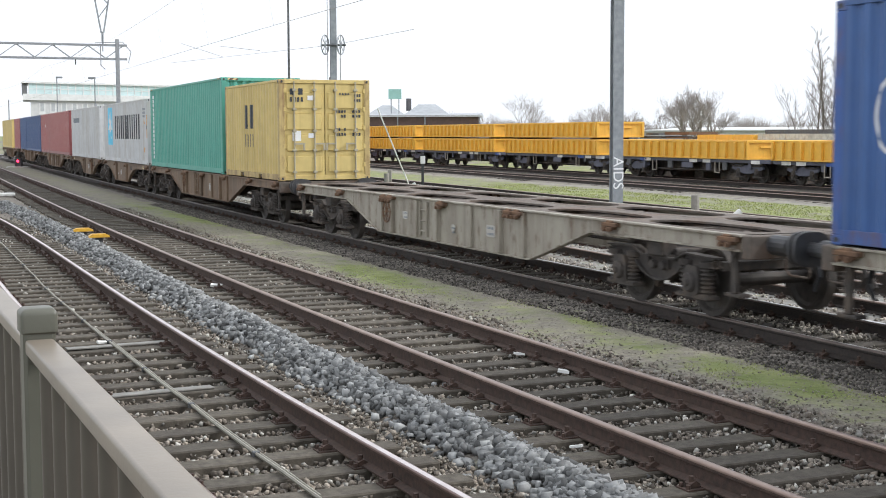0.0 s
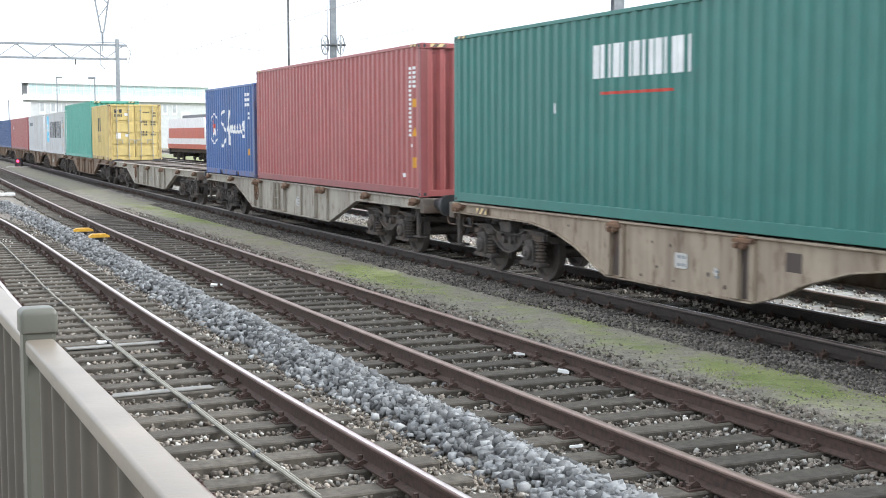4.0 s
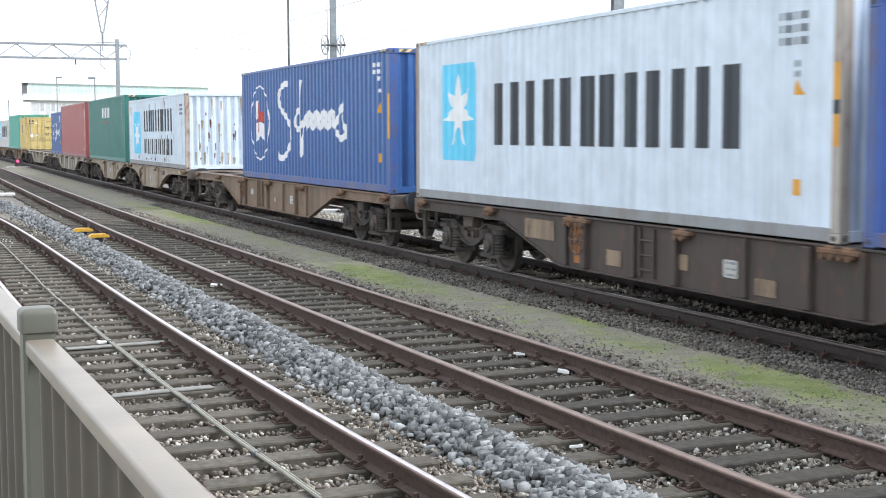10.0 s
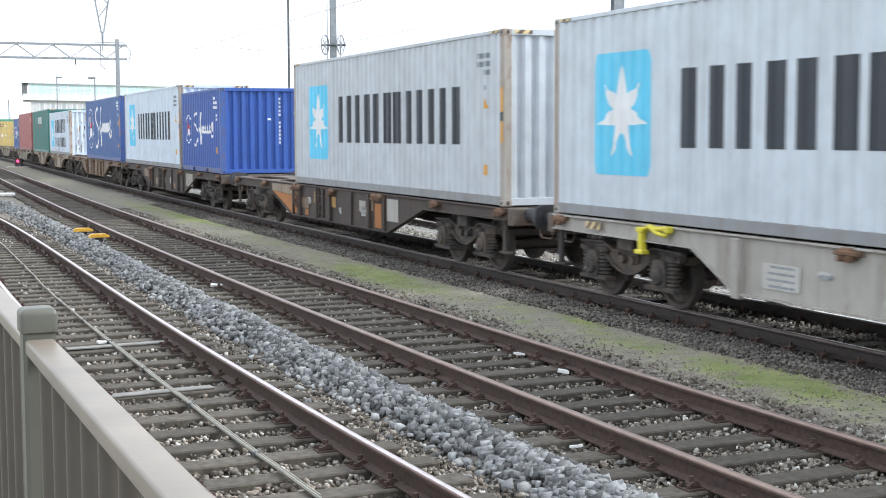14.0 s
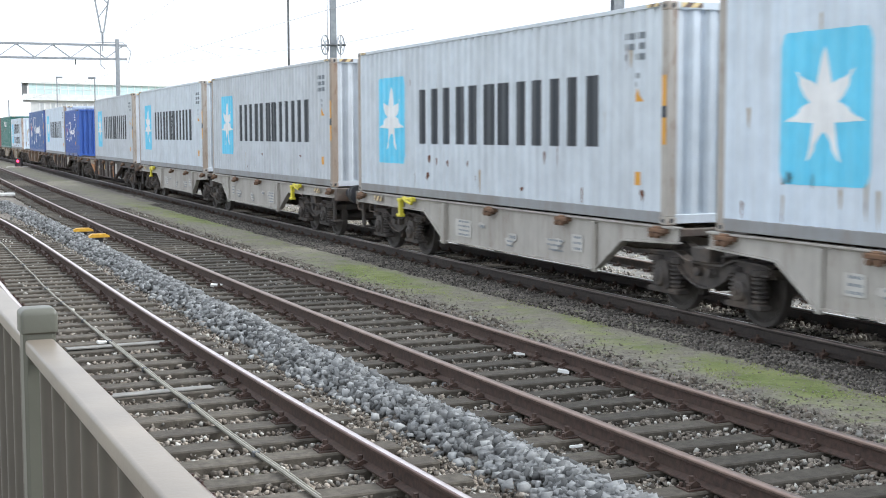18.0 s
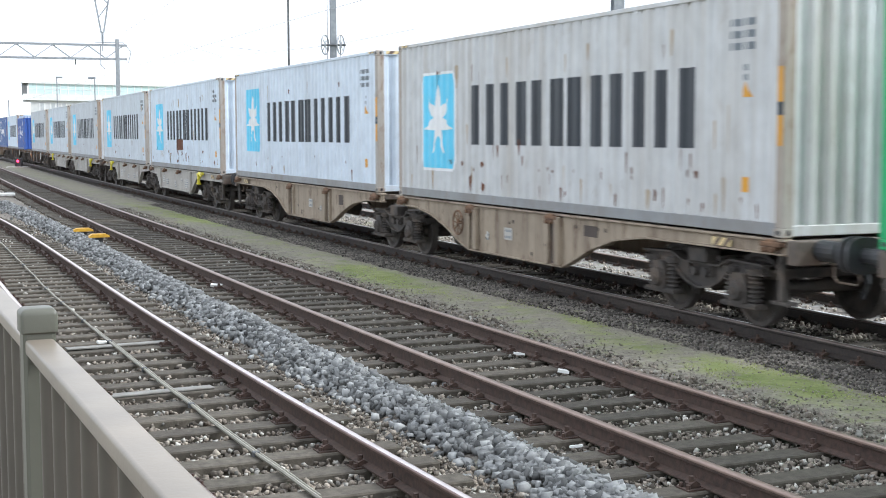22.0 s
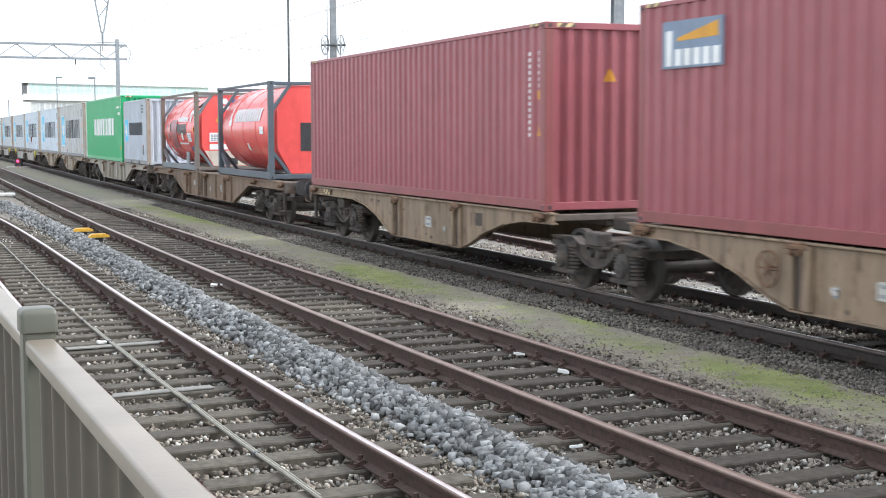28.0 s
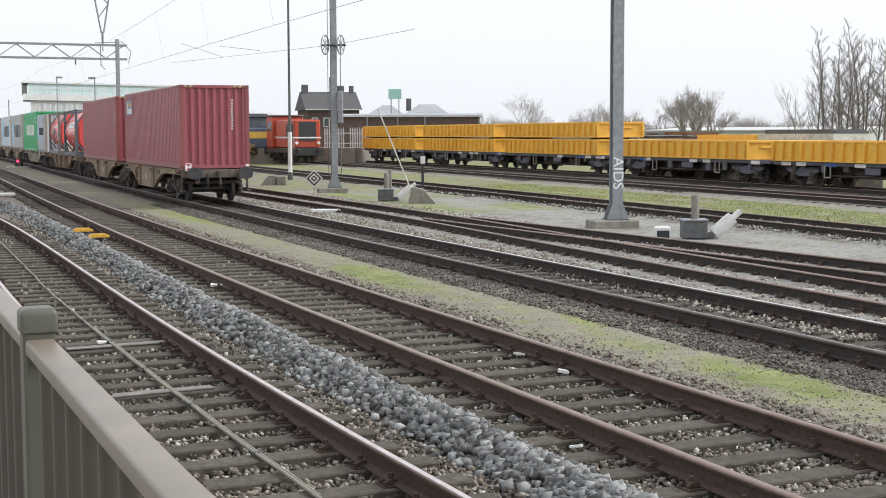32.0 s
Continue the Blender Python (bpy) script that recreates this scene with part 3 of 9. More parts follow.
track_6 = rail_track("railway_track_7", line6, -60, 260, M_RAIL_HEAD_RUST, M_SLEEPER_DARK, "dark siding in front of the parked wagons", 0.1)
track_7 = rail_track("railway_track_8", line7, -60, 220, M_RAIL_HEAD_RUST, M_SLEEPER_DARK, "siding under the parked yellow wagons", 0.1)


# ---- loose stone ----
def stones(name, mat, label, spots, size, seed, squash=0.7):
    """Many small broken stones in one mesh. spots: an array of x, y, z."""
    rng = np.random.default_rng(seed)
    base = np.array([(x, y, z) for x in (-1, 1) for y in (-1, 1) for z in (-1, 1)], float) * 0.72
    tri = np.array([(0, 1, 3), (0, 3, 2), (4, 6, 7), (4, 7, 5), (0, 4, 5), (0, 5, 1), (2, 3, 7), (2, 7, 6), (0, 2, 6), (0, 6, 4), (1, 5, 7), (1, 7, 3)])
    kinds = [base * (1 + rng.uniform(-0.32, 0.08, (8, 1))) + rng.uniform(-0.2, 0.2, (8, 3)) for _ in range(14)]
    n = len(spots)
    pick = rng.integers(0, 14, n)
    sh = np.stack(kinds)[pick]
    sc = size * np.clip(rng.lognormal(0, 0.24, (n, 1, 1)), 0.5, 1.5) * np.concatenate([np.ones((n, 1, 1)), rng.uniform(0.6, 1, (n, 1, 1)), rng.uniform(0.45, 0.9, (n, 1, 1)) * squash / 0.7], axis=2)
    a, b = rng.uniform(0, 2 * np.pi, n), rng.normal(0, 0.8, n)
    p = sh * sc
    cb, sb = np.cos(b)[:, None], np.sin(b)[:, None]
    x, z = p[:, :, 0] * cb - p[:, :, 2] * sb, p[:, :, 0] * sb + p[:, :, 2] * cb
    y = p[:, :, 1]
    ca, sa = np.cos(a)[:, None], np.sin(a)[:, None]
    p = np.stack([x * ca - y * sa, x * sa + y * ca, z], 2) + spots[:, None, :]
    v = p.reshape(-1, 3).astype(np.float32)
    f = (tri[None] + (np.arange(n) * len(base))[:, None, None]).reshape(-1, 3).astype(np.int32)
    me = bpy.data.meshes.new(name)
    me.vertices.add(len(v))
    me.vertices.foreach_set("co", v.ravel())
    me.loops.add(f.size)
    me.loops.foreach_set("vertex_index", f.ravel())
    me.polygons.add(len(f))
    me.polygons.foreach_set("loop_start", np.arange(0, f.size, 3, dtype=np.int32))
    me.update(calc_edges=True)
    me.materials.append(mat)
    return tagged(new(name, me), label, "gravel", kind="stuff")


def scatter_track(f, s0, s1, per_m, half, seed, z=-0.235, clear=None):
    """Spots in the beds between sleepers and beside them."""
    rng = np.random.default_rng(seed)
    n = int((s1 - s0) * per_m)
    u = rng.uniform(0, 1, n)
    s = s0 + (s1 - s0) * u ** 1.7
    o = rng.uniform(-half, half, n)
    out = np.empty((n, 3))
    for i in range(n):
        x, y, h = f(s[i])
        out[i] = x + o[i] * math.cos(h), y + o[i] * math.sin(h), z + rng.uniform(-0.02, 0.03)
    if clear is not None:       # hardly any stones on top of the sleepers
        gap = np.abs((s - clear + 0.3) % 0.6 - 0.3)
        out = out[(gap > 0.125) | (np.abs(o) > 1.3) | (rng.uniform(0, 1, n) < 0.05)]
    return out


def edge_of_track(f, s0, s1, per_m, near_o, far_o, seed, z):
    """Spots on the shoulder along both sides of a track."""
    rng = np.random.default_rng(seed)
    n = int((s1 - s0) * per_m)
    s = s0 + (s1 - s0) * rng.uniform(0, 1, n) ** 1.6
    o = rng.uniform(near_o, far_o, n) * np.where(rng.uniform(0, 1, n) < 0.62, -1, 1)
    out = np.empty((n, 3))
    for i in range(n):
        x, y, h = f(s[i])
        out[i] = x + o[i] * math.cos(h), y + o[i] * math.sin(h), z - 0.03 * (abs(o[i]) - near_o) + rng.uniform(-0.015, 0.02)
    return out


def scatter_heap(s0, s1, per_m, seed):
    rng = np.random.default_rng(seed)
    n = int((s1 - s0) * per_m)
    s = s0 + (s1 - s0) * rng.uniform(0, 1, n) ** 1.3
    out = np.empty((n, 3))
    tab = np.arange(s0 - 1, s1 + 2, 0.5)
    t1, t2 = [at_y(line1, y) for y in tab], [at_y(line2, y) for y in tab]
    for i in range(n):
        y = s[i]
        x1, x2 = np.interp(y, tab, t1), np.interp(y, tab, t2)
        o = float(np.clip(rng.normal(0, 0.165), -0.38, 0.36)) if rng.uniform() < 0.95 else rng.normal(0, 0.4)
        x = x1 + 0.52 * (x2 - x1) + 0.02 + o
        out[i] = x, y, -0.235 + 0.17 * math.exp(-(o / 0.26) ** 2) * (1 + 0.5 * noise.noise(Vector((x, y * 0.8, 5)))) + rng.uniform(-0.02, 0.03)
    return out


stones("gravel_heap", M_STONE_GREY, "long low heap of fresh pale grey broken stone", scatter_heap(6, 52, 330, 1), 0.046, 11, 0.75)
stones("gravel_track_near", M_STONE_BROWN, "brown broken stone between the sleepers", scatter_track(line1, 6, 42, 900, 1.75, 2, -0.24, 0.35), 0.0265, 12)
stones("gravel_track_second", M_STONE_BROWN, "brown broken stone between the sleepers", scatter_track(line2, 7, 48, 850, 1.8, 3, -0.24, 0.1), 0.026, 13)
stones("gravel_track_train", M_STONE_DARK, "dark broken stone beside the train's rails", np.concatenate([edge_of_track(line3, 9, 50, 700, 0.98, 1.75, 4, -0.188), scatter_track(line3, 9, 50, 380, 0.98, 24, -0.215, 0.2)]), 0.02, 14)
M_STONE_PALE = material("ballast_pale", (0.37, 0.355, 0.32), (0.28, 0.27, 0.245), 0.92, 0, 30, 0.4, (0.55, 0.54, 0.5), 4, 0.5, island=True)
stones("pale_gravel_near", M_STONE_PALE, "pale chips among the brown stone", scatter_track(line1, 6, 42, 120, 1.5, 6, -0.226, 0.35), 0.023, 16)
stones("pale_gravel_second", M_STONE_PALE, "pale chips among the brown stone", scatter_track(line2, 7, 48, 100, 1.6, 7, -0.226, 0.1), 0.023, 17)
stones("gravel_siding_pale", M_STONE_PALE, "pale stone heaped between the sleepers of a siding", scatter_track(line5, 18, 62, 150, 1.45, 21, -0.17, 0.1), 0.034, 19)
stones("gravel_strip", M_STONE_STRIP, "fine brown gravel beside the sandy strip", np.concatenate([scatter_track(line3, 9, 48, 520, 3.0, 8, -0.216), scatter_track(line2, 7, 48, 380, 2.6, 9, -0.222)]), 0.0115, 18)
stones("gravel_siding", M_STONE_TAN, "broken stone along the sidings", scatter_track(line4, 13, 55, 400, 2.7, 5, -0.18, 0.0), 0.026, 15)


def tufts():
    """Short grass and moss blades on the strip between the tracks and beyond."""
    rng = np.random.default_rng(31)
    tab = np.arange(4, 64, 0.5)
    mid = np.array([(at_y(line2, y) + at_y(line3, y)) / 2 + 0.05 for y in tab])
    x5, x6 = np.array([line5(y)[0] for y in tab]), np.array([line6(y)[0] for y in tab])
    n = 46000
    y = 8 + 46 * rng.uniform(0, 1, n) ** 1.5
    x = np.interp(y, tab, mid) + rng.normal(0, 0.36, n)
    far = rng.uniform(0, 1, n) < 0.5
    y = np.where(far, rng.uniform(22, 62, n), y)
    x = np.where(far, np.interp(y, tab, x5) + 1.5 + rng.uniform(0, 1, n) * (np.interp(y, tab, x6) - np.interp(y, tab, x5) - 4.0), x)
    keep = np.array([noise.noise(Vector((a * 0.9, b * 0.4, 3.0))) + 0.35 * noise.noise(Vector((a * 4, b * 4, 1.0))) + (0.0 if q else 1.2 * mossy(a, b)) for a, b, q in zip(x, y, far)]) > np.where(far, -0.2, 0.42)
    x, y, far = x[keep], y[keep], far[keep]
    n = len(x)
    h = rng.uniform(0.002, 0.012, n) * np.where(far, 4.0, 1.0)
    a = rng.uniform(0, 2 * np.pi, n)
    w = 0.006 * np.where(far, 3.0, 1.0)
    z = np.where(far, -0.245, -0.205)
    v = np.empty((n, 3, 3))
    v[:, 0] = np.stack([x - w * np.cos(a), y - w * np.sin(a), z], 1)
    v[:, 1] = np.stack([x + w * np.cos(a), y + w * np.sin(a), z], 1)
    v[:, 2] = np.stack([x + rng.normal(0, 0.012, n), y + rng.normal(0, 0.012, n), z + 0.01 + h], 1)
    me = bpy.data.meshes.new("grass_blades")
    me.vertices.add(3 * n)
    me.vertices.foreach_set("co", v.astype(np.float32).ravel())
    me.loops.add(3 * n)
    me.loops.foreach_set("vertex_index", np.arange(3 * n, dtype=np.int32))
    me.polygons.add(n)
    me.polygons.foreach_set("loop_start", np.arange(0, 3 * n, 3, dtype=np.int32))
    me.update(calc_edges=True)
    me.materials.append(material("grass_blade", (0.25, 0.29, 0.08), (0.36, 0.38, 0.16), 0.8, 0, 3, 0.0, island=True, vary=0.22))
    tagged(new("grass_blades", me), "short patchy grass and moss between the tracks", "grass", kind="stuff")


tufts()

# ---- containers ----
HALF_W, LOW, HIGH = 1.219, 2.591, 2.896


def corrugation(length, margin, period, depth):
    """Breaks (place, depth) of a folded sheet, from the start of a wall to its end."""
    n = max(1, round((length - 2 * margin) / period))
    k = (length - 2 * margin) / n
    out = [(0.0, 0.0)]
    for i in range(n):
        o = margin + i * k
        out += [(o + k * 0.0, 0.0), (o + k * 0.17, 0.0), (o + k * 0.35, depth), (o + k * 0.65, depth), (o + k * 0.83, 0.0)]
    out.append((length, 0.0))
    return [p for i, p in enumerate(out) if i == 0 or p[0] > out[i - 1][0] + 1e-6]


def depth_at(prof, u):
    return float(np.interp(u, [p[0] for p in prof], [p[1] for p in prof]))


def sheet(prof, z0, z1, to_world):
    """A folded wall; to_world turns (along, depth, z) into a place."""
    m = Mesh()
    v = [to_world(u, d, z) for u, d in prof for z in (z0, z1)]
    v += [to_world(u, d + 0.004, z) for u, d in prof for z in (z0, z1)]
    n = len(prof)
    f = []
    for i in range(n - 1):
        f += [(2 * i, 2 * i + 2, 2 * i + 3, 2 * i + 1), (2 * n + 2 * i, 2 * n + 2 * i + 1, 2 * n + 2 * i + 3, 2 * n + 2 * i + 2)]
    return m.add(v, f)


def decal(m, prof, to_world, poly, lift=0.004):
    """Paint of any outline on a folded wall, cut so that it follows the folds."""
    us = sorted({round(p[0], 5) for p in poly} | {round(p[0], 5) for p in prof if min(q[0] for q in poly) < p[0] < max(q[0] for q in poly)})
    n = len(poly)
    for a, b in zip(us, us[1:]):
        mid = (a + b) / 2
        cross = []
        for i in range(n):
            p, q = poly[i], poly[(i + 1) % n]
            if min(p[0], q[0]) < mid < max(p[0], q[0]):
                g = lambda u: p[1] + (q[1] - p[1]) * (u - p[0]) / (q[0] - p[0])
                cross.append((g(mid), g(a), g(b)))
        cross.sort()
        for lo, hi in zip(cross[::2], cross[1::2]):
            da, db = depth_at(prof, a) - lift, depth_at(prof, b) - lift
            m.add([to_world(a, da, lo[1]), to_world(b, db, lo[2]), to_world(b, db, hi[2]), to_world(a, da, hi[1])], [(0, 1, 2, 3)])
    return m


def rect(u0, u1, z0, z1, slant=0.0, r=0.0):
    if r:
        return [(u0 + r, z0), (u1 - r, z0), (u1 - r * 0.3, z0 + r * 0.3), (u1, z0 + r), (u1, z1 - r), (u1 - r * 0.3, z1 - r * 0.3), (u1 - r, z1),
                (u0 + r, z1), (u0 + r * 0.3, z1 - r * 0.3), (u0, z1 - r), (u0, z0 + r), (u0 + r * 0.3, z0 + r * 0.3)]
    return [(u0, z0), (u1, z0 + 1e-4), (u1 + slant, z1), (u0 + slant, z1 + 1e-4)]


def blot(u, z, w, h, seed):
    """An uneven rust blotch that runs out downwards."""
    rng = random.Random(seed)
    out = []
    for i in range(10):
        a = 2 * math.pi * i / 10 + 0.1
        k = rng.uniform(0.6, 1.1) * (1.0 if math.sin(a) > -0.3 else 0.8)
        out.append((u + w / 2 + 0.5 * w * k * math.cos(a) * (1 if math.sin(a) > 0 else 0.6), z + h / 2 + 0.5 * h * k * math.sin(a)))
    return out


def drips(seed, n, u0, u1, heights, wide=(0.02, 0.06), tall=(0.08, 0.4)):
    """Narrow rust runs that start at a nick and fade out downwards."""
    rng = random.Random(seed)
    out = []
    for i in range(n):
        u, z, w, h = rng.uniform(u0, u1), rng.choice(heights) + rng.uniform(-0.12, 0.12), rng.uniform(*wide), rng.uniform(*tall)
        z0 = max(z - h, 0.18)
        out.append([(u, z), (u + w * 0.5, z + 0.03), (u + w, z - 0.01), (u + w * 0.72, z0 + 0.3 * (z - z0)), (u + w * 0.55, z0), (u + w * 0.35, z0 + 0.02), (u + w * 0.2, z0 + 0.4 * (z - z0))])
    return out


def star(cu, cz, ru, rz, n=7, inner=0.40, turn=0.0):
    out = []
    for i in range(2 * n):
        a = math.pi / 2 + turn + math.pi * i / n
        k = 1 if i % 2 == 0 else inner
        out.append((cu + ru * k * math.cos(a), cz + rz * k * math.sin(a)))
    return out


def ring(cu, cz, ru, rz, w, n=40):
    """An oval band as a list of four-cornered pieces."""
    out = []
    for i in range(n):
        a, b = 2 * math.pi * i / n, 2 * math.pi * (i + 1) / n
        out.append([(cu + ru * math.cos(a), cz + rz * math.sin(a)), (cu + ru * math.cos(b), cz + rz * math.sin(b)),
                    (cu + (ru - w) * math.cos(b), cz + (rz - w) * math.sin(b)), (cu + (ru - w) * math.cos(a), cz + (rz - w) * math.sin(a))])
    return out


def double_bars(u0, u1, z0, z1, n, gap=0.16):
    """A trade name as n pairs of plain upright bars."""
    k = (u1 - u0) / n
    out = []
    for i in range(n):
        a, w = u0 + i * k, k * (1 - gap)
        out += [rect(a, a + w * 0.36, z0, z1), rect(a + w * 0.64, a + w, z0, z1)]
    return out


def small_bars(u0, u1, z0, z1, rows, cols, seed=0):
    """Unreadable small print: rows of short bars."""
    rng = random.Random(seed)
    out = []
    hz, wu = (z1 - z0) / rows, (u1 - u0) / cols
    for i in range(rows):
        for j in range(cols):
            if rng.random() < 0.88:
                out.append(rect(u0 + j * wu, u0 + j * wu + wu * 0.68, z0 + i * hz, z0 + i * hz + hz * 0.62))
    return out


CACHE = {}


def shared(key, make):
    if key not in CACHE:
        CACHE[key] = make()
    return CACHE[key]


def container(label, length, height, mat, frame_mat=None, doors=False, group="containers on the train", name="shipping_container", rod_mat=None, pockets=False, roof_mat=None):
    """A corrugated steel box with its frame; origin at the middle of its base, its front end at +x."""
    t = thing(name, label, "container", group=group)
    fm = frame_mat or mat
    L, H, W = length, height, HALF_W
    k = (L, H, mat.name, fm.name)
    side_prof = corrugation(L - 0.30, 0.05, 0.278, 0.037)
    end_prof = corrugation(2 * W - 0.30, 0.04, 0.25, 0.062)
    left = lambda u, d, z: (L / 2 - 0.15 - u, W - 0.010 - d, z)
    right = lambda u, d, z: (L / 2 - 0.15 - u, -(W - 0.010 - d), z)
    rear = lambda u, d, z: (-L / 2 + 0.03 + d, W - 0.15 - u, z)
    front = lambda u, d, z: (L / 2 - 0.03 - d, W - 0.15 - u, z)
    part("side_panel", shared(("sl", k), lambda: sheet(side_prof, 0.15, H - 0.06, left).data("side_panel", mat)), None, t)
    part("side_panel", shared(("sr", k), lambda: sheet(side_prof, 0.15, H - 0.06, right).data("side_panel", mat)), None, t)
    part("end_panel", shared(("ef", k), lambda: sheet(end_prof, 0.13, H - 0.10, front).data("end_panel", mat)), None, t)
    if not doors:
        part("end_panel", shared(("er", k), lambda: sheet(end_prof, 0.13, H - 0.10, rear).data("end_panel", mat)), None, t)
    roof_prof = corrugation(L - 0.2, 0.05, 0.209, 0.02)
    roof = lambda u, d, y: (L / 2 - 0.1 - u, y, H - 0.012 - d)
    part("roof_panel", shared(("rf", k), lambda: sheet(roof_prof, -W + 0.06, W - 0.06, roof).data("roof_panel", roof_mat or mat)), None, t)
    part("floor_panel", shared(("fl", k), lambda: Mesh().box(-L / 2 + 0.1, L / 2 - 0.1, -W + 0.05, W - 0.05, 0.06, 0.14).data("floor_panel", M_DECK)), None, t)
    for e in (1, -1):
        part("top_rail", shared(("tr", k), lambda: Mesh().box(-L / 2 + 0.12, L / 2 - 0.12, -0.03, 0.03, -0.06, 0.0, 0.006).data("top_rail", mat)), None, t, at=pose(0, e * (W - 0.032), H - 0.006))
        part("bottom_rail", shared(("br", k, pockets), lambda: rail_mesh(L, P_GREYRAIL if fm in (P_POST, P_POST_RUST) else fm, pockets)), None, t, at=pose(0, e * (W - 0.035), 0.02))
        part("header", shared(("hd", k), lambda: Mesh().box(-0.03, 0.03, -W + 0.12, W - 0.12, -0.10, 0.0, 0.006).data("header", mat)), None, t, at=pose(e * (L / 2 - 0.035), 0, H - 0.004))
        part("sill", shared(("si", k), lambda: Mesh().box(-0.04, 0.04, -W + 0.12, W - 0.12, 0.0, 0.12, 0.006).data("sill", mat)), None, t, at=pose(e * (L / 2 - 0.045), 0, 0.02))
        for o in (1, -1):
            part("corner_post", shared(("cp", H, fm.name), lambda: Mesh().box(-0.075, 0.075, -0.075, 0.075, 0.11, H - 0.11, 0.012).data("corner_post", fm)), None, t, at=pose(e * (L / 2 - 0.077), o * (W - 0.077), 0))
            for z in (0.0, H - 0.118):
                part("corner_casting", shared(("cc", fm.name), lambda: casting(fm)), None, t, at=pose(e * (L / 2 - 0.089), o * (W - 0.081), z))
    if doors:
        rods = rod_mat or M_STEEL
        for o in (1, -1):
            d = part("door", shared(("dr", k), lambda: door_mesh(W, H, mat)), None, t, at=pose(-L / 2 + 0.05, 0, 0) if o == 1 else pose(-L / 2 + 0.05, 0, 0) @ Matrix.Diagonal((1, -1, 1, 1)))
            for q in (0.28, 0.82):
                part("lock_rod", shared(("lr", H, rods.name), lambda: rod_mesh(H, rods)), None, d, at=pose(-0.065, q, 0))
    if H > 2.8:     # striped tape at the top corners of the tall boxes
        for e in (1, -1):
            for o in (1, -1):
                part("hazard_tape", shared(("hz", 0), lambda: Mesh().box(-0.003, 0.003, -0.16, 0.16, -0.075, -0.012).data("hazard_tape", P_HAZARD)), None, t, at=pose(e * (L / 2 - 0.001), o * (W - 0.36), H - 0.006))
            part("hazard_tape", shared(("hz", 1), lambda: Mesh().box(-0.16, 0.16, -0.003, 0.003, -0.05, -0.008).data("hazard_tape", P_HAZARD)), None, t, at=pose(e * (L / 2 - 0.36), W + 0.001, H - 0.006))
    return t, side_prof, left, end_prof, rear


def rail_mesh(L, fm, pockets):
    m = Mesh()
    cuts = [-L / 2 + 0.12]
    if pockets:
        for c in (-1.02, 1.02):
            cuts += [c - 0.18, c + 0.18]
    cuts.append(L / 2 - 0.12)
    for a, b in zip(cuts[::2], cuts[1::2]):
        m.box(a, b, -0.03, 0.03, 0.0, 0.15, 0.006)
    if pockets:
        for c in (-1.02, 1.02):
            m.box(c - 0.18, c + 0.18, -0.03, 0.03, 0.12, 0.15)
    return m.data("bottom_rail", fm)


def casting(fm):
    m = Mesh()
    m.box(-0.089, 0.089, -0.081, 0.081, 0, 0.118, 0.014)
    n = len(m.f)
    for e in (1, -1):       # lifting holes, their dark insides drawn as black ovals
        m.prism([(0.045 * math.cos(2 * math.pi * i / 10), 0.059 + 0.03 * math.sin(2 * math.pi * i / 10)) for i in range(10)], 1, e * 0.078, e * 0.0825)
        m.prism([(0.028 * math.cos(2 * math.pi * i / 10), 0.059 + 0.036 * math.sin(2 * math.pi * i / 10)) for i in range(10)], 0, e * 0.086, e * 0.0905)
    me = m.data("corner_casting", fm)
    me.materials.append(M_BLACK)
    me.polygons.foreach_set("material_index", [0 if i < n else 1 for i in range(len(me.polygons))])
    return me


def door_mesh(W, H, mat):
    m = Mesh()
    m.box(-0.02, 0.03, 0.012, W - 0.14, 0.14, H - 0.11, 0.006)
    n = 4
    for i in range(n):      # pressed panels
        z0 = 0.22 + i * (H - 0.42) / n
        m.box(-0.045, -0.018, 0.08, W - 0.20, z0, z0 + (H - 0.42) / n - 0.12, 0.02)
    for i in range(5):
        z = 0.35 + i * (H - 0.7) / 4
        m.box(-0.05, 0.0, W - 0.19, W - 0.12, z, z + 0.12, 0.01)
    return m.data("door", mat)


def rod_mesh(H, mat):
    m = Mesh()
    m.cyl((0, 0, 0.06), (0, 0, H - 0.05), 0.021, 8)
    for z in (0.2, 0.75, 1.25, 1.8, H - 0.3):
        m.box(-0.035, 0.05, -0.05, 0.05, z, z + 0.06, 0.006)
    m.box(-0.03, -0.012, -0.27, 0.0, 0.93, 0.97)
    m.box(-0.036, -0.012, -0.27, -0.22, 0.78, 0.97)
    return m.data("lock_rod", mat)


def painted(t, prof, where, polys, mat, name, label):
    if name.endswith("lettering"):
        for q in polys:
            part("letter_bar", decal(Mesh(), prof, where, q), mat, t, label)
        return
    if len(polys) < 5:
        for q in polys:
            part(name, decal(Mesh(), prof, where, q), mat, t, label)
        return
    m = Mesh()
    for q in polys:
        decal(m, prof, where, q)
    part(name, m, mat, t, label)["kind"] = "stuff"


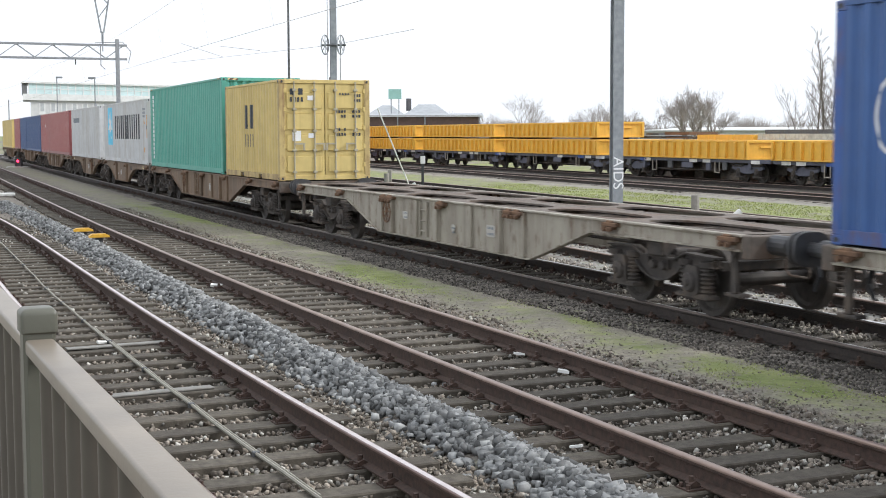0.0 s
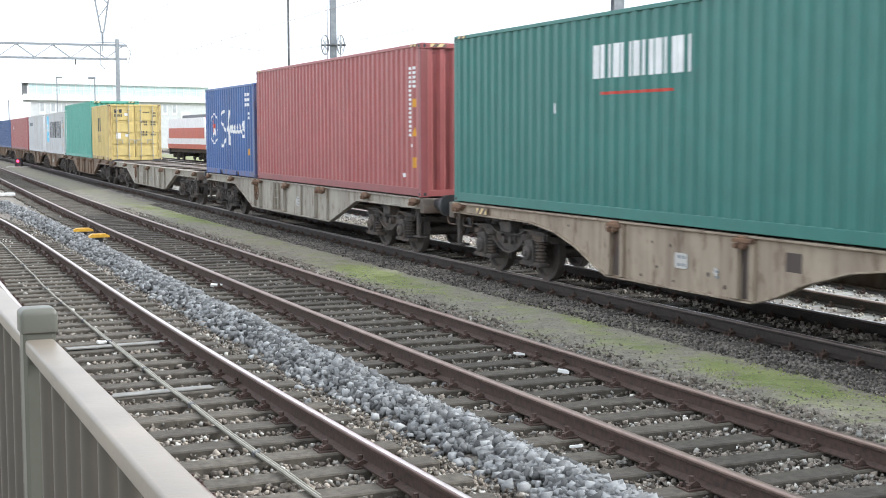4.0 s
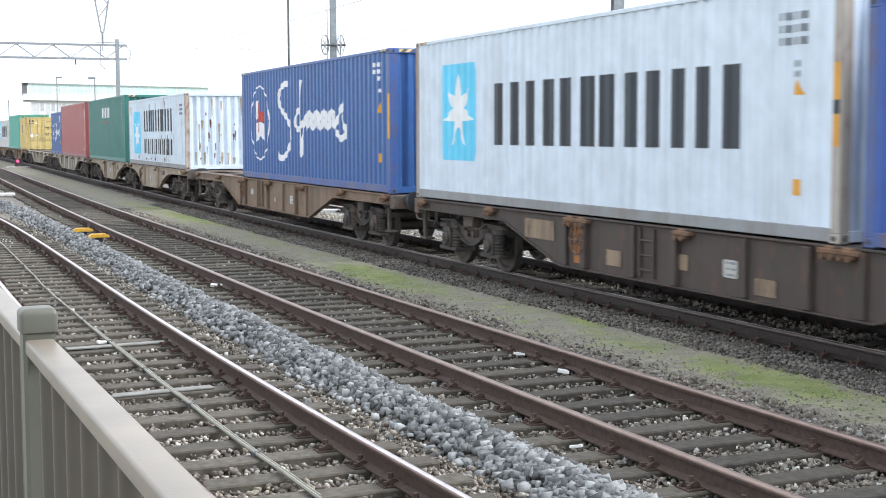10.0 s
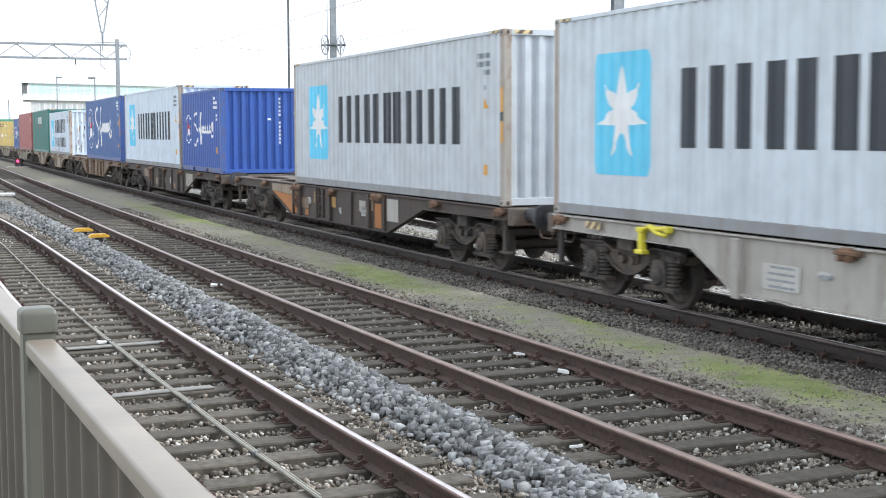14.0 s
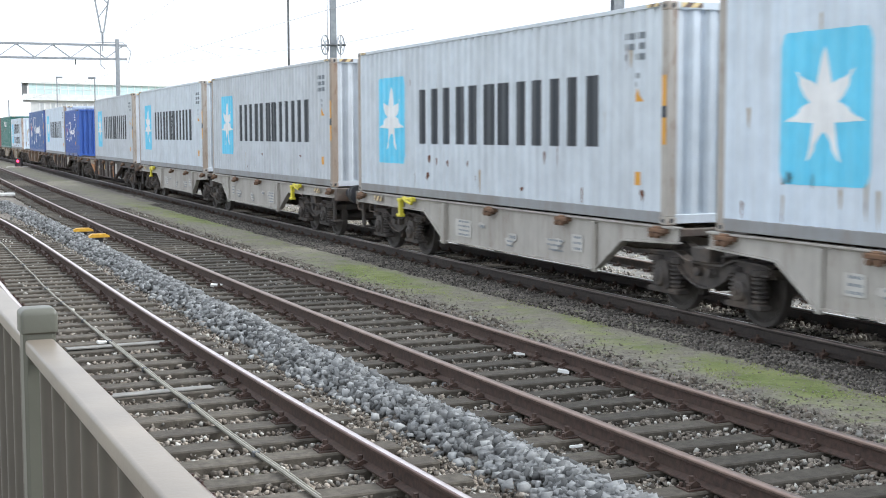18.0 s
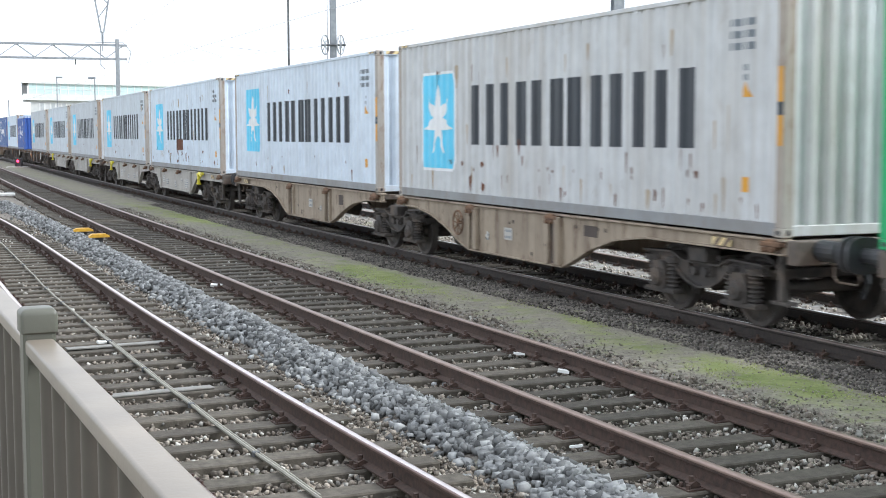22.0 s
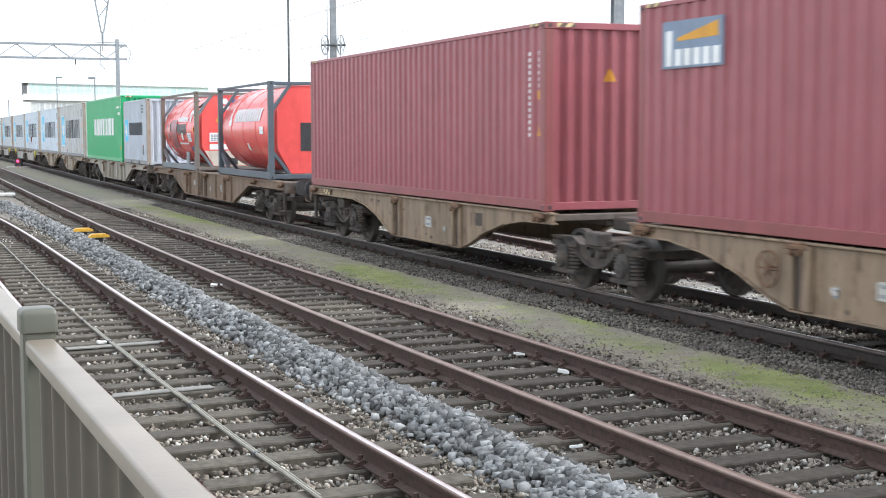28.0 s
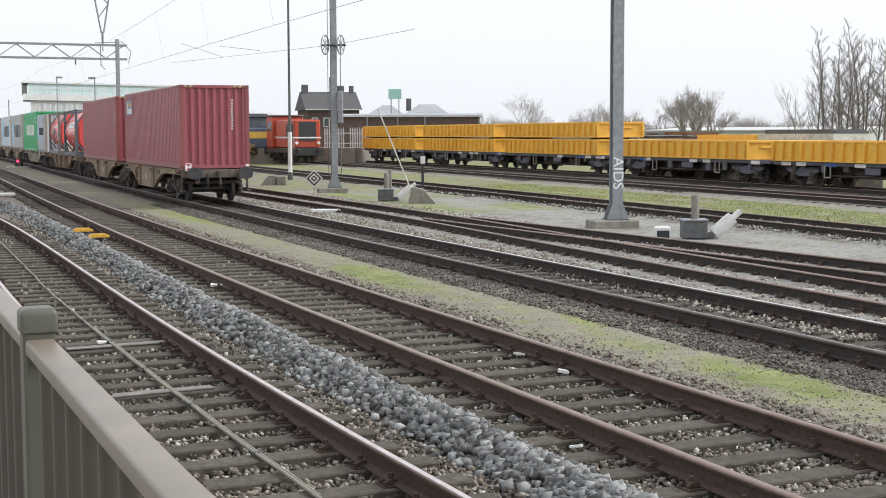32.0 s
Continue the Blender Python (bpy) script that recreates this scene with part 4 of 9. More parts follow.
def hazard():
    """Slanting black and yellow stripes."""
    m = bpy.data.materials.new("hazard_stripes")
    m.use_nodes = True
    n, l = m.node_tree.nodes, m.node_tree.links
    tc, wv, mx = n.new("ShaderNodeTexCoord"), n.new("ShaderNodeTexWave"), n.new("ShaderNodeMixRGB")
    wv.bands_direction = "DIAGONAL"
    wv.inputs["Scale"].default_value = 3.2
    mr = n.new("ShaderNodeMapRange")
    mr.inputs[1].default_value, mr.inputs[2].default_value = 0.45, 0.55
    mx.inputs[1].default_value, mx.inputs[2].default_value = (0.13, 0.09, 0.07, 1), (0.68, 0.54, 0.28, 1)
    l.new(tc.outputs["Object"], wv.inputs["Vector"])
    l.new(wv.outputs[1], mr.inputs[0])
    l.new(mr.outputs[0], mx.inputs[0])
    l.new(mx.outputs[0], n["Principled BSDF"].inputs["Base Color"])
    n["Principled BSDF"].inputs["Roughness"].default_value = 0.6
    return m


# paints
P_GREYBLUE = paint("container_pale_grey", (0.642, 0.701, 0.760), 0.5, (0.42, 0.44, 0.46), 0.5)
P_GREYBLUE_B = paint("container_light_blue_grey", (0.689, 0.774, 0.869), 0.5, (0.48, 0.51, 0.54), 0.45)
P_GREYBLUE_C = paint("container_grey", (0.583, 0.621, 0.663), 0.5, (0.38, 0.39, 0.40), 0.5)
P_GREYBLUE_D = paint("container_dull_grey", (0.54, 0.585, 0.66), 0.5, (0.36, 0.36, 0.37), 0.5)
P_WORNGREY = paint("container_worn_grey", (0.626, 0.642, 0.653), 0.6, (0.42, 0.38, 0.33), 0.6, wear=(0.30, 0.23, 0.17), wear_amount=0.35)
P_POST = paint("container_frame_worn", (0.43, 0.40, 0.36), 0.6, (0.25, 0.15, 0.08), 0.7, wear=(0.17, 0.085, 0.045), wear_amount=0.85, wear_at=(0.52, 0.64), runs=0.35)
P_POST_RUST = paint("container_frame_rusty", (0.50, 0.45, 0.40), 0.7, (0.27, 0.14, 0.07), 0.75, wear=(0.18, 0.08, 0.04), wear_amount=0.9, wear_at=(0.49, 0.60), runs=0.4)
P_BLUE_FRAME = paint("container_blue_frame", (0.05, 0.12, 0.37), 0.5, (0.16, 0.14, 0.14), 0.85, wear=(0.14, 0.075, 0.05), wear_amount=0.6, wear_at=(0.48, 0.62), runs=0.6)
P_RED_FRAME = paint("container_red_frame", (0.30, 0.086, 0.09), 0.45, (0.19, 0.075, 0.062), 0.5, wear=(0.15, 0.065, 0.045), wear_amount=0.5)
P_HAZARD = hazard()
# Bottom rail grey: grime, plus the shade under the wall put into the colour.
P_GREYRAIL = paint("container_rail_grimy_shaded", (0.29, 0.30, 0.31), 0.6, (0.19, 0.165, 0.14), 0.7, wear=(0.2, 0.13, 0.08), wear_amount=0.4, runs=0.4)
P_APRON = paint("apron_dirty_white", (0.62, 0.56, 0.48), 0.6, (0.34, 0.27, 0.2), 0.7, wear=(0.2, 0.15, 0.11), wear_amount=0.6)
P_STICKBLUE = paint("sticker_blue", (0.05, 0.13, 0.42), 0.5)
P_STICKGREEN = paint("sticker_green", (0.05, 0.40, 0.10), 0.5)
P_YELLOW_FRAME = paint("container_yellow_frame", (0.56, 0.43, 0.18), 0.55, (0.22, 0.12, 0.06), 0.75, wear=(0.16, 0.08, 0.04), wear_amount=0.6, wear_at=(0.48, 0.62), runs=0.6)
P_ROD = paint("lock_rod_paint", (0.46, 0.42, 0.31), 0.5, (0.3, 0.26, 0.2), 0.6)
P_PLATE = paint("plate_blue", (0.22, 0.29, 0.40), 0.5)
P_BLUE = paint("container_blue", (0.048, 0.130, 0.358), 0.4, (0.05, 0.085, 0.20), 0.5)
P_BLUE_B = paint("container_bright_blue", (0.042, 0.11, 0.41), 0.45, (0.05, 0.10, 0.30), 0.5)
P_BLUE_FAR = paint("container_dull_blue", (0.045, 0.10, 0.25), 0.5)
P_RED = paint("container_oxide_red", (0.378, 0.106, 0.103), 0.4, (0.38, 0.15, 0.14), 0.5)
P_RED_B = paint("container_wine_red", (0.357, 0.103, 0.121), 0.36, (0.25, 0.07, 0.08), 0.45)
P_GREEN = paint("container_sea_green", (0.04, 0.185, 0.16), 0.42, (0.055, 0.175, 0.15), 0.5)
P_TEAL = paint("container_teal", (0.115, 0.415, 0.335), 0.5, (0.06, 0.26, 0.2), 0.45)
P_BRIGHTGREEN = paint("container_bright_green", (0.024, 0.43, 0.16), 0.32, (0.03, 0.31, 0.12), 0.3, runs=0.2)
P_YELLOW = paint("container_yellow", (0.70, 0.545, 0.21), 0.5, (0.45, 0.32, 0.11), 0.5)
P_CYAN = paint("logo_light_blue", (0.16, 0.66, 0.92), 0.45, (0.14, 0.50, 0.70), 0.3, runs=0.15)
P_LETTER = paint("letter_dark", (0.035, 0.043, 0.055), 0.5)
P_WHITE = paint("letter_white", (0.87, 0.88, 0.89), 0.45, (0.68, 0.68, 0.67), 0.25, runs=0.12, wear_amount=0.1)
P_MARK = paint("mark_faded_grey", (0.22, 0.25, 0.28), 0.6)
P_ORANGE = paint("mark_orange", (0.75, 0.36, 0.03), 0.5)
P_RUST = paint("rust_stain", (0.17, 0.075, 0.045), 0.85, (0.10, 0.05, 0.035), 0.6)
P_RUST_PALE = paint("rust_wash", (0.46, 0.39, 0.30), 0.8, (0.38, 0.27, 0.17), 0.7)
P_FLAGRED = paint("logo_red", (0.55, 0.05, 0.03), 0.5)
P_TANKRED = paint("tank_red", (0.90, 0.135, 0.125), 0.2, (0.70, 0.085, 0.085), 0.5, wear=(0.50, 0.07, 0.065), wear_amount=0.3)
P_BAND = paint("tank_band", (0.80, 0.24, 0.21), 0.5, (0.5, 0.2, 0.16), 0.6)
P_FRAMEGREY = paint("tank_frame_grey", (0.17, 0.155, 0.14), 0.55, (0.24, 0.17, 0.12), 0.6)
P_BRACE = paint("tank_brace_blue", (0.16, 0.20, 0.235), 0.5, (0.2, 0.17, 0.14), 0.7, wear=(0.30, 0.30, 0.29), wear_amount=0.5)
P_FRAMEBLUE = paint("tank_frame_blue", (0.10, 0.125, 0.15), 0.5)

BOXES = []      # (container, front, length)


def put_box(t, front, L):
    BOXES.append((t, front, L))


def grey_box(front, mat, L=12.192, H=HIGH, label="pale grey corrugated shipping container with a star emblem and dark bars", rust=False, wash=0, word=True, second=False, seed=0):
    t, prof, left, eprof, rear = container(label, L, H, mat, P_POST_RUST if second else P_POST if H == HIGH or L < 7 else None, pockets=L < 7)
    if L > 7:
        o = 0.15
        b0, b1, l0, l1, zt = 1.18 - o, 2.74 - o, 3.4 - o, 10.55 - o, 2.02
        if second:
            painted(t, prof, left, [rect(1.28 - o, 2.89 - o, 0.43, 2.12, r=0.16)], P_CYAN, "emblem", "light blue square emblem")
            painted(t, prof, lambda u, d, z: left(u, d - 0.004, z), [star(2.08 - o, 1.26, 0.64, 0.66)], P_WHITE, "star", "white star")
            painted(t, prof, left, double_bars(3.77 - o, 9.75 - o, 1.31, 2.12, 6) + double_bars(3.77 - o, 9.75 - o, 0.46, 1.03, 7, 0.22), P_LETTER, "lettering", "dark bars of a faded trade name")
            spots = [blot(3.6 + 0.47 * i + 0.1 * math.sin(i * 5), 0.17, 0.11, 0.13 + 0.06 * math.sin(i * 3), i) for i in range(12)]
            spots += drips(3, 16, 3.2, 9.6, (0.42, 0.5, 1.15, 1.3)) + drips(4, 14, 0.2, 11.8, (0.3, 0.38)) + drips(5, 6, 6.2, 9.4, (2.2, 2.3), tall=(0.2, 0.5))
            painted(t, prof, left, spots, P_RUST, "rust", "rust spots along the foot of the wall")
            painted(t, prof, lambda u, d, z: left(u, d + 0.002, z), drips(6, 34, 0.2, 11.8, (0.45, 0.6, 1.2, 2.4), (0.04, 0.11), (0.2, 0.6)), P_RUST_PALE, "rust_wash", "faint brown wash below the rust")
        else:
            ms = -0.045 if seed == 13 else 0.11 if seed % 2 else 0.0
            if seed == 13:
                painted(t, prof, lambda u, d, z: left(u, d + 0.002, z), [rect(b0 - 0.05, b1 + 0.05, 0.57 + ms, 2.36 + ms, r=0.17)], P_WHITE, "emblem_edge", "white edge of the emblem")
            painted(t, prof, left, [rect(b0, b1, 0.62 + ms, 2.31 + ms, r=0.15)], P_CYAN, "emblem", "light blue square emblem")
            painted(t, prof, lambda u, d, z: left(u, d - 0.004, z), [star((b0 + b1) / 2, 1.47 + ms, 0.66, 0.66)], P_WHITE, "star", "white star")
            painted(t, prof, left, double_bars(l0, l1, 1.01, zt, 6), P_LETTER, "lettering", "dark bars of a trade name")
        nz = H - 0.3
        painted(t, prof, left, small_bars(11.05 - o, 11.6 - o, nz - 0.42, nz, 3, 4, seed) + small_bars(11.36 - o, 11.5 - o, nz - 0.78, nz - 0.55, 2, 2, seed), P_MARK, "serial_block", "small faded bars of print")
        if not second:
            painted(t, prof, left, [rect(11.36 - o, 11.5 - o, 0.50, 0.68), [(11.33 - o, 1.62), (11.53 - o, 1.6201), (11.43 - o, 1.80)]], P_ORANGE, "warning_sticker", "small yellow stickers")
        if not second:
            part("warning_tape", Mesh().box(-L / 2 + 0.03, -L / 2 + 0.125, HALF_W - 0.004, HALF_W + 0.004, 1.05, 1.95), P_ORANGE, t, "yellow and black tape on the corner post")
            part("tape_band", Mesh().box(-L / 2 + 0.028, -L / 2 + 0.127, HALF_W - 0.003, HALF_W + 0.006, 1.40, 1.55), P_LETTER, t)
    else:
        painted(t, prof, left, [rect(0.15, 1.05, 0.92, 1.82, r=0.08)], P_CYAN, "emblem", "light blue square emblem")
        painted(t, prof, lambda u, d, z: left(u, d - 0.004, z), [star(0.6, 1.37, 0.38, 0.38)], P_WHITE, "star", "white star")
        painted(t, prof, left, double_bars(1.42, 4.85, 1.17, 1.68, 6), P_LETTER, "lettering", "dark bars of a trade name")
        painted(t, prof, left, small_bars(4.55, 5.15, 2.05, 2.42, 3, 4, 1) + small_bars(4.95, 5.1, 1.83, 1.98, 2, 2, 2), P_MARK, "serial_block", "small faded bars of print")
        painted(t, prof, left, [rect(4.4, 4.55, 0.45, 0.80), rect(4.7, 4.95, 0.40, 0.78)], P_MARK, "scuff", "dark scuff marks")
        painted(t, prof, left, [rect(4.86, 5.02, 0.64, 0.80)], P_ORANGE, "warning_sticker", "small orange sticker")
        painted(t, eprof, rear, small_bars(1.62, 1.72, 1.0, 2.3, 11, 1, 3), P_MARK, "mark_column", "a column of faded bars")
    if rust:
        painted(t, prof, left, [rect(5.06, 6.18, 0.66, 1.04), blot(6.5, 0.2, 0.26, 0.5, 4), blot(5.15, 0.3, 0.12, 0.4, 5), blot(5.5, 0.4, 0.09, 0.3, 7), blot(5.9, 0.35, 0.12, 0.34, 6)], P_RUST, "rust_patch", "large brown rust patch")
    if wash:
        rng = random.Random(seed + 5)
        spots = []
        for i in range(wash):
            u, z = rng.uniform(1, 11.4), rng.choice([0.2, 0.3, 0.55, 0.62]) + rng.uniform(-0.05, 0.05)
            spots.append(blot(u, z, rng.uniform(0.04, 0.11), rng.uniform(0.06, 0.22), i))
        spots += drips(seed, wash, 0.3, 11.6, (0.35, 0.45, 1.0, 2.3), (0.015, 0.045), (0.08, 0.35))
        painted(t, prof, left, spots, P_RUST, "rust", "rust spots on the wall")
        painted(t, prof, lambda u, d, z: left(u, d + 0.002, z), drips(seed + 1, wash, 0.3, 11.6, (0.5, 0.7, 1.4, 2.4), (0.03, 0.08), (0.2, 0.6)), P_RUST_PALE, "rust_wash", "faint brown wash below the rust")
    if second:
        runs = []
        for u, z0, z1 in ((0.30, 0.55, 0.95), (0.33, 0.30, 0.42), (0.62, 0.85, 1.35), (0.68, 1.35, 1.75), (0.62, 1.02, 1.12), (1.02, 1.15, 1.2), (1.5, 1.5, 1.56), (0.98, 0.2, 0.27), (0.80, 0.3, 0.62), (0.84, 0.62, 0.8)):
            runs.append(blot(u, z0, 0.075, z1 - z0, int(u * 100 + z0 * 10)))
        runs += drips(8, 5, 0.1, 2.0, (0.4, 0.8, 1.3, 2.0), (0.03, 0.07), (0.1, 0.4))
        painted(t, eprof, rear, runs, P_RUST, "rust_run", "rust runs down the end wall")
        painted(t, eprof, lambda u, d, z: rear(u, d + 0.002, z), drips(9, 16, 0.1, 2.0, (0.5, 1.0, 1.6, 2.3), (0.05, 0.14), (0.3, 0.8)), P_RUST_PALE, "rust_wash", "faint brown wash below the rust")
    put_box(t, front, L)
    return t


def wave(x0, x1, y0, y1, turns, n=6):
    """A wavy stroke."""
    m = int(turns * n)
    return [(x0 + (x1 - x0) * i / m + 0.012 * math.sin(4 * math.pi * turns * i / m), (y0 + y1) / 2 - (y1 - y0) / 2 * math.cos(2 * math.pi * turns * i / m)) for i in range(m + 1)]


def flowing(path, k=4):
    """A smooth curve through the points."""
    p = [path[0], *path, path[-1]]
    out = []
    for a, b, c, d in zip(p, p[1:], p[2:], p[3:]):
        for i in range(k):
            t = i / k
            out.append(tuple(0.5 * (2 * b[n] + (c[n] - a[n]) * t + (2 * a[n] - 5 * b[n] + 4 * c[n] - d[n]) * t * t + (3 * b[n] - a[n] - 3 * c[n] + d[n]) * t ** 3) for n in (0, 1)))
    return out + [path[-1]]


FLOURISH = [
    [(0.17, 0.97), (0.10, 0.97), (0.03, 0.88), (0.02, 0.76), (0.06, 0.66), (0.14, 0.56), (0.20, 0.44), (0.21, 0.30), (0.17, 0.16), (0.10, 0.06), (0.03, 0.05), (0.01, 0.10)],
    [(0.36, 0.66), (0.30, 0.58), (0.29, 0.46), (0.34, 0.41), (0.40, 0.50)],
    [(0.37, 0.98), (0.355, 0.7), (0.36, 0.4), (0.37, 0.1), (0.40, 0.36), (0.45, 0.58)],
    wave(0.45, 0.86, 0.42, 0.60, 4.0),
    [(0.86, 0.44), (0.93, 0.62), (0.96, 0.66), (0.95, 0.5), (1.0, 0.36), (0.93, 0.30), (0.88, 0.36)],
]


def blue_box(front, mat, L, H, label, seed=0):
    t, prof, left, eprof, rear = container(label, L, H, mat, P_BLUE_FRAME, pockets=L < 7)
    k, o = (1.0, 0.15) if L > 7 else (0.56, 0.15)
    if L > 7:
        cu, cz, ru, rz = 1.90 - o, 1.50, 0.95, 1.0
    else:
        cu, cz, ru, rz = 1.10 - o, 1.37, 0.50, 0.47
    painted(t, prof, left, ring(cu, cz, ru, rz, 0.045), P_WHITE, "emblem_ring", "thin white oval ring")
    painted(t, prof, left, [[(cu - 0.5 * ru, cz - 0.05), (cu + 0.1 * ru, cz + 0.1 * rz), (cu + 0.55 * ru, cz - 0.1 * rz), (cu + 0.55 * ru, cz - 0.5 * rz), (cu + 0.1 * ru, cz - 0.35 * rz), (cu - 0.5 * ru, cz - 0.55 * rz)],
                            [(cu - 0.5 * ru, cz + 0.55 * rz), (cu - 0.2 * ru, cz + 0.6 * rz), (cu - 0.2 * ru, cz + 0.12 * rz), (cu - 0.5 * ru, cz + 0.06 * rz)]], P_WHITE, "emblem_flag", "white pennant")
    painted(t, prof, lambda u, d, z: left(u, d - 0.004, z), [rect(cu - 0.22 * ru, cu - 0.02 * ru, cz - 0.25 * rz, cz + 0.55 * rz), rect(cu - 0.02 * ru, cu + 0.5 * ru, cz + 0.02 * rz, cz + 0.3 * rz)], P_FLAGRED, "emblem_cross", "red bars on the pennant")
    # a handwritten trade name as plain flourishes
    u0, du, z0, dz, wd = (3.75, 5.6, 0.5, 2.0, 0.15) if L > 7 else (2.0, 2.95, 0.80, 1.10, 0.085)
    for path in FLOURISH:
        pts = [(u0 - o + x * du, z0 + y * dz) for x, y in flowing(path)]
        m = Mesh()
        for i, (p, q) in enumerate(zip(pts, pts[1:])):
            dx, dy = q[0] - p[0], q[1] - p[1]
            n = math.hypot(dx, dy)
            ex, ey, hx, hy = dx / n * wd * 0.3, dy / n * wd * 0.3, -dy / n * wd / 2, dx / n * wd / 2
            decal(m, prof, left, [(p[0] - ex + hx, p[1] - ey + hy), (p[0] - ex - hx, p[1] - ey - hy), (q[0] + ex - hx, q[1] + ey - hy), (q[0] + ex + hx, q[1] + ey + hy)], 0.004 + 0.0014 * (i % 4))
        part("flourish", m, P_WHITE, t, "white handwritten flourish")["kind"] = "stuff"
    e = L - 1.05 - o
    painted(t, prof, left, small_bars(e, e + 0.56, H - 0.62, H - 0.2, 3, 4, seed) + small_bars(e + 0.34, e + 0.48, H - 0.98, H - 0.74, 2, 2, seed), P_WHITE, "serial_block", "small white bars of print")
    painted(t, prof, left, [rect(L - 0.72 - o, L - 0.6 - o, 0.62, 0.80)] + ([[(L - 0.78 - o, 1.62), (L - 0.56 - o, 1.6201), (L - 0.67 - o, 1.84)]] if L > 7 else []), P_ORANGE, "warning_sticker", "small yellow stickers")
    if L > 7:
        part("warning_tape", Mesh().box(-L / 2 + 0.02, -L / 2 + 0.135, HALF_W - 0.004, HALF_W + 0.004, 1.1, 2.0), P_ORANGE, t, "yellow tape on the corner post")
    else:
        painted(t, eprof, rear, small_bars(1.66, 1.75, 0.9, 2.35, 12, 1, 4) + [rect(1.30, 1.42, 1.62, 1.68)], P_WHITE, "mark_column", "a column of white bars")
    put_box(t, front, L)


def plain_box(front, mat, L, H, label, marks=(), end_marks=(), orange=(), doors=False, frame_mat=None):
    if mat in (P_RED, P_RED_B):
        frame_mat = P_RED_FRAME
    t, prof, left, eprof, rear = container(label, L, H, mat, frame_mat, doors=doors, pockets=L < 7)
    if marks:
        painted(t, prof, left, marks, P_WHITE, "mark_column", "white bars of print")
    if orange:
        painted(t, prof, left, orange, P_ORANGE, "warning_sticker", "small yellow stickers")
    if end_marks:
        painted(t, eprof, rear, end_marks, P_WHITE, "mark_column", "a column of white bars")
    put_box(t, front, L)
    return t, prof, left, eprof, rear


def tri(u, z, s):
    return [(u, z), (u + s, z + 1e-4), (u + s / 2, z + s)]


def load_train():
    F = 12.192
    T = 6.058
    # the front of the train
    plain_box(272.2, P_YELLOW, F, LOW, "yellow corrugated shipping container")
    plain_box(257.0, P_RED, T, LOW, "small oxide red corrugated shipping container")
    plain_box(250.2, P_BLUE_FAR, T, LOW, "small dull blue corrugated shipping container")
    plain_box(243.7, P_BLUE_FAR, F, LOW, "dull blue corrugated shipping container")
    plain_box(230.9, P_RED, T, LOW, "small oxide red corrugated shipping container", [rect(3.0, 3.3, 1.7, 1.9)])
    plain_box(224.7, P_RED, F, LOW, "oxide red corrugated shipping container")
    g = plain_box(211.1, P_WORNGREY, F, LOW, "worn grey corrugated shipping container")
    painted(g[0], g[1], g[2], [rect(0.9, 3.6, 1.85, 2.1)], P_MARK, "lettering", "a dark bar of a small trade name")
    grey_box(197.2, P_WORNGREY, H=LOW, label="worn grey shipping container with dark bars and a faded emblem", seed=3)
    t = plain_box(184.15, P_TEAL, F, HIGH, "teal green corrugated shipping container", [rect(0.35, 0.6, 0.3 + i * 0.16, 0.41 + i * 0.16) for i in range(15)])
    t, prof, left, eprof, rear = container("yellow shipping container with closed double doors and lock rods", T, LOW, P_YELLOW, P_YELLOW_FRAME, doors=True, pockets=True, rod_mat=P_ROD)
    painted(t, prof, left, double_bars(2.2, 3.3, 1.35, 2.0, 1, 0.1) + double_bars(2.2, 3.3, 0.85, 1.2, 2, 0.2), P_LETTER, "lettering", "dark bars of a trade name")
    painted(t, prof, left, small_bars(0.45, 0.55, 0.5, 2.2, 12, 1), P_LETTER, "mark_column", "a column of dark bars")
    flat = [(0.0, 0.0), (3.0, 0.0)]
    dface = lambda u, d, z: (-T / 2 - 0.004 + d, HALF_W - 0.15 - u, z)
    painted(t, flat, dface, double_bars(0.14, 0.52, 2.20, 2.36, 1, 0.1) + double_bars(0.14, 0.52, 2.02, 2.14, 2, 0.2) + small_bars(1.45, 1.75, 2.2, 2.28, 1, 4) + small_bars(1.86, 2.05, 2.02, 2.28, 2, 3, 1)
            + small_bars(1.35, 1.65, 1.62, 1.86, 2, 4, 2) + small_bars(1.8, 2.05, 1.62, 1.86, 2, 3, 3) + small_bars(1.35, 1.65, 1.15, 1.40, 2, 4, 4) + small_bars(1.8, 2.05, 1.15, 1.4, 2, 3, 5), P_LETTER, "print_block", "dark bars of print on the doors")
    painted(t, flat, dface, [rect(0.2, 0.42, 1.02, 1.28), rect(0.62, 0.76, 1.1, 1.22), rect(0.6, 0.75, 2.06, 2.18)], P_WHITE, "door_plate", "small white plates on the doors")
    put_box(t, 171.5, T)
    # the middle
    blue_box(143.78, P_BLUE, T, LOW, "small blue corrugated container, white strokes and oval emblem", 1)
    plain_box(137.42, P_RED, F, HIGH, "oxide red corrugated shipping container with white marks", small_bars(11.35, 11.47, 1.15, 2.5, 16, 1, 1) + small_bars(11.6, 11.7, 1.9, 2.5, 7, 1, 2) + [rect(11.05, 11.12, 0.36, 0.44), rect(11.45, 11.58, 0.95, 1.0)], (), [rect(11.58, 11.7, 1.7, 1.86), tri(11.56, 1.15, 0.18), rect(11.58, 11.72, 0.55, 0.75)])
    t = plain_box(123.68, P_GREEN, F, HIGH, "sea green corrugated shipping container with white bars", small_bars(11.2, 11.32, 1.3, 2.62, 12, 1, 3) + [rect(3.6, 3.7, 1.5, 1.65)])
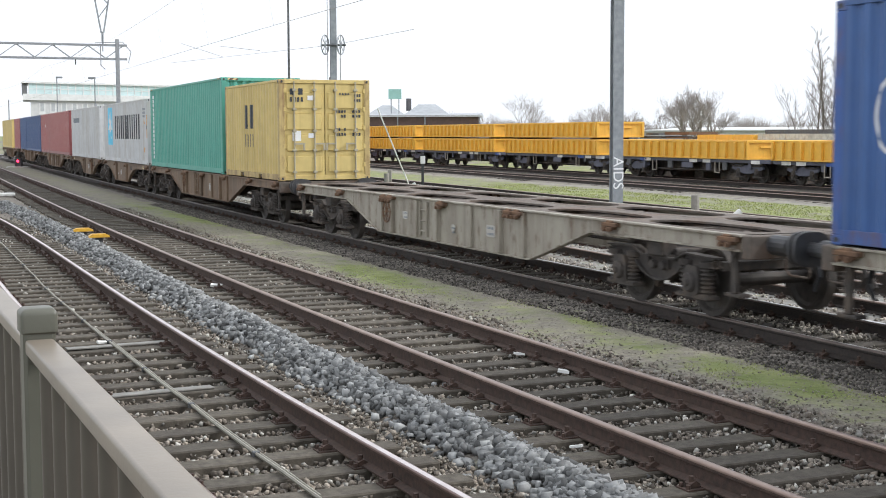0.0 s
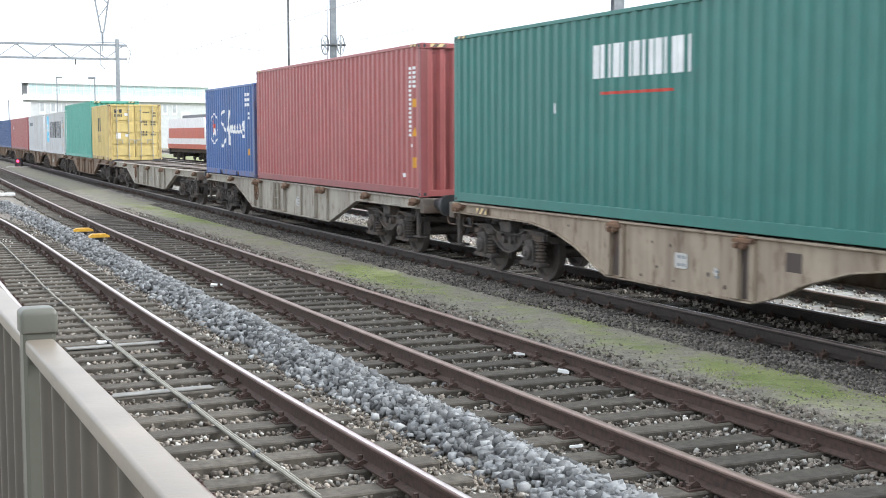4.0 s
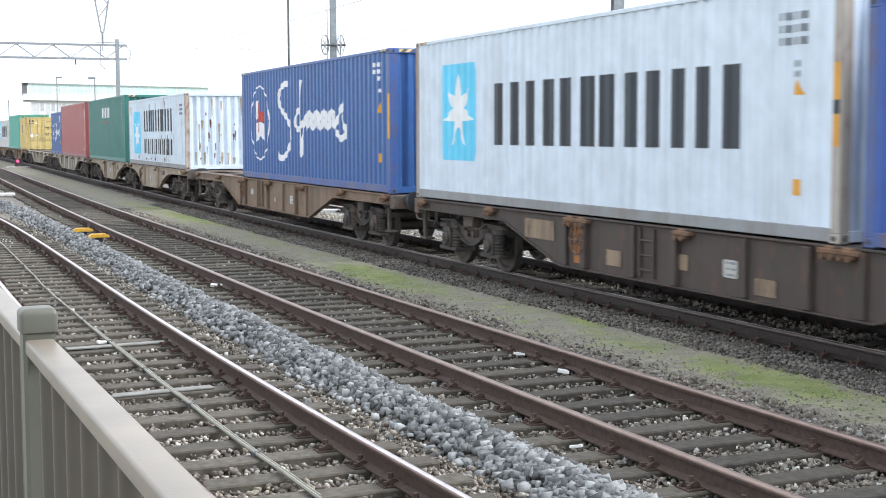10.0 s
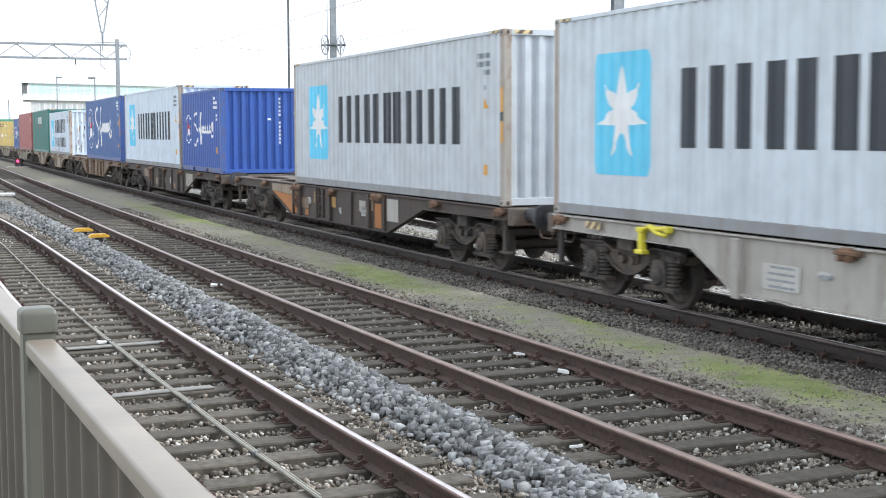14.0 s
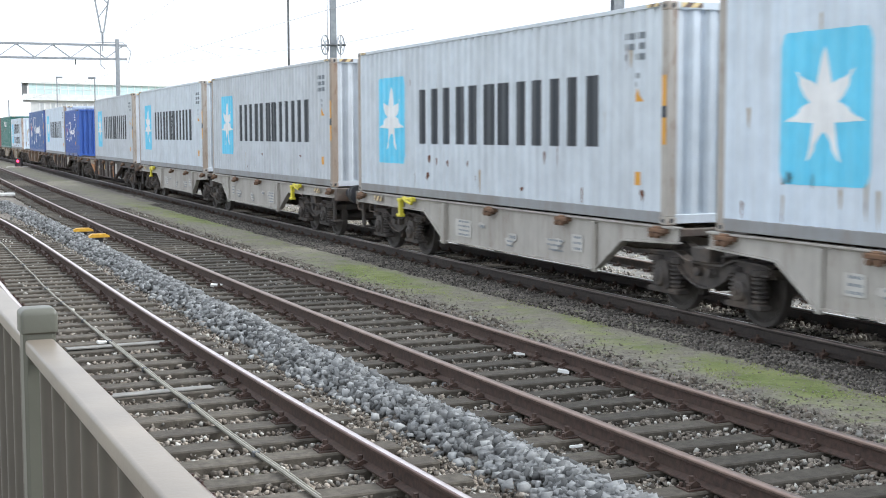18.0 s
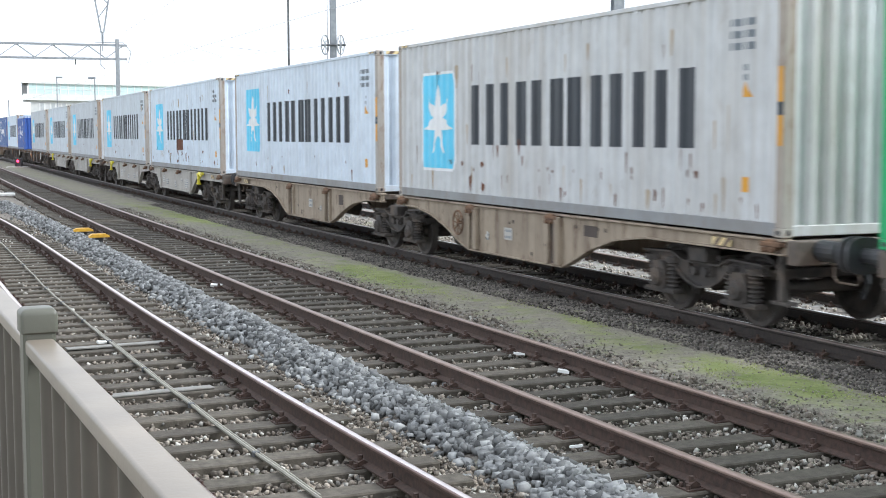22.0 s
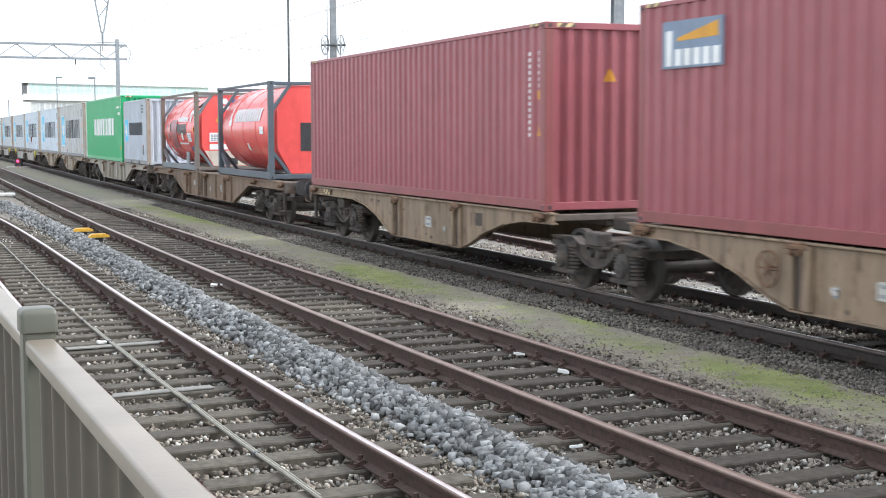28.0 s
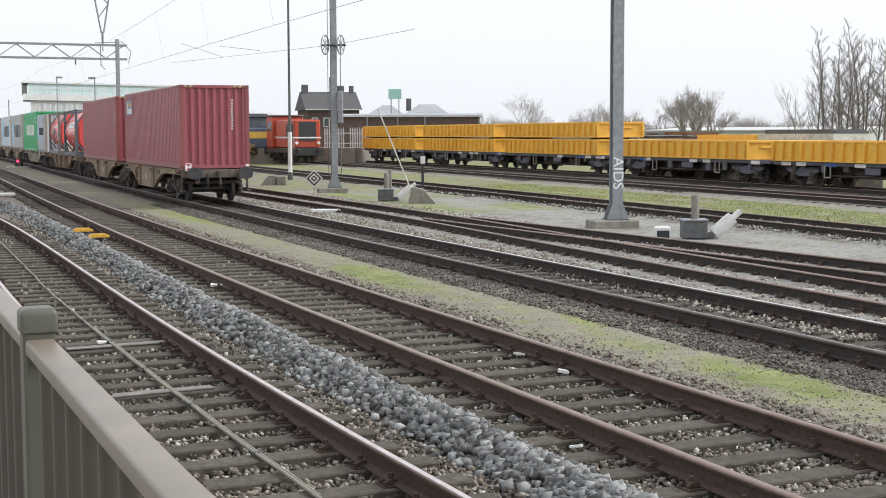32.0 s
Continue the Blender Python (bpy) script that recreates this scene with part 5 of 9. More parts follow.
    painted(t[0], t[1], t[2], double_bars(4.85, 7.4, 1.97, 2.44, 7, 0.15), P_WHITE, "lettering", "white bars of a trade name")
    painted(t[0], t[1], t[2], [rect(5.0, 6.9, 1.74, 1.78)], P_FLAGRED, "underline", "thin red line")
    grey_box(110.35, P_GREYBLUE_B, H=LOW, second=True, label="blue-grey shipping container, rusty posts, two rows of dark bars", seed=9)
    blue_box(90.2, P_BLUE, F, HIGH, "long blue corrugated container, white strokes and oval emblem", 2)
    grey_box(76.62, P_GREYBLUE_B, seed=1)
    blue_box(64.05, P_BLUE_B, T, LOW, "small bright blue container, white strokes and oval emblem", 3)
    grey_box(50.1, P_GREYBLUE_C, seed=2)
    grey_box(36.17, P_GREYBLUE, seed=4)
    grey_box(22.62, P_GREYBLUE_C, seed=6, wash=4)
    grey_box(8.6, P_GREYBLUE, seed=8, wash=8)
    grey_box(-4.7, P_GREYBLUE_B, seed=10, rust=True, wash=22, label="pale grey container, brown rust patch, star emblem, dark bars")
    grey_box(-18.8, P_GREYBLUE_B, seed=11, wash=6)
    grey_box(-32.2, P_WORNGREY, seed=13, wash=26, label="worn grey container, rust spots, star emblem and dark bars")
    # the rear
    t = plain_box(-45.97, P_BRIGHTGREEN, F, HIGH, "bright green corrugated shipping container with white block bars", small_bars(10.3, 12.0, 2.35, 2.5, 1, 8, 4) + small_bars(11.0, 11.5, 2.05, 2.25, 1, 3, 5), (), [tri(11.5, 0.55, 0.2)])
    blocks = []
    for i in range(9):
        a = 2.65 + i * 0.785
        blocks += [rect(a, a + 0.27, 1.16, 1.94), rect(a + 0.37, a + 0.66, 1.16, 1.94)]
    painted(t[0], t[1], t[2], blocks, P_WHITE, "lettering", "heavy white bars of a trade name")
    grey_box(-58.75, P_GREYBLUE_D, L=T, H=LOW, label="small pale grey shipping container with a star emblem and dark bars", seed=15)
    tank_box(-67.9, P_FRAMEGREY, "red tank container in a grey steel frame with white stickers", True)
    tank_box(-77.35, P_FRAMEBLUE, "red tank container in a blue-grey steel frame", False)
    q = plain_box(-87.2, P_RED_B, F, HIGH, "wine red corrugated shipping container with white marks", small_bars(11.38, 11.51, 1.15, 2.5, 14, 1, 6) + small_bars(11.75, 11.85, 1.9, 2.5, 6, 1, 7), small_bars(1.66, 1.77, 1.35, 2.55, 12, 1, 10), [tri(11.68, 1.16, 0.2), rect(11.7, 11.84, 1.72, 1.86)])
    painted(q[0], q[3], q[4], [tri(0.9, 2.0, 0.2)], P_ORANGE, "warning_sticker", "yellow triangle sticker")
    t = plain_box(-102.1, P_RED_B, F, HIGH, "wine red corrugated shipping container at the end of the train", small_bars(11.38, 11.51, 1.15, 2.5, 16, 1, 8) + small_bars(11.75, 11.85, 1.6, 2.5, 9, 1, 9), small_bars(1.66, 1.77, 1.35, 2.55, 12, 1, 10), [rect(11.7, 11.84, 1.85, 2.0)])
    sheet_ = part("sign_board", Mesh().box(12.192 / 2 - 1.95, 12.192 / 2 - 0.6, HALF_W - 0.008, HALF_W + 0.006, 2.02, 2.62), P_PLATE, t[0], "blue-grey lease plate")
    for i in range(6):
        a = 12.192 / 2 - 1.88 + 0.21 * i
        part("sign_bar", Mesh().box(a, a + 0.15, HALF_W + 0.006, HALF_W + 0.009, 2.05, 2.26 if i < 5 else 2.5), P_WHITE, t[0], "white bar on the plate")
    part("sign_wedge", Mesh().prism([(6.096 - 1.85, 2.57), (6.096 - 0.95, 2.40), (6.096 - 0.95, 2.36), (6.096 - 1.85, 2.38)], 1, HALF_W + 0.006, HALF_W + 0.009), P_ORANGE, t[0], "yellow wedge on the plate")


def tank_box(front, frame_mat, label, tagged_up):
    """A lying tank with domed ends in an open steel frame."""
    L, H, W = 6.058, 2.591, HALF_W
    brace_mat = P_BRACE if tagged_up else frame_mat
    t = thing("tank_container", label, "tank container", group="containers on the train")
    for e in (1, -1):
        for o in (1, -1):
            part("corner_post", Mesh().box(-0.07, 0.07, -0.07, 0.07, 0.1, H - 0.1, 0.01), frame_mat, t, at=pose(e * (L / 2 - 0.075), o * (W - 0.075), 0))
            for z in (0.0, H - 0.118):
                part("corner_casting", shared(("cc", frame_mat.name), lambda: casting(frame_mat)), None, t, at=pose(e * (L / 2 - 0.089), o * (W - 0.081), z))
            part("brace", Mesh().beam((e * (L / 2 - 0.12), o * (W - 0.1), 0.62), (e * (L / 2 - 0.75), o * (W - 0.16), 0.14), 0.09, 0.09), brace_mat, t)
            part("brace", Mesh().beam((e * (L / 2 - 0.08), o * (W - 0.12), H - 0.75), (e * (L / 2 - 0.08), o * 0.62, H - 0.1), 0.12, 0.08), brace_mat, t)
            part("brace", Mesh().beam((e * (L / 2 - 0.08), o * (W - 0.12), 0.72), (e * (L / 2 - 0.08), o * 0.62, 0.1), 0.12, 0.08), brace_mat, t)
        part("end_beam", Mesh().box(-0.05, 0.05, -W + 0.1, W - 0.1, 0.02, 0.14, 0.01), frame_mat, t, at=pose(e * (L / 2 - 0.06), 0, 0))
        part("end_beam", Mesh().box(-0.05, 0.05, -W + 0.1, W - 0.1, H - 0.11, H - 0.02, 0.01), frame_mat, t, at=pose(e * (L / 2 - 0.06), 0, 0))
        part("bottom_rail", Mesh().box(-L / 2 + 0.12, L / 2 - 0.12, -0.04, 0.04, 0.02, 0.2, 0.01), brace_mat, t, at=pose(0, e * (W - 0.05), 0))
        part("top_rail", Mesh().box(-L / 2 + 0.12, L / 2 - 0.12, -0.03, 0.03, H - 0.09, H - 0.02, 0.01), frame_mat, t, at=pose(0, e * (W - 0.04), 0))
    r, zc = 1.17, 1.345
    half = [(r, 2.56), (1.155, 2.66), (1.10, 2.77), (0.97, 2.85), (0.72, 2.915), (0.35, 2.955), (0.0, 2.965)]
    prof = [(a, -b) for a, b in half[::-1]] + half
    part("tank", Mesh().lathe(prof, (0, 0, zc), 0, 64), P_TANKRED, t, "glossy red tank shell", smooth=True)
    for x in (-1.35, 0.05, 1.45):
        part("band", Mesh().lathe([(r, x - 0.03), (r + 0.012, x - 0.03), (r + 0.012, x + 0.03), (r, x + 0.03)], (0, 0, zc), 0, 40), P_TANKRED if not tagged_up else P_BAND, t, "clamping band round the shell")
    part("walkway", Mesh().box(-1.9, 0.5, -0.35, 0.35, H - 0.12, H - 0.03, 0.01), M_STEEL, t, "grating on top")
    def on_shell(poly, mat, name, lab):
        m = Mesh()
        for q in poly:
            n = 14
            zs = [q[2] + (q[3] - q[2]) * i / n for i in range(n + 1)]
            v = []
            for z in zs:
                y = math.sqrt(max((r + 0.018) ** 2 - (z - zc) ** 2, 0))
                v += [(L / 2 - q[0], y, z), (L / 2 - q[1], y, z)]
            m.add(v, [(2 * i, 2 * i + 1, 2 * i + 3, 2 * i + 2) for i in range(n)])
            if len(poly) < 5:
                part(name, m, mat, t, lab)
                m = Mesh()
        if m.v:
            part(name, m, mat, t, lab)["kind"] = "stuff"
    if tagged_up:
        on_shell([(1.75, 2.75, 0.72, 1.70)], P_RED_B, "patch", "dark red repaint patch")
        on_shell([(1.5, 1.7, 1.3, 1.62), (2.85 + 0, 3.0, 1.28, 1.55)] + [(3.05 + 0.2 * i, 3.18 + 0.2 * i, 1.20, 1.55) for i in range(7)], P_LETTER, "lettering", "dark bars of a word")
        on_shell([(2.95 + 0.21 * i, 3.1 + 0.21 * i, 1.62, 1.78) for i in range(8)] + [(3.0, 4.5, 0.86, 0.92), (3.6, 3.85, 1.0, 1.25)], P_WHITE, "white_lettering", "white bars of a line of print")
        on_shell([(4.55, 5.15, 0.95, 1.25), (4.7, 5.3, 1.86, 2.0), (4.9, 5.1, 1.6, 1.84), (0.95, 1.15, 0.5, 0.75)], P_WHITE, "sticker", "white stickers")
        on_shell([(4.62, 4.9, 0.62, 0.78)], P_STICKBLUE, "sticker", "blue half of a small sticker")
        on_shell([(4.9, 5.1, 0.62, 0.78)], P_STICKGREEN, "sticker", "green half of a small sticker")
        on_shell([(1.12, 1.42, 1.0, 1.24), (1.0, 1.12, 1.42, 1.56)], P_RED_B, "patch", "small dark red patch")
        on_shell([(4.6 + 0.12 * i, 4.68 + 0.12 * i, z, z + 0.03) for i in range(4) for z in (1.0, 1.07, 1.14)], P_MARK, "print", "small bars of print")
        on_shell([(5.45, 5.62, 1.28, 1.44)], P_ORANGE, "warning_sticker", "small yellow sticker")
        box = Mesh().box(L / 2 - 4.85, L / 2 - 4.45, W - 0.09, W - 0.03, 0.16, 0.62, 0.02)
        part("document_box", box, M_STEEL, t, "grey document box")
        part("hose", Mesh().tube([(L / 2 - 4.2, 0.66, 2.33), (L / 2 - 4.35, 0.80, 2.22), (L / 2 - 4.6, 0.86, 2.17), (L / 2 - 5.1, 0.90, 2.12), (L / 2 - 5.5, 0.92, 2.10), (L / 2 - 5.75, 0.80, 2.24), (L / 2 - 5.85, 0.66, 2.33)], 0.03, 6), M_BLACK, t, "black hose on the shell")
    else:
        on_shell([(2.0 + 0.27 * i, 2.2 + 0.27 * i, 1.55, 1.90) for i in range(11)] + [(1.35, 1.65, 1.45, 1.62), (1.42, 1.58, 1.62, 1.78), (1.46, 1.54, 1.78, 1.95), (3.25, 3.45, 0.75, 0.95)], P_WHITE, "lettering", "white bars of a trade name")
        on_shell([(4.9, 5.3, 1.2, 1.4)], P_WHITE, "sticker", "white sticker")
    # the rear end: a flat shield with plates
    ex = -L / 2 + 0.05
    part("end_shield", Mesh().prism([(-0.62, 0.16), (0.62, 0.16), (0.98, 0.8), (0.98, 1.9), (0.62, H - 0.12), (-0.62, H - 0.12), (-0.98, 1.9), (-0.98, 0.8)], 0, ex, ex + 0.03), P_TANKRED, t, "flat red end plate")
    if tagged_up:
        part("end_apron", Mesh().prism([(-0.6, 0.17), (0.6, 0.17), (0.9, 0.66), (-0.9, 0.66)], 0, ex - 0.004, ex), P_APRON, t, "dirty white lower apron")
        # The opening's dark inside is a flat black plate on the shield.
        part("valve_recess", Mesh().box(ex - 0.006, ex - 0.002, -0.2, 0.35, 0.2, 0.42), M_BLACK, t, "black plate drawn for the dark valve opening")
        flat = [(0.0, 0.0), (3.0, 0.0)]
        face = lambda u, d, z: (ex - 0.004 + d, 0.98 - u, z)
        painted(t, flat, face, [rect(0.72, 1.4, 2.0, 2.12), rect(0.95, 1.2, 1.82, 1.96), rect(0.25, 0.7, 0.95, 1.25), rect(0.25, 0.95, 0.70, 0.88), rect(1.65, 1.8, 1.0, 1.25)], P_WHITE, "end_sticker", "white stickers on the end plate")
        painted(t, flat, face, [tri(0.45, 1.6, 0.22), tri(1.4, 1.62, 0.24)], P_ORANGE, "warning_sticker", "yellow triangles")
        painted(t, flat, face, [rect(1.02, 1.2, 2.2, 2.34)], P_STICKBLUE, "sticker", "blue half of a sticker")
        painted(t, flat, face, [rect(1.2, 1.42, 2.2, 2.34)], P_STICKGREEN, "sticker", "green half of a sticker")
        painted(t, flat, face, [ring(0.78, 2.27, 0.1, 0.1, 0.099, 12)[i] for i in range(12)], P_WHITE, "round_sticker", "round white sticker")
        painted(t, flat, lambda u, d, z: face(u, d - 0.003, z), small_bars(0.3, 0.66, 0.99, 1.21, 4, 4, 7), P_MARK, "print", "small bars of print")
        part("valve", Mesh().cyl((ex - 0.05, -0.72, 0.42), (ex, -0.72, 0.42), 0.09, 14), M_BLACK, t, "round black valve cap")
    else:
        # Here too the dark inside is only a flat black plate.
        part("valve_recess", Mesh().box(ex - 0.006, ex - 0.002, -0.35, 0.35, 0.75, 1.5), M_BLACK, t, "black plate drawn for a large dark opening")
    put_box(t, front, L)


# ---- wagons ----
WHEEL_R = 0.46


def wheelset_mesh():
    m = Mesh()
    for e in (1, -1):
        y = e * 0.7535
        m.lathe([(0.0, y - 0.07), (0.10, y - 0.07), (0.12, y - 0.02), (0.36, y - 0.02), (0.40, y - 0.065), (0.455, y - 0.065), (WHEEL_R, y + 0.06), (0.40, y + 0.06), (0.36, y + 0.02), (0.12, y + 0.02), (0.10, y + 0.08), (0.0, y + 0.08)] if e > 0 else
                [(0.0, y + 0.07), (0.10, y + 0.07), (0.12, y + 0.02), (0.36, y + 0.02), (0.40, y + 0.065), (0.455, y + 0.065), (WHEEL_R, y - 0.06), (0.40, y - 0.06), (0.36, y - 0.02), (0.12, y - 0.02), (0.10, y - 0.08), (0.0, y - 0.08)], (0, 0, 0), 1, 28)
        for i in range(3):      # balance holes as small bosses, so that the turning shows
            a = 2 * math.pi * i / 3
            m.box(0.24 * math.cos(a) - 0.03, 0.24 * math.cos(a) + 0.03, y - 0.03, y + 0.03, 0.24 * math.sin(a) - 0.03, 0.24 * math.sin(a) + 0.03)
    m.cyl((0, -0.7, 0), (0, 0.7, 0), 0.085, 12)
    return m.data("wheelset", M_WHEEL)


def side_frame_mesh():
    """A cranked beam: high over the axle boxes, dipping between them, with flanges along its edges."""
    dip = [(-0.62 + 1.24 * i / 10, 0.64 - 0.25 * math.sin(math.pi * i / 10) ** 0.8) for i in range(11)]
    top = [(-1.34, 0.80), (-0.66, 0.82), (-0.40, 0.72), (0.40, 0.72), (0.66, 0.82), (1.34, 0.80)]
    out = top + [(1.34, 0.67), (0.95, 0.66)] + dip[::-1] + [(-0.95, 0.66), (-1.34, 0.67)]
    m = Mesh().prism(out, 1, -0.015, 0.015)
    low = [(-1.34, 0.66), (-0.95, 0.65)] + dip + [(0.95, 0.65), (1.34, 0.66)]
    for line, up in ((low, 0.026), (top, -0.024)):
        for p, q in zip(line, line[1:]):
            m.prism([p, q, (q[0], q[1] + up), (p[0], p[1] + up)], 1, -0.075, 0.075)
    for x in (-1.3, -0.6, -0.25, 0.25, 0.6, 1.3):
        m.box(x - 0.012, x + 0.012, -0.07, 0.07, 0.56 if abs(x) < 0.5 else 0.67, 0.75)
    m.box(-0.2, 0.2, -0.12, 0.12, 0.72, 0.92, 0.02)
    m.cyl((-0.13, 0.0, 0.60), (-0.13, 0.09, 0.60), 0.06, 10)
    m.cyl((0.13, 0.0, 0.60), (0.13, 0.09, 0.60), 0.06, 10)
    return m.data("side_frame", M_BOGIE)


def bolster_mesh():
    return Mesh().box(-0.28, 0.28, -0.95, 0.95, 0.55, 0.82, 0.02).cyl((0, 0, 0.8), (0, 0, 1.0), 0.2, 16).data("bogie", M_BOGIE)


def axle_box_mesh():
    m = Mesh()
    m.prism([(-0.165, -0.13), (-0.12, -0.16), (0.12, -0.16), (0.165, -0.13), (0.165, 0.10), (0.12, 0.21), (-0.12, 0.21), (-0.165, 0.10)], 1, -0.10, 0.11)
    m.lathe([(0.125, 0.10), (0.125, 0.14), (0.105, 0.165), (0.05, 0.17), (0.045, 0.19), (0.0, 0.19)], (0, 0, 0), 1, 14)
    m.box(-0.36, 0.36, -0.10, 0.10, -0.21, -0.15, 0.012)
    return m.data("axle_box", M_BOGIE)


def brake_block_mesh():
    """A curved block that hangs beside the tread, its hanger above."""
    arc = [radians(a) for a in (-24, -12, 0, 12, 24)]
    inner = [(-0.50 + 0.475 * math.cos(a), 0.475 * math.sin(a)) for a in arc]
    outer = [(-0.50 + 0.535 * math.cos(a), 0.535 * math.sin(a)) for a in arc]
    m = Mesh().prism(inner + outer[::-1], 1, -0.05, 0.05)
    m.beam((0.05, 0.0, 0.0), (0.09, 0.0, 0.36), 0.05, 0.03)
    return m.data("brake_block", M_BOGIE)


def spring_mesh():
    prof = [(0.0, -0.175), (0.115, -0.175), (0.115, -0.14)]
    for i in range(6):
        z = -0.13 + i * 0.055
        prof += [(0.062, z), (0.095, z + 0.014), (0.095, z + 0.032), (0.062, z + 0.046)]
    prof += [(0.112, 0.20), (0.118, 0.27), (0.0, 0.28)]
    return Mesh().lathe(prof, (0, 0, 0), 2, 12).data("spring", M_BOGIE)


WHEELS = []


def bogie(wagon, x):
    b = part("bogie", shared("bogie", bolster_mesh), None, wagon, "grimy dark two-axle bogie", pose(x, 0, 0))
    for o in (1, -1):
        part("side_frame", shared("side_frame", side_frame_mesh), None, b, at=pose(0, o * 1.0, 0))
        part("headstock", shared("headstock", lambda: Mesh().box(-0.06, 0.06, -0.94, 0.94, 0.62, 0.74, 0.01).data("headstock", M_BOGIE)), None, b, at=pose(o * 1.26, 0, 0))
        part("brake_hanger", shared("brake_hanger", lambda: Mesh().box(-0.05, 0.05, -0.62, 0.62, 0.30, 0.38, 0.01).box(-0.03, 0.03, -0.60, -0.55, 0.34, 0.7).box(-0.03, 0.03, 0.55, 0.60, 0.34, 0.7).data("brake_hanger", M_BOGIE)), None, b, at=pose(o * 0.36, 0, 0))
    for e in (0.9, -0.9):
        w = part("wheelset", shared("wheelset", wheelset_mesh), None, b, at=pose(e, 0, WHEEL_R))
        WHEELS.append((w, e))
        for o in (1, -1):
            part("brake_block", shared("brake_block", brake_block_mesh), None, b, at=pose(e + math.copysign(0.50, -e), o * 0.76, WHEEL_R, 0, 0, 0 if e < 0 else 180))
        for o in (1, -1):
            part("axle_box", shared("axle_box", axle_box_mesh), None, b, at=pose(e, o * 1.02, WHEEL_R, 0, 0, 0 if o > 0 else 180))
            for k in (-0.24, 0.24):
                part("spring", shared("spring", spring_mesh), None, b, at=pose(e + k, o * 1.02, WHEEL_R))
    return b


def lock_mesh():
    m = Mesh()
    m.box(-0.10, 0.10, -0.10, 0.06, -0.14, -0.01, 0.015)
    m.box(-0.20, 0.20, -0.02, 0.07, -0.10, -0.04, 0.01)
    m.cyl((-0.07, 0.05, -0.13), (-0.07, 0.12, -0.13), 0.035, 8)
    m.cyl((0.07, 0.05, -0.13), (0.07, 0.12, -0.13), 0.035, 8)
    return m.data("container_lock", M_RUSTY)


def buffer_parts(wagon, x, e):
    for o in (1, -1):
        m = Mesh()
        m.cyl((0, 0, 0), (e * 0.34, 0, 0), 0.12, 14)
        m.cyl((e * 0.30, 0, 0), (e * 0.56, 0, 0), 0.085, 12)
        m.prism([(0.25 * math.copysign(abs(math.cos(a)) ** 0.7, math.cos(a)), 0.20 * math.copysign(abs(math.sin(a)) ** 0.7, math.sin(a))) for a in (math.pi * (i + 0.5) / 12 for i in range(24))], 0, e * 0.56, e * 0.61)
        part("buffer", m, M_BUFFER, wagon, at=pose(x, o * 0.875, 1.03))
        loop = [(e * 0.02, 0, -0.10), (e * 0.03, 0, -0.30), (e * 0.10, 0, -0.36), (e * 0.44, 0, -0.36), (e * 0.48, 0, -0.30), (e * 0.40, 0, -0.14)]
        part("grab_loop", Mesh().tube(loop, 0.014, 6), M_DECK, wagon, "bent grab iron under the buffer", pose(x, o * 0.72, 1.03))
    m = Mesh()
    m.box(0, e * 0.32, -0.05, 0.05, -0.09, 0.09, 0.02)
    m.tube([(e * 0.3, 0, -0.02), (e * 0.5, 0, -0.14), (e * 0.58, 0, -0.34), (e * 0.5, 0, -0.46)], 0.035, 8)
    part("coupling_hook", m, M_BOGIE, wagon, at=pose(x, 0, 1.0))
    m = Mesh()
    m.tube([(0, 0, 0), (e * 0.14, 0, -0.05), (e * 0.2, 0, -0.3), (e * 0.1, 0, -0.48)], 0.03, 8)
    part("brake_hose", m, M_BLACK, wagon, at=pose(x, 0.36, 0.95))


def side_sill(outline, mat, wagon, o, key):
    """A deep side beam: a plate with flanges at its top and foot."""
    top = [p for p in outline if p[1] > 1.05]
    x0, x1 = min(p[0] for p in top), max(p[0] for p in top)
    low = sorted([p for p in outline if p[1] <= 1.05], key=lambda p: p[0])
    web = part("side_sill", shared((key, "web"), lambda: Mesh().prism(outline, 1, -0.012, 0.012).data("side_sill", mat)), None, wagon, at=pose(0, o * 1.16, 0))
    part("top_flange", shared((key, "top"), lambda: Mesh().box(x0, x1, -0.06, 0.06, 1.115, 1.145, 0.005).data("top_flange", mat)), None, web)
    foot = low + [(x, z + 0.022) for x, z in reversed(low)]
    part("bottom_flange", shared((key, "foot"), lambda: Mesh().prism([(x, z - 0.002) for x, z in foot], 1, -0.06, 0.06).data("bottom_flange", mat)), None, web)


def deck_plate(cross, mat):
    """A steel plate on top of the frame with a rounded opening in every bay."""
    m = Mesh()
    for a, b in zip(cross, cross[1:]):
        for y0, y1 in ((-1.12, -0.12), (0.12, 1.12)):
            cx, cy, hx, hy = (a + b) / 2, (y0 + y1) / 2, (b - a) / 2, (y1 - y0) / 2
            n = 16
            ring_, edge = [], []
            for i in range(n):
                t = 2 * math.pi * i / n
                c, s_ = math.cos(t), math.sin(t)
                k = 1 / max(abs(c), abs(s_))
                edge.append((cx + c * k * hx, cy + s_ * k * hy))
                q = (abs(c) ** 3 + abs(s_) ** 3) ** (-1 / 3)
                ring_.append((cx + c * q * (hx - 0.2), cy + s_ * q * (hy - 0.11)))
            v = [(*p, z) for z in (1.148, 1.118) for p in edge + ring_]
            f = []
            for i in range(n):
                k = (i + 1) % n
                f += [(i, k, n + k, n + i), (2 * n + i, 3 * n + i, 3 * n + k, 2 * n + k), (n + i, n + k, 3 * n + k, 3 * n + i)]
            m.add(v, f)
    m.box(cross[0], cross[-1], -0.12, 0.12, 1.118, 1.146)
    return m.data("deck_plate", mat)


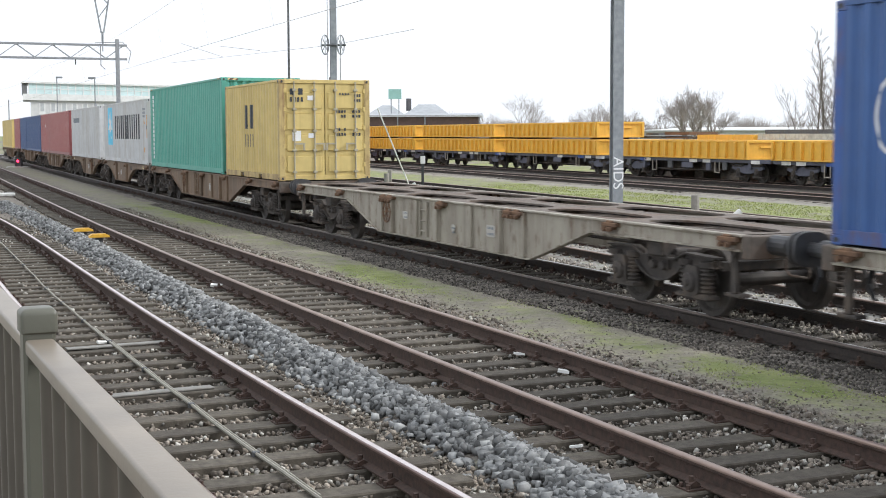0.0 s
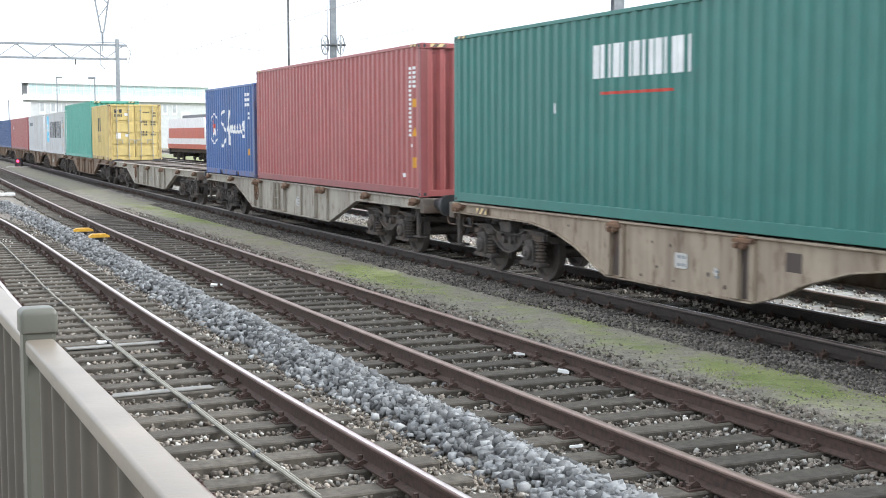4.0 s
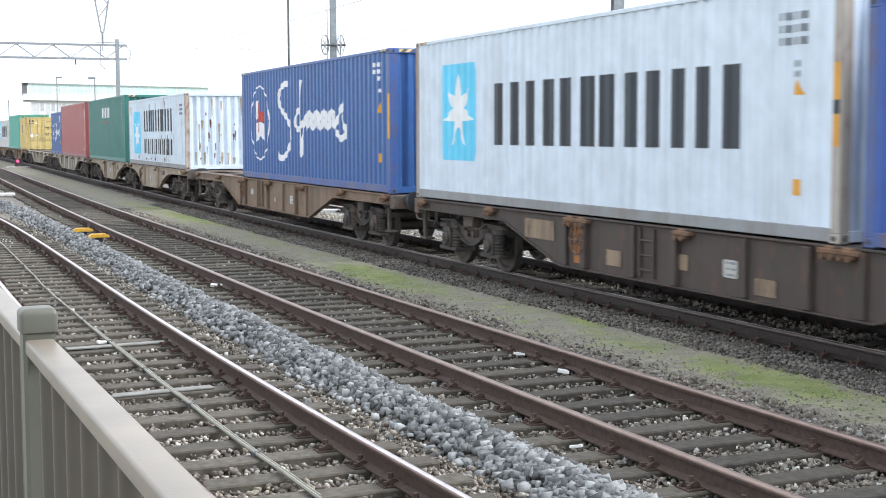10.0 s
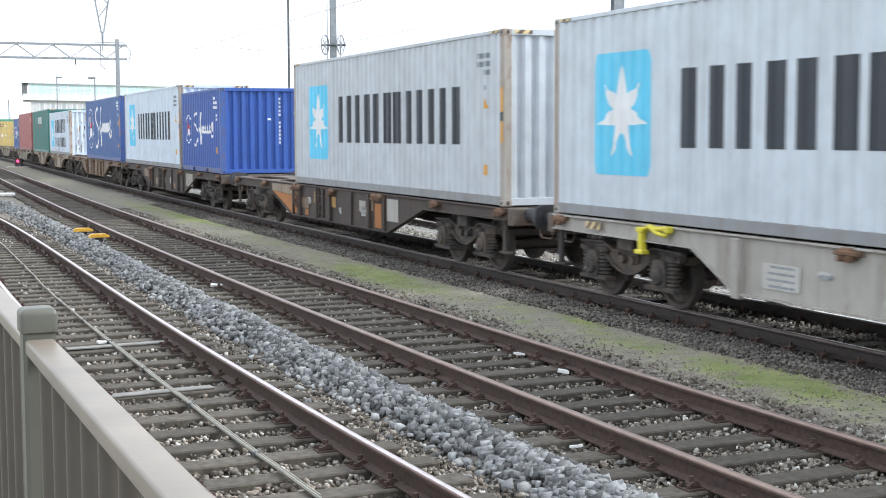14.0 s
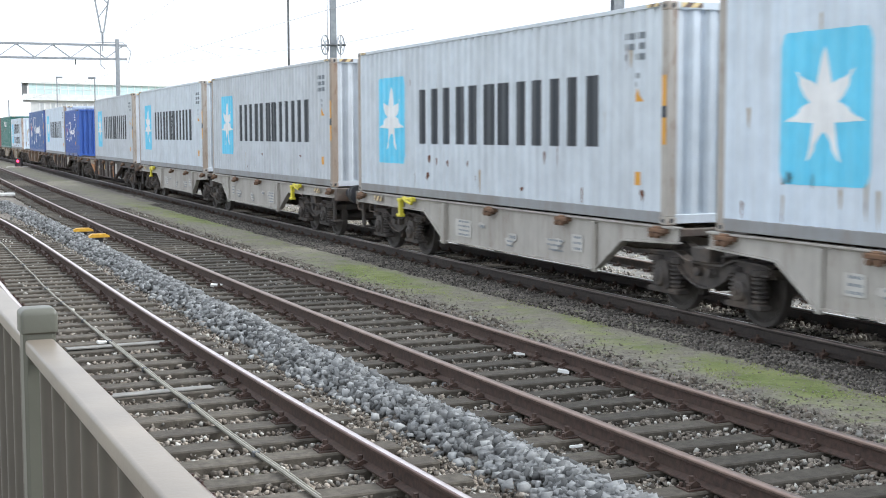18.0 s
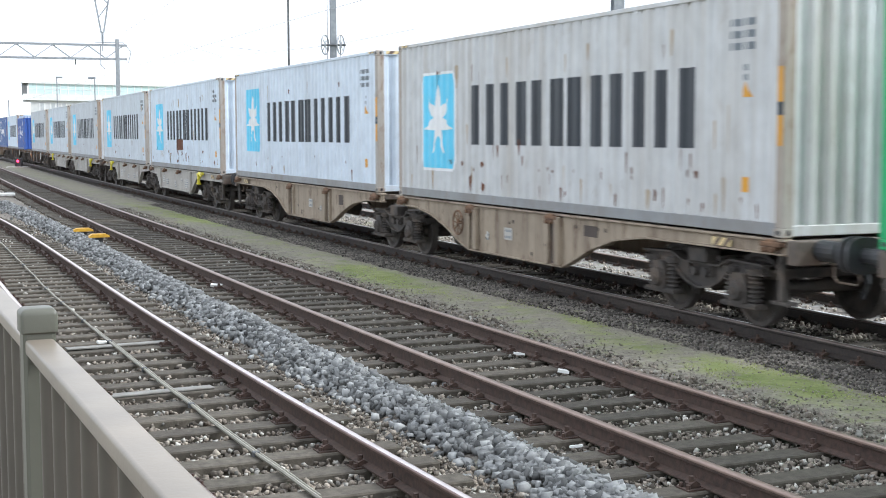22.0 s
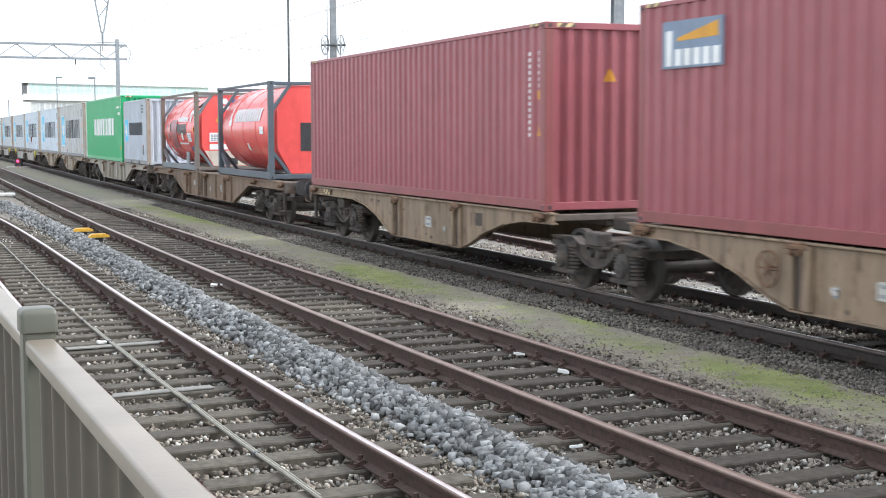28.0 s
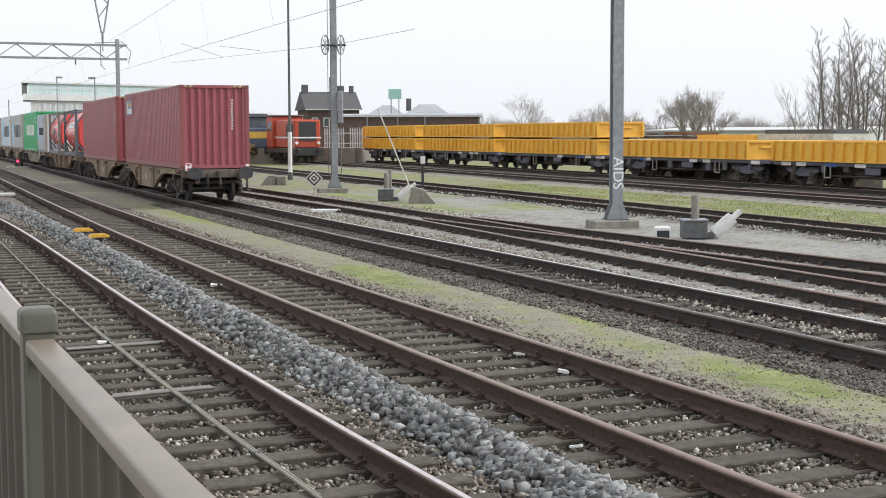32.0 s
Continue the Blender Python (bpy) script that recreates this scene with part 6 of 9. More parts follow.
def deck_frame(x0, x1, cross, mat):
    m = Mesh()
    m.box(x0, x1, -0.22, 0.22, 0.92, 1.10, 0.01)
    for x in cross:
        m.box(x - 0.09, x + 0.09, -1.14, 1.14, 1.02, 1.115, 0.008)
    for a, b in zip(cross, cross[1:]):
        if b - a > 1.5:
            m.beam((a, -1.1, 1.06), (b, 1.1, 1.06), 0.10, 0.05)
            m.beam((a, 1.1, 1.062), (b, -1.1, 1.062), 0.10, 0.05)
    return m.data("deck_frame", mat)


WAGONS = []
M_PATCH = paint("patch_white", (0.56, 0.55, 0.52), 0.6, (0.3, 0.27, 0.23), 0.7, wear=(0.25, 0.21, 0.17), wear_amount=0.6)


def wagon_bits(w, sill, ribs, locks, yellow, wheel_at, ladder_at, patches, plates, seed, outlines=()):
    H = 1.17
    rng = random.Random(seed)
    for k, (x, z) in enumerate(ribs):
        wide, proud = ((0.05, 0.06), (0.075, 0.085))[k % 2]
        part("rib", Mesh().box(x - wide, x + wide, H - 0.005, H + proud, z + 0.03, 1.10, 0.01), sill, w)
    for x in locks:
        for o in (1, -1):
            part("container_lock", shared("lock", lock_mesh), None, w, at=pose(x, o * (H + 0.02), 1.15, 0, 0, 0 if o > 0 else 180))
    if wheel_at is not None:
        m = Mesh()
        n = 20
        for i in range(n):
            a, b = 2 * math.pi * i / n, 2 * math.pi * (i + 1) / n
            m.cyl((0.21 * math.cos(a), 0, 0.21 * math.sin(a)), (0.21 * math.cos(b), 0, 0.21 * math.sin(b)), 0.016, 6)
        for i in range(4):
            a = math.pi * i / 4
            m.cyl((-0.2 * math.cos(a), 0, -0.2 * math.sin(a)), (0.2 * math.cos(a), 0, 0.2 * math.sin(a)), 0.011, 5)
        m.cyl((0, -0.1, 0), (0, 0.02, 0), 0.03, 8)
        part("handbrake_wheel", m, M_RUSTY, w, at=pose(wheel_at, H + 0.09, 0.80))
    if ladder_at is not None:
        m = Mesh()
        for e in (-0.17, 0.17):
            m.box(e - 0.02, e + 0.02, 0, 0.05, 0.42, 1.08, 0.005)
        for z in (0.52, 0.72, 0.92):
            m.cyl((-0.17, 0.03, z), (0.17, 0.03, z), 0.014, 6)
        part("ladder", m, sill, w, at=pose(ladder_at, H, 0))
    for poly, mat in outlines:
        part("patch", Mesh().prism(poly, 1, H + 0.013, H + 0.016), mat, w, "repainted patch")
    for x, wd, z, h, mat in patches:
        part("patch", Mesh().box(x - wd / 2, x + wd / 2, H + 0.013, H + 0.017, z, z + h), mat, w, "repainted patch")
    for k, (x, z, wd, h) in enumerate(plates):
        pts = [(x + (p[0] - 0.5) * wd, z + p[1] * h) for p in blot(0, 0, 1.15, 1.15, seed * 7 + k)] if k % 2 else rect(x - wd / 2, x + wd / 2, z, z + h, r=0.03)
        pl = part("data_patch", Mesh().prism(pts, 1, H + 0.013, H + 0.017), M_PATCH, w, "white patch of faded print")
        m = Mesh()
        rows = max(1, int(h / 0.07))
        for i in range(rows):
            q = x - wd * 0.36
            while q < x + wd * 0.3:
                e = rng.uniform(0.03, 0.09)
                m.box(q, min(q + e, x + wd * 0.36), H + 0.017, H + 0.0185, z + h * (i + 0.3) / rows, z + h * (i + 0.7) / rows)
                q += e + 0.025
        part("print", m, P_MARK, pl, "rows of small dark bars")["kind"] = "stuff"
    if yellow:
        for x in yellow:
            m = Mesh()
            m.box(0.29, 0.39, 0.0, 0.09, -0.22, 0.06, 0.012)
            m.box(0.24, 0.44, -0.01, 0.11, -0.26, -0.20, 0.012)
            m.box(0.26, 0.42, -0.01, 0.10, 0.03, 0.10, 0.012)
            m.tube([(0.3, 0.05, 0.07), (0.1, 0.07, 0.13), (-0.05, 0.07, 0.10), (-0.32, 0.06, 0.12)], 0.03, 8)
            m.tube([(0.1, 0.09, 0.12), (-0.1, 0.10, 0.05), (-0.30, 0.08, 0.02), (-0.36, 0.08, 0.07)], 0.026, 8)
            m.box(-0.40, -0.28, 0.02, 0.12, 0.06, 0.15, 0.015)
            part("brake_lever", m, M_SAFETY, w, "bright yellow lever", pose(x, H + 0.02, 1.0))


def end_steps(w, x, sill):
    for o in (1, -1):
        m = Mesh()
        m.box(-0.05, 0.05, -0.03, 0.03, 0.42, 1.05, 0.008)
        m.box(-0.16, 0.16, -0.12, 0.05, 0.38, 0.42, 0.006)
        m.tube([(0, 0.04, 0.9), (0, 0.08, 0.75)], 0.015, 6)
        part("end_step", m, M_BOGIE, w, at=pose(x, o * 1.14, 0))


def end_beam_mesh():
    return Mesh().box(-0.10, 0.10, -1.2, 1.2, 0.86, 1.14, 0.012).data("end_beam", M_DECK)


def flat_wagon(centre, sill, label, seed=0, patches=(), outlines=()):
    """A sixty-foot container flat with two bogies."""
    w = thing("flat_wagon", label, "freight wagon", group="wagons of the train")
    out = [(9.2, 1.12), (9.2, 0.94), (5.5, 0.93), (3.5, 0.36), (-3.5, 0.36), (-5.5, 0.93), (-9.2, 0.94), (-9.2, 1.12)]
    for o in (1, -1):
        side_sill(out, sill, w, o, ("fs", sill.name))
    part("deck_frame", shared("fdeck", lambda: deck_frame(-9.25, 9.25, [-9.1, -6.2, -3.1, 0, 3.1, 6.2, 9.1], M_DECK)), None, w, "grimy open deck frame")
    part("deck_plate", shared("fplate", lambda: deck_plate([-9.2, -6.2, -3.1, 0, 3.1, 6.2, 9.2], M_DECK)), None, w, "rusty deck plate with rounded openings")
    for e in (1, -1):
        part("end_beam", shared("ebeam", end_beam_mesh), None, w, at=pose(e * 9.3, 0, 0))
        buffer_parts(w, e * 9.40, e)
        end_steps(w, e * 9.0, sill)
        bogie(w, e * 7.1)
    m = Mesh()
    m.cyl((-1.6, 0.3, 0.62), (0.2, 0.3, 0.62), 0.17, 14)
    m.box(0.6, 1.5, -0.7, -0.3, 0.5, 0.85, 0.02)
    m.cyl((-6, 0.05, 0.7), (6, 0.05, 0.7), 0.025, 6)
    part("brake_gear", m, M_BOGIE, w)
    wagon_bits(w, sill, [(x, 0.36) for x in (-3.3, -2.4, -1.2, 0.3, 1.35, 2.7, 3.3)], (-8.95, -6.1, -3.1, -2.8, 0.1, 3.1, 2.75, 5.95, 8.95), None, 2.85, 1.0, patches,
               [(-2.0, 0.62, 0.35, 0.2), (-0.4, 0.55, 0.2, 0.16), (2.0, 0.7, 0.25, 0.15)] if seed % 2 else [(-0.9, 0.6, 0.3, 0.22)], seed, outlines)
    WAGONS.append((w, centre, 7.1, 9.3))
    return w


def half_wagon(centre, sill, label, arch, front, seed=0, yellow=False, patches=(), reach=6.75, joint=True):
    """Half of an articulated container wagon. front: the half that leads; its joint lies behind it."""
    w = thing("container_wagon_half", label, "freight wagon", group="wagons of the train")
    s = 1 if front else -1       # the outer end lies towards s
    if arch:
        pts = [(6.15, 1.12), (6.15, 0.96), (3.1, 0.95), (2.3, 0.86), (1.6, 0.68), (1.05, 0.46), (0.7, 0.34), (-2.75, 0.34), (-3.2, 0.46), (-3.8, 0.68), (-4.5, 0.86), (-5.3, 0.96), (-6.3, 0.97), (-6.3, 1.12)]
    else:
        pts = [(6.15, 1.12), (6.15, 0.92), (2.4, 0.90), (1.45, 0.42), (-4.2, 0.42), (-4.95, 0.88), (-6.3, 0.93), (-6.3, 1.12)]
    out = [(x * s, z) for x, z in pts]
    for o in (1, -1):
        side_sill(out, sill, w, o, ("hs", sill.name, arch, front))
    cross = sorted(x * s for x in (-6.2, -3.0, 0.0, 3.0, 6.1))
    part("deck_frame", shared(("hdeck", front), lambda: deck_frame(min(-6.2 * s, 6.2 * s), max(-6.2 * s, 6.2 * s), cross, M_DECK)), None, w, "grimy open deck frame")
    part("end_beam", shared("ebeam", end_beam_mesh), None, w, at=pose(s * 6.25, 0, 0))
    buffer_parts(w, s * 6.35, s)
    end_steps(w, s * 6.0, sill)
    bogie(w, s * 4.2)
    if joint and front:
        bogie(w, -s * (reach - 0.02))
    m = Mesh()
    m.box(-0.5, 0.5, -0.3, 0.3, 0.88, 1.08, 0.03)
    part("joint_arm", m, M_BOGIE, w, at=pose(-s * (reach - 0.35), 0, 0))
    m = Mesh()
    m.cyl((-0.9 - s, 0.3, 0.62), (0.6 - s, 0.3, 0.62), 0.17, 14)
    part("brake_cylinder", m, M_BOGIE, w)
    ribs = [(x * s, 0.34) for x in ((-2.75, -2.45, 0.25, 0.6) if arch else (-4.15, 1.4))]
    plates = [(-1.2 * s, 0.62, 0.3, 0.2), (-2.0 * s, 0.55, 0.14, 0.14)] if arch else [(-3.6 * s, 0.62, 0.35, 0.25), (-2.9 * s, 0.55, 0.7, 0.22), (-1.4 * s, 0.62, 0.3, 0.12), (-1.3 * s, 0.5, 0.35, 0.14), (0.6 * s, 0.55, 0.7, 0.3), (-0.2 * s, 0.72, 0.3, 0.12)]
    wagon_bits(w, sill, ribs, [x * s for x in ((-5.9, -2.6, 0.42, 5.9) if arch else (-5.9, -3.2, -0.6, 5.9))], [3.2 * s] if yellow else None, (-3.1 * s if seed % 2 else None) if arch else None, None, patches, plates, seed)
    if arch:
        # A flat dark panel draws the dark, stained gap between the paired ribs.
        for a, b in ((-2.69, -2.51), (0.31, 0.54)):
            lo, hi = min(a * s, b * s), max(a * s, b * s)
            part("lock_recess", Mesh().box(lo, hi, 1.172, 1.182, 0.38, 1.09), M_SILL_DARK, w, "dark panel drawn for the stained gap between two ribs")
        rng = random.Random(seed + 40)
        for i in range(9):
            x, z = rng.uniform(-2.2, 2.0) * s, rng.choice((0.46, 0.62, 0.9)) + rng.uniform(-0.03, 0.03)
            if x * s > 0.9:
                z = 0.98
            k = rng.uniform(0.018, 0.035)
            # Dark discs laid on the beam in place of small holes.
            part("hole_plug", Mesh().cyl((x, 1.170, z), (x, 1.178, z), k, 8), M_SILL_DARK, w, "small dark disc standing for a hole")
        part("label_plate", Mesh().box(1.55 * s - 0.2, 1.55 * s + 0.2, 1.172, 1.178, 0.86, 1.02) if not front else Mesh().box(-3.5 * s - 0.14, -3.5 * s + 0.14, 1.172, 1.178, 0.78, 1.0), M_SILL_DARK, w, "dark plate on the side beam")
    part("striped_plate", Mesh().box(4.9 * s - 0.2, 4.9 * s + 0.2, 1.222, 1.228, 0.99, 1.09), P_HAZARD, w, "black and yellow striped plate")
    WAGONS.append((w, centre, 5.0, 6.2))
    return w


def make_train():
    flat_wagon(262.9, M_SILL_BROWN, "brown container flat wagon at the head of the visible train", 1)
    flat_wagon(241.7, M_SILL_BROWN, "brown container flat wagon under blue containers", 2)
    flat_wagon(221.7, M_SILL_BROWN, "brown container flat wagon under red containers", 3)
    half_wagon(205.0, M_SILL_BROWN, "brown articulated container wagon with arched sills", True, True, 1)
    half_wagon(191.1, M_SILL_BROWN, "brown articulated container wagon with arched sills", True, False, 2)
    flat_wagon(174.8, M_SILL_BROWN, "brown container flat wagon under a teal and a yellow container", 4)
    flat_wagon(154.6, M_SILL_GREY, "empty grey container flat wagon with an open deck frame", 5)
    flat_wagon(134.55, M_SILL_GREY, "grey container flat wagon under a blue and a red container", 6)
    half_wagon(117.6, M_SILL_SAND, "tan articulated container wagon with arched sills", True, True, 4)
    half_wagon(104.25, M_SILL_SAND, "tan articulated container wagon with arched sills", True, False, 5)
    flat_wagon(87.3, M_SILL_BROWN, "brown half-loaded container flat wagon", 7)
    flat_wagon(67.35, M_SILL_DARK, "dark brown container flat wagon with tan patches", 8,
               [(4.2, 1.0, 0.72, 0.3, M_SILL_TAN), (2.95, 0.22, 0.45, 0.55, M_ORANGE_PATCH), (1.9, 0.4, 0.5, 0.22, M_SILL_TAN), (0.2, 0.35, 0.6, 0.2, M_SILL_TAN), (-1.6, 0.4, 0.45, 0.2, M_SILL_TAN), (-4.3, 1.1, 0.62, 0.42, M_SILL_GREY)])
    flat_wagon(47.0, M_SILL_DARK, "dark brown container flat wagon with orange and tan patches", 9,
               [(3.22, 0.34, 0.82, 0.2, M_SILL_PALE), (3.22, 0.34, 0.42, 0.16, M_ORANGE_PATCH), (2.45, 0.85, 0.58, 0.24, M_SILL_BROWN), (2.2, 0.28, 0.42, 0.14, M_ORANGE_PATCH), (1.38, 0.42, 0.74, 0.26, M_OCHRE_PATCH), (0.15, 0.42, 0.7, 0.24, M_OCHRE_PATCH), (-1.9, 0.4, 0.7, 0.24, M_SILL_PALE), (-2.9, 0.4, 0.42, 0.5, M_ORANGE_PATCH), (-3.75, 0.65, 0.6, 0.45, M_SILL_PALE), (-2.45, 0.3, 0.75, 0.25, M_SILL_TAN)],
               [([(5.35, 0.90), (5.35, 1.09), (3.5, 1.09), (3.5, 0.86)], M_SILL_SAND), ([(5.3, 0.89), (3.5, 0.85), (3.5, 0.40), (4.85, 0.78)], M_ORANGE_PATCH)])
    half_wagon(30.05, M_SILL_PALE, "pale grey articulated container wagon with yellow levers", False, True, 6, True)
    half_wagon(16.5, M_SILL_PALE, "pale grey articulated container wagon with yellow levers", False, False, 7, True)
    half_wagon(2.5, M_SILL_PALE, "pale grey articulated container wagon with yellow levers", False, True, 8, True)
    half_wagon(-10.8, M_SILL_PALE, "pale grey articulated container wagon with yellow levers", False, False, 9, True)
    half_wagon(-24.9, M_SILL_SAND, "tan articulated container wagon with arched sills", True, True, 10)
    half_wagon(-38.3, M_SILL_SAND, "tan articulated container wagon with arched sills", True, False, 11)
    flat_wagon(-55.35, M_SILL_GREY, "grey container flat wagon under a green container", 12)
    flat_wagon(-75.6, M_SILL_BROWN, "tan and brown container flat wagon under two tanks", 13, [(4.3, 1.0, 0.7, 0.3, M_SILL_BROWN), (0.6, 0.9, 0.45, 0.5, M_SILL_DARK), (-2.0, 0.8, 0.45, 0.5, M_SILL_BROWN), (3.0, 0.4, 0.45, 0.55, M_SILL_DARK)])
    half_wagon(-93.3, M_SILL_TAN, "tan articulated container wagon with arched sills", True, True, 14, reach=7.4)
    w = half_wagon(-108.15, M_SILL_TAN, "tan articulated container wagon at the end of the train", True, False, 15, reach=7.4)
    # tail boards
    part("tail_board", Mesh().box(-6.40, -6.38, 0.88, 1.10, 1.10, 1.36), P_WHITE, w, "white reflector board")
    part("tail_mark", Mesh().prism([(0.9, 1.34), (1.08, 1.34), (0.99, 1.24)], 0, -6.404, -6.40), P_FLAGRED, w, "red wedge on the board")
    part("tail_mark", Mesh().prism([(0.9, 1.12), (1.08, 1.12), (0.99, 1.22)], 0, -6.404, -6.40), P_FLAGRED, w)
    part("tail_lamp", Mesh().box(-6.44, -6.38, -1.12, -1.0, 1.24, 1.32, 0.01), P_WHITE, w, "small white lamp box")


make_train()
load_train()

# ---- the near fence ----
def cap_mesh(w, z0, z1, r=0.016):
    """A square cap with softly rounded upright corners and top edge."""
    m = Mesh()
    def loop(inset, z):
        h, c = w - inset, 0.009
        pts = []
        for sx, sy, a0 in ((1, 1, 0), (-1, 1, 90), (-1, -1, 180), (1, -1, 270)):
            for k in range(4):
                a = radians(a0 + 30 * k)
                pts.append((sx * (h - c) + c * math.cos(a), sy * (h - c) + c * math.sin(a), z))
        return pts
    rows = [loop(0.004, z0), loop(0.0, z0 + 0.004)] + [loop(r * (1 - math.cos(a)), z1 - r + r * math.sin(a)) for a in (0, 0.4, 0.8, 1.2, math.pi / 2)]
    n = 16
    v = [p for q in rows for p in q]
    f = [(i * n + k, i * n + (k + 1) % n, (i + 1) * n + (k + 1) % n, (i + 1) * n + k) for i in range(len(rows) - 1) for k in range(n)]
    f += [tuple(range(n - 1, -1, -1)), tuple(range(len(v) - n, len(v)))]
    return m.add(v, f)


def round_bar(L0, L1, hx, hy, r, axis):
    """A bar of rounded rectangular section along an axis."""
    pts = []
    for sx, sy, a0 in ((1, 1, 0), (-1, 1, 90), (-1, -1, 180), (1, -1, 270)):
        for k in range(4):
            a = radians(a0 + 30 * k)
            pts.append((sx * (hx - r) + r * math.cos(a), sy * (hy - r) + r * math.sin(a)))
    return Mesh().prism(pts, axis, L0, L1)


def make_fence():
    """Posts, a broad handrail and upright bars along the edge of the path."""
    a = PHI
    def plan(x, y):     # from the view's own axes to the plan
        return x * math.cos(a) + y * math.sin(a), -x * math.sin(a) + y * math.cos(a)
    p0, p1 = plan(-0.321, 1.685), plan(-0.924, 3.058)
    d = Vector((p1[0] - p0[0], p1[1] - p0[1], 0)).normalized()
    turn = math.degrees(math.atan2(d.y, d.x))
    base = Vector((*p1, 0))
    t = thing("fence", "olive-grey painted metal railing with a broad handrail", "fence", pose(base.x, base.y, 0.76, 0, 0, turn))
    top = 1.9 - 0.76
    for k in (-2, -1, 0, 1, 2, 3):
        x = k * 2.02
        m = Mesh().box(-0.036, 0.036, -0.036, 0.036, 0.0, top + 0.03, 0.008)
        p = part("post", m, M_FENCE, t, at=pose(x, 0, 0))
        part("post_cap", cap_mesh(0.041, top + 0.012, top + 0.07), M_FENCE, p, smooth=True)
        part("base_plate", Mesh().box(-0.08, 0.08, -0.08, 0.08, 0.0, 0.012, 0.003), M_FENCE, p)
    for k in (-2, -1, 0, 1, 2):
        x = k * 2.02
        rail = round_bar(x + 0.037, x + 2.02 - 0.037, 0.032, 0.0175, 0.007, 0)
        part("handrail", rail, M_HANDRAIL, t, "broad flat handrail, paler than the posts", pose(0, 0, top - 0.0175), smooth=True)
        part("bottom_rail", Mesh().box(x + 0.037, x + 2.02 - 0.037, -0.02, 0.02, 0.08, 0.12, 0.005), M_FENCE, t)
        n = 10
        for i in range(n):
            q = x + 2.02 * (i + 1) / (n + 1)
            part("bar", shared("fence_bar", lambda: round_bar(0.12, top - 0.034, 0.018, 0.021, 0.0175, 2).data("bar", M_BAR_SHADED, True)), None, t, at=pose(q, 0, 0))
    # the path that the fence stands on
    m = Mesh()
    e0, e1 = base - d * 14, base + d * 60
    n = Vector((d.y, -d.x, 0))
    if n.x < 0:
        n = -n
    a0, a1, b0, b1 = e0 + n * 0.12, e1 + n * 0.12, e0 - n * 4.2, e1 - n * 4.2
    m.add([(*q.xy, z) for q in (a0, a1, b1, b0) for z in (-0.6, 0.755)], [(0, 2, 4, 6), (1, 3, 5, 7), (0, 1, 3, 2), (2, 3, 5, 4), (4, 5, 7, 6), (6, 7, 1, 0)])
    solid("path", m, M_CONCRETE, "raised concrete path with a straight edge", "path", kind="structure")


make_fence()


# ---- things on the ground ----
def P(x, y, z=-0.2):
    """From the view's axes to the plan."""
    return x * math.cos(PHI) + y * math.sin(PHI), -x * math.sin(PHI) + y * math.cos(PHI), z


VIEW = -math.degrees(PHI)


def h_mast(x, y, label, height, w=0.30, graffiti=False):
    """A steel mast of H section on a concrete foot."""
    t = thing("catenary_mast", label, "mast", pose(x, y, -0.24, 0, 0, -12), group="catenary masts")
    part("foundation", Mesh().box(-0.75, 0.55, -0.4, 0.4, -0.3, 0.22, 0.03), M_CONCRETE, t, "mossy concrete foundation")
    m = Mesh()
    h = w / 2
    m.box(-h, h, -h, -h + 0.03, 0.22, height, 0.004)
    m.box(-h, h, h - 0.03, h, 0.22, height, 0.004)
    m.box(-0.012, 0.012, -h + 0.03, h - 0.03, 0.22, height)
    part("shaft", m, M_STEEL, t, "galvanised steel column")
    for e in (1, -1):
        for o in (1, -1):
            part("gusset", Mesh().prism([(0.0, 0.22), (0.2, 0.22), (0.0, 0.75)] if o > 0 else [(0.0, 0.22), (-0.2, 0.22), (0.0, 0.75)], 1, e * h - 0.01, e * h + 0.01), M_STEEL, t, at=pose(o * h * 0.8, 0, 0))
    part("foot_plate", Mesh().box(-0.3, 0.3, -0.3, 0.3, 0.22, 0.25, 0.005), M_DARKSTEEL, t)
    return t


masts = [h_mast(*P(4.76, 37.2)[:2], "tall galvanised catenary mast with white graffiti on a concrete foot", 11.5, 0.30),
         h_mast(*P(-4.78, 59.9)[:2], "tall galvanised catenary mast with tensioning wheels", 12.5, 0.27)]


def lamp_pole(x, y):
    t = thing("lamp_post", "thin tall grey pole with a white foot", "lamp post", pose(x, y, -0.24))
    part("shaft", Mesh().cyl((0, 0, 2.6), (0, 0, 14.5), 0.075, 10, 0.05), M_DARKSTEEL, t)
    part("white_sleeve", Mesh().cyl((0, 0, 0.45), (0, 0, 2.7), 0.12, 12), M_WHITE, t, "white lower sleeve")
    part("foot", Mesh().cyl((0, 0, 0.0), (0, 0, 0.46), 0.15, 12), M_DARKSTEEL, t)


lamp_pole(*P(-8.58, 76.3)[:2])


# ---- parked yellow wagons ----
P_WAGYEL = paint("wagon_yellow", (0.90, 0.515, 0.075), 0.5, (0.66, 0.34, 0.05), 0.5)
P_WAGBLUE = paint("wagon_blue_grey", (0.115, 0.122, 0.165), 0.6, (0.06, 0.06, 0.07), 0.6)


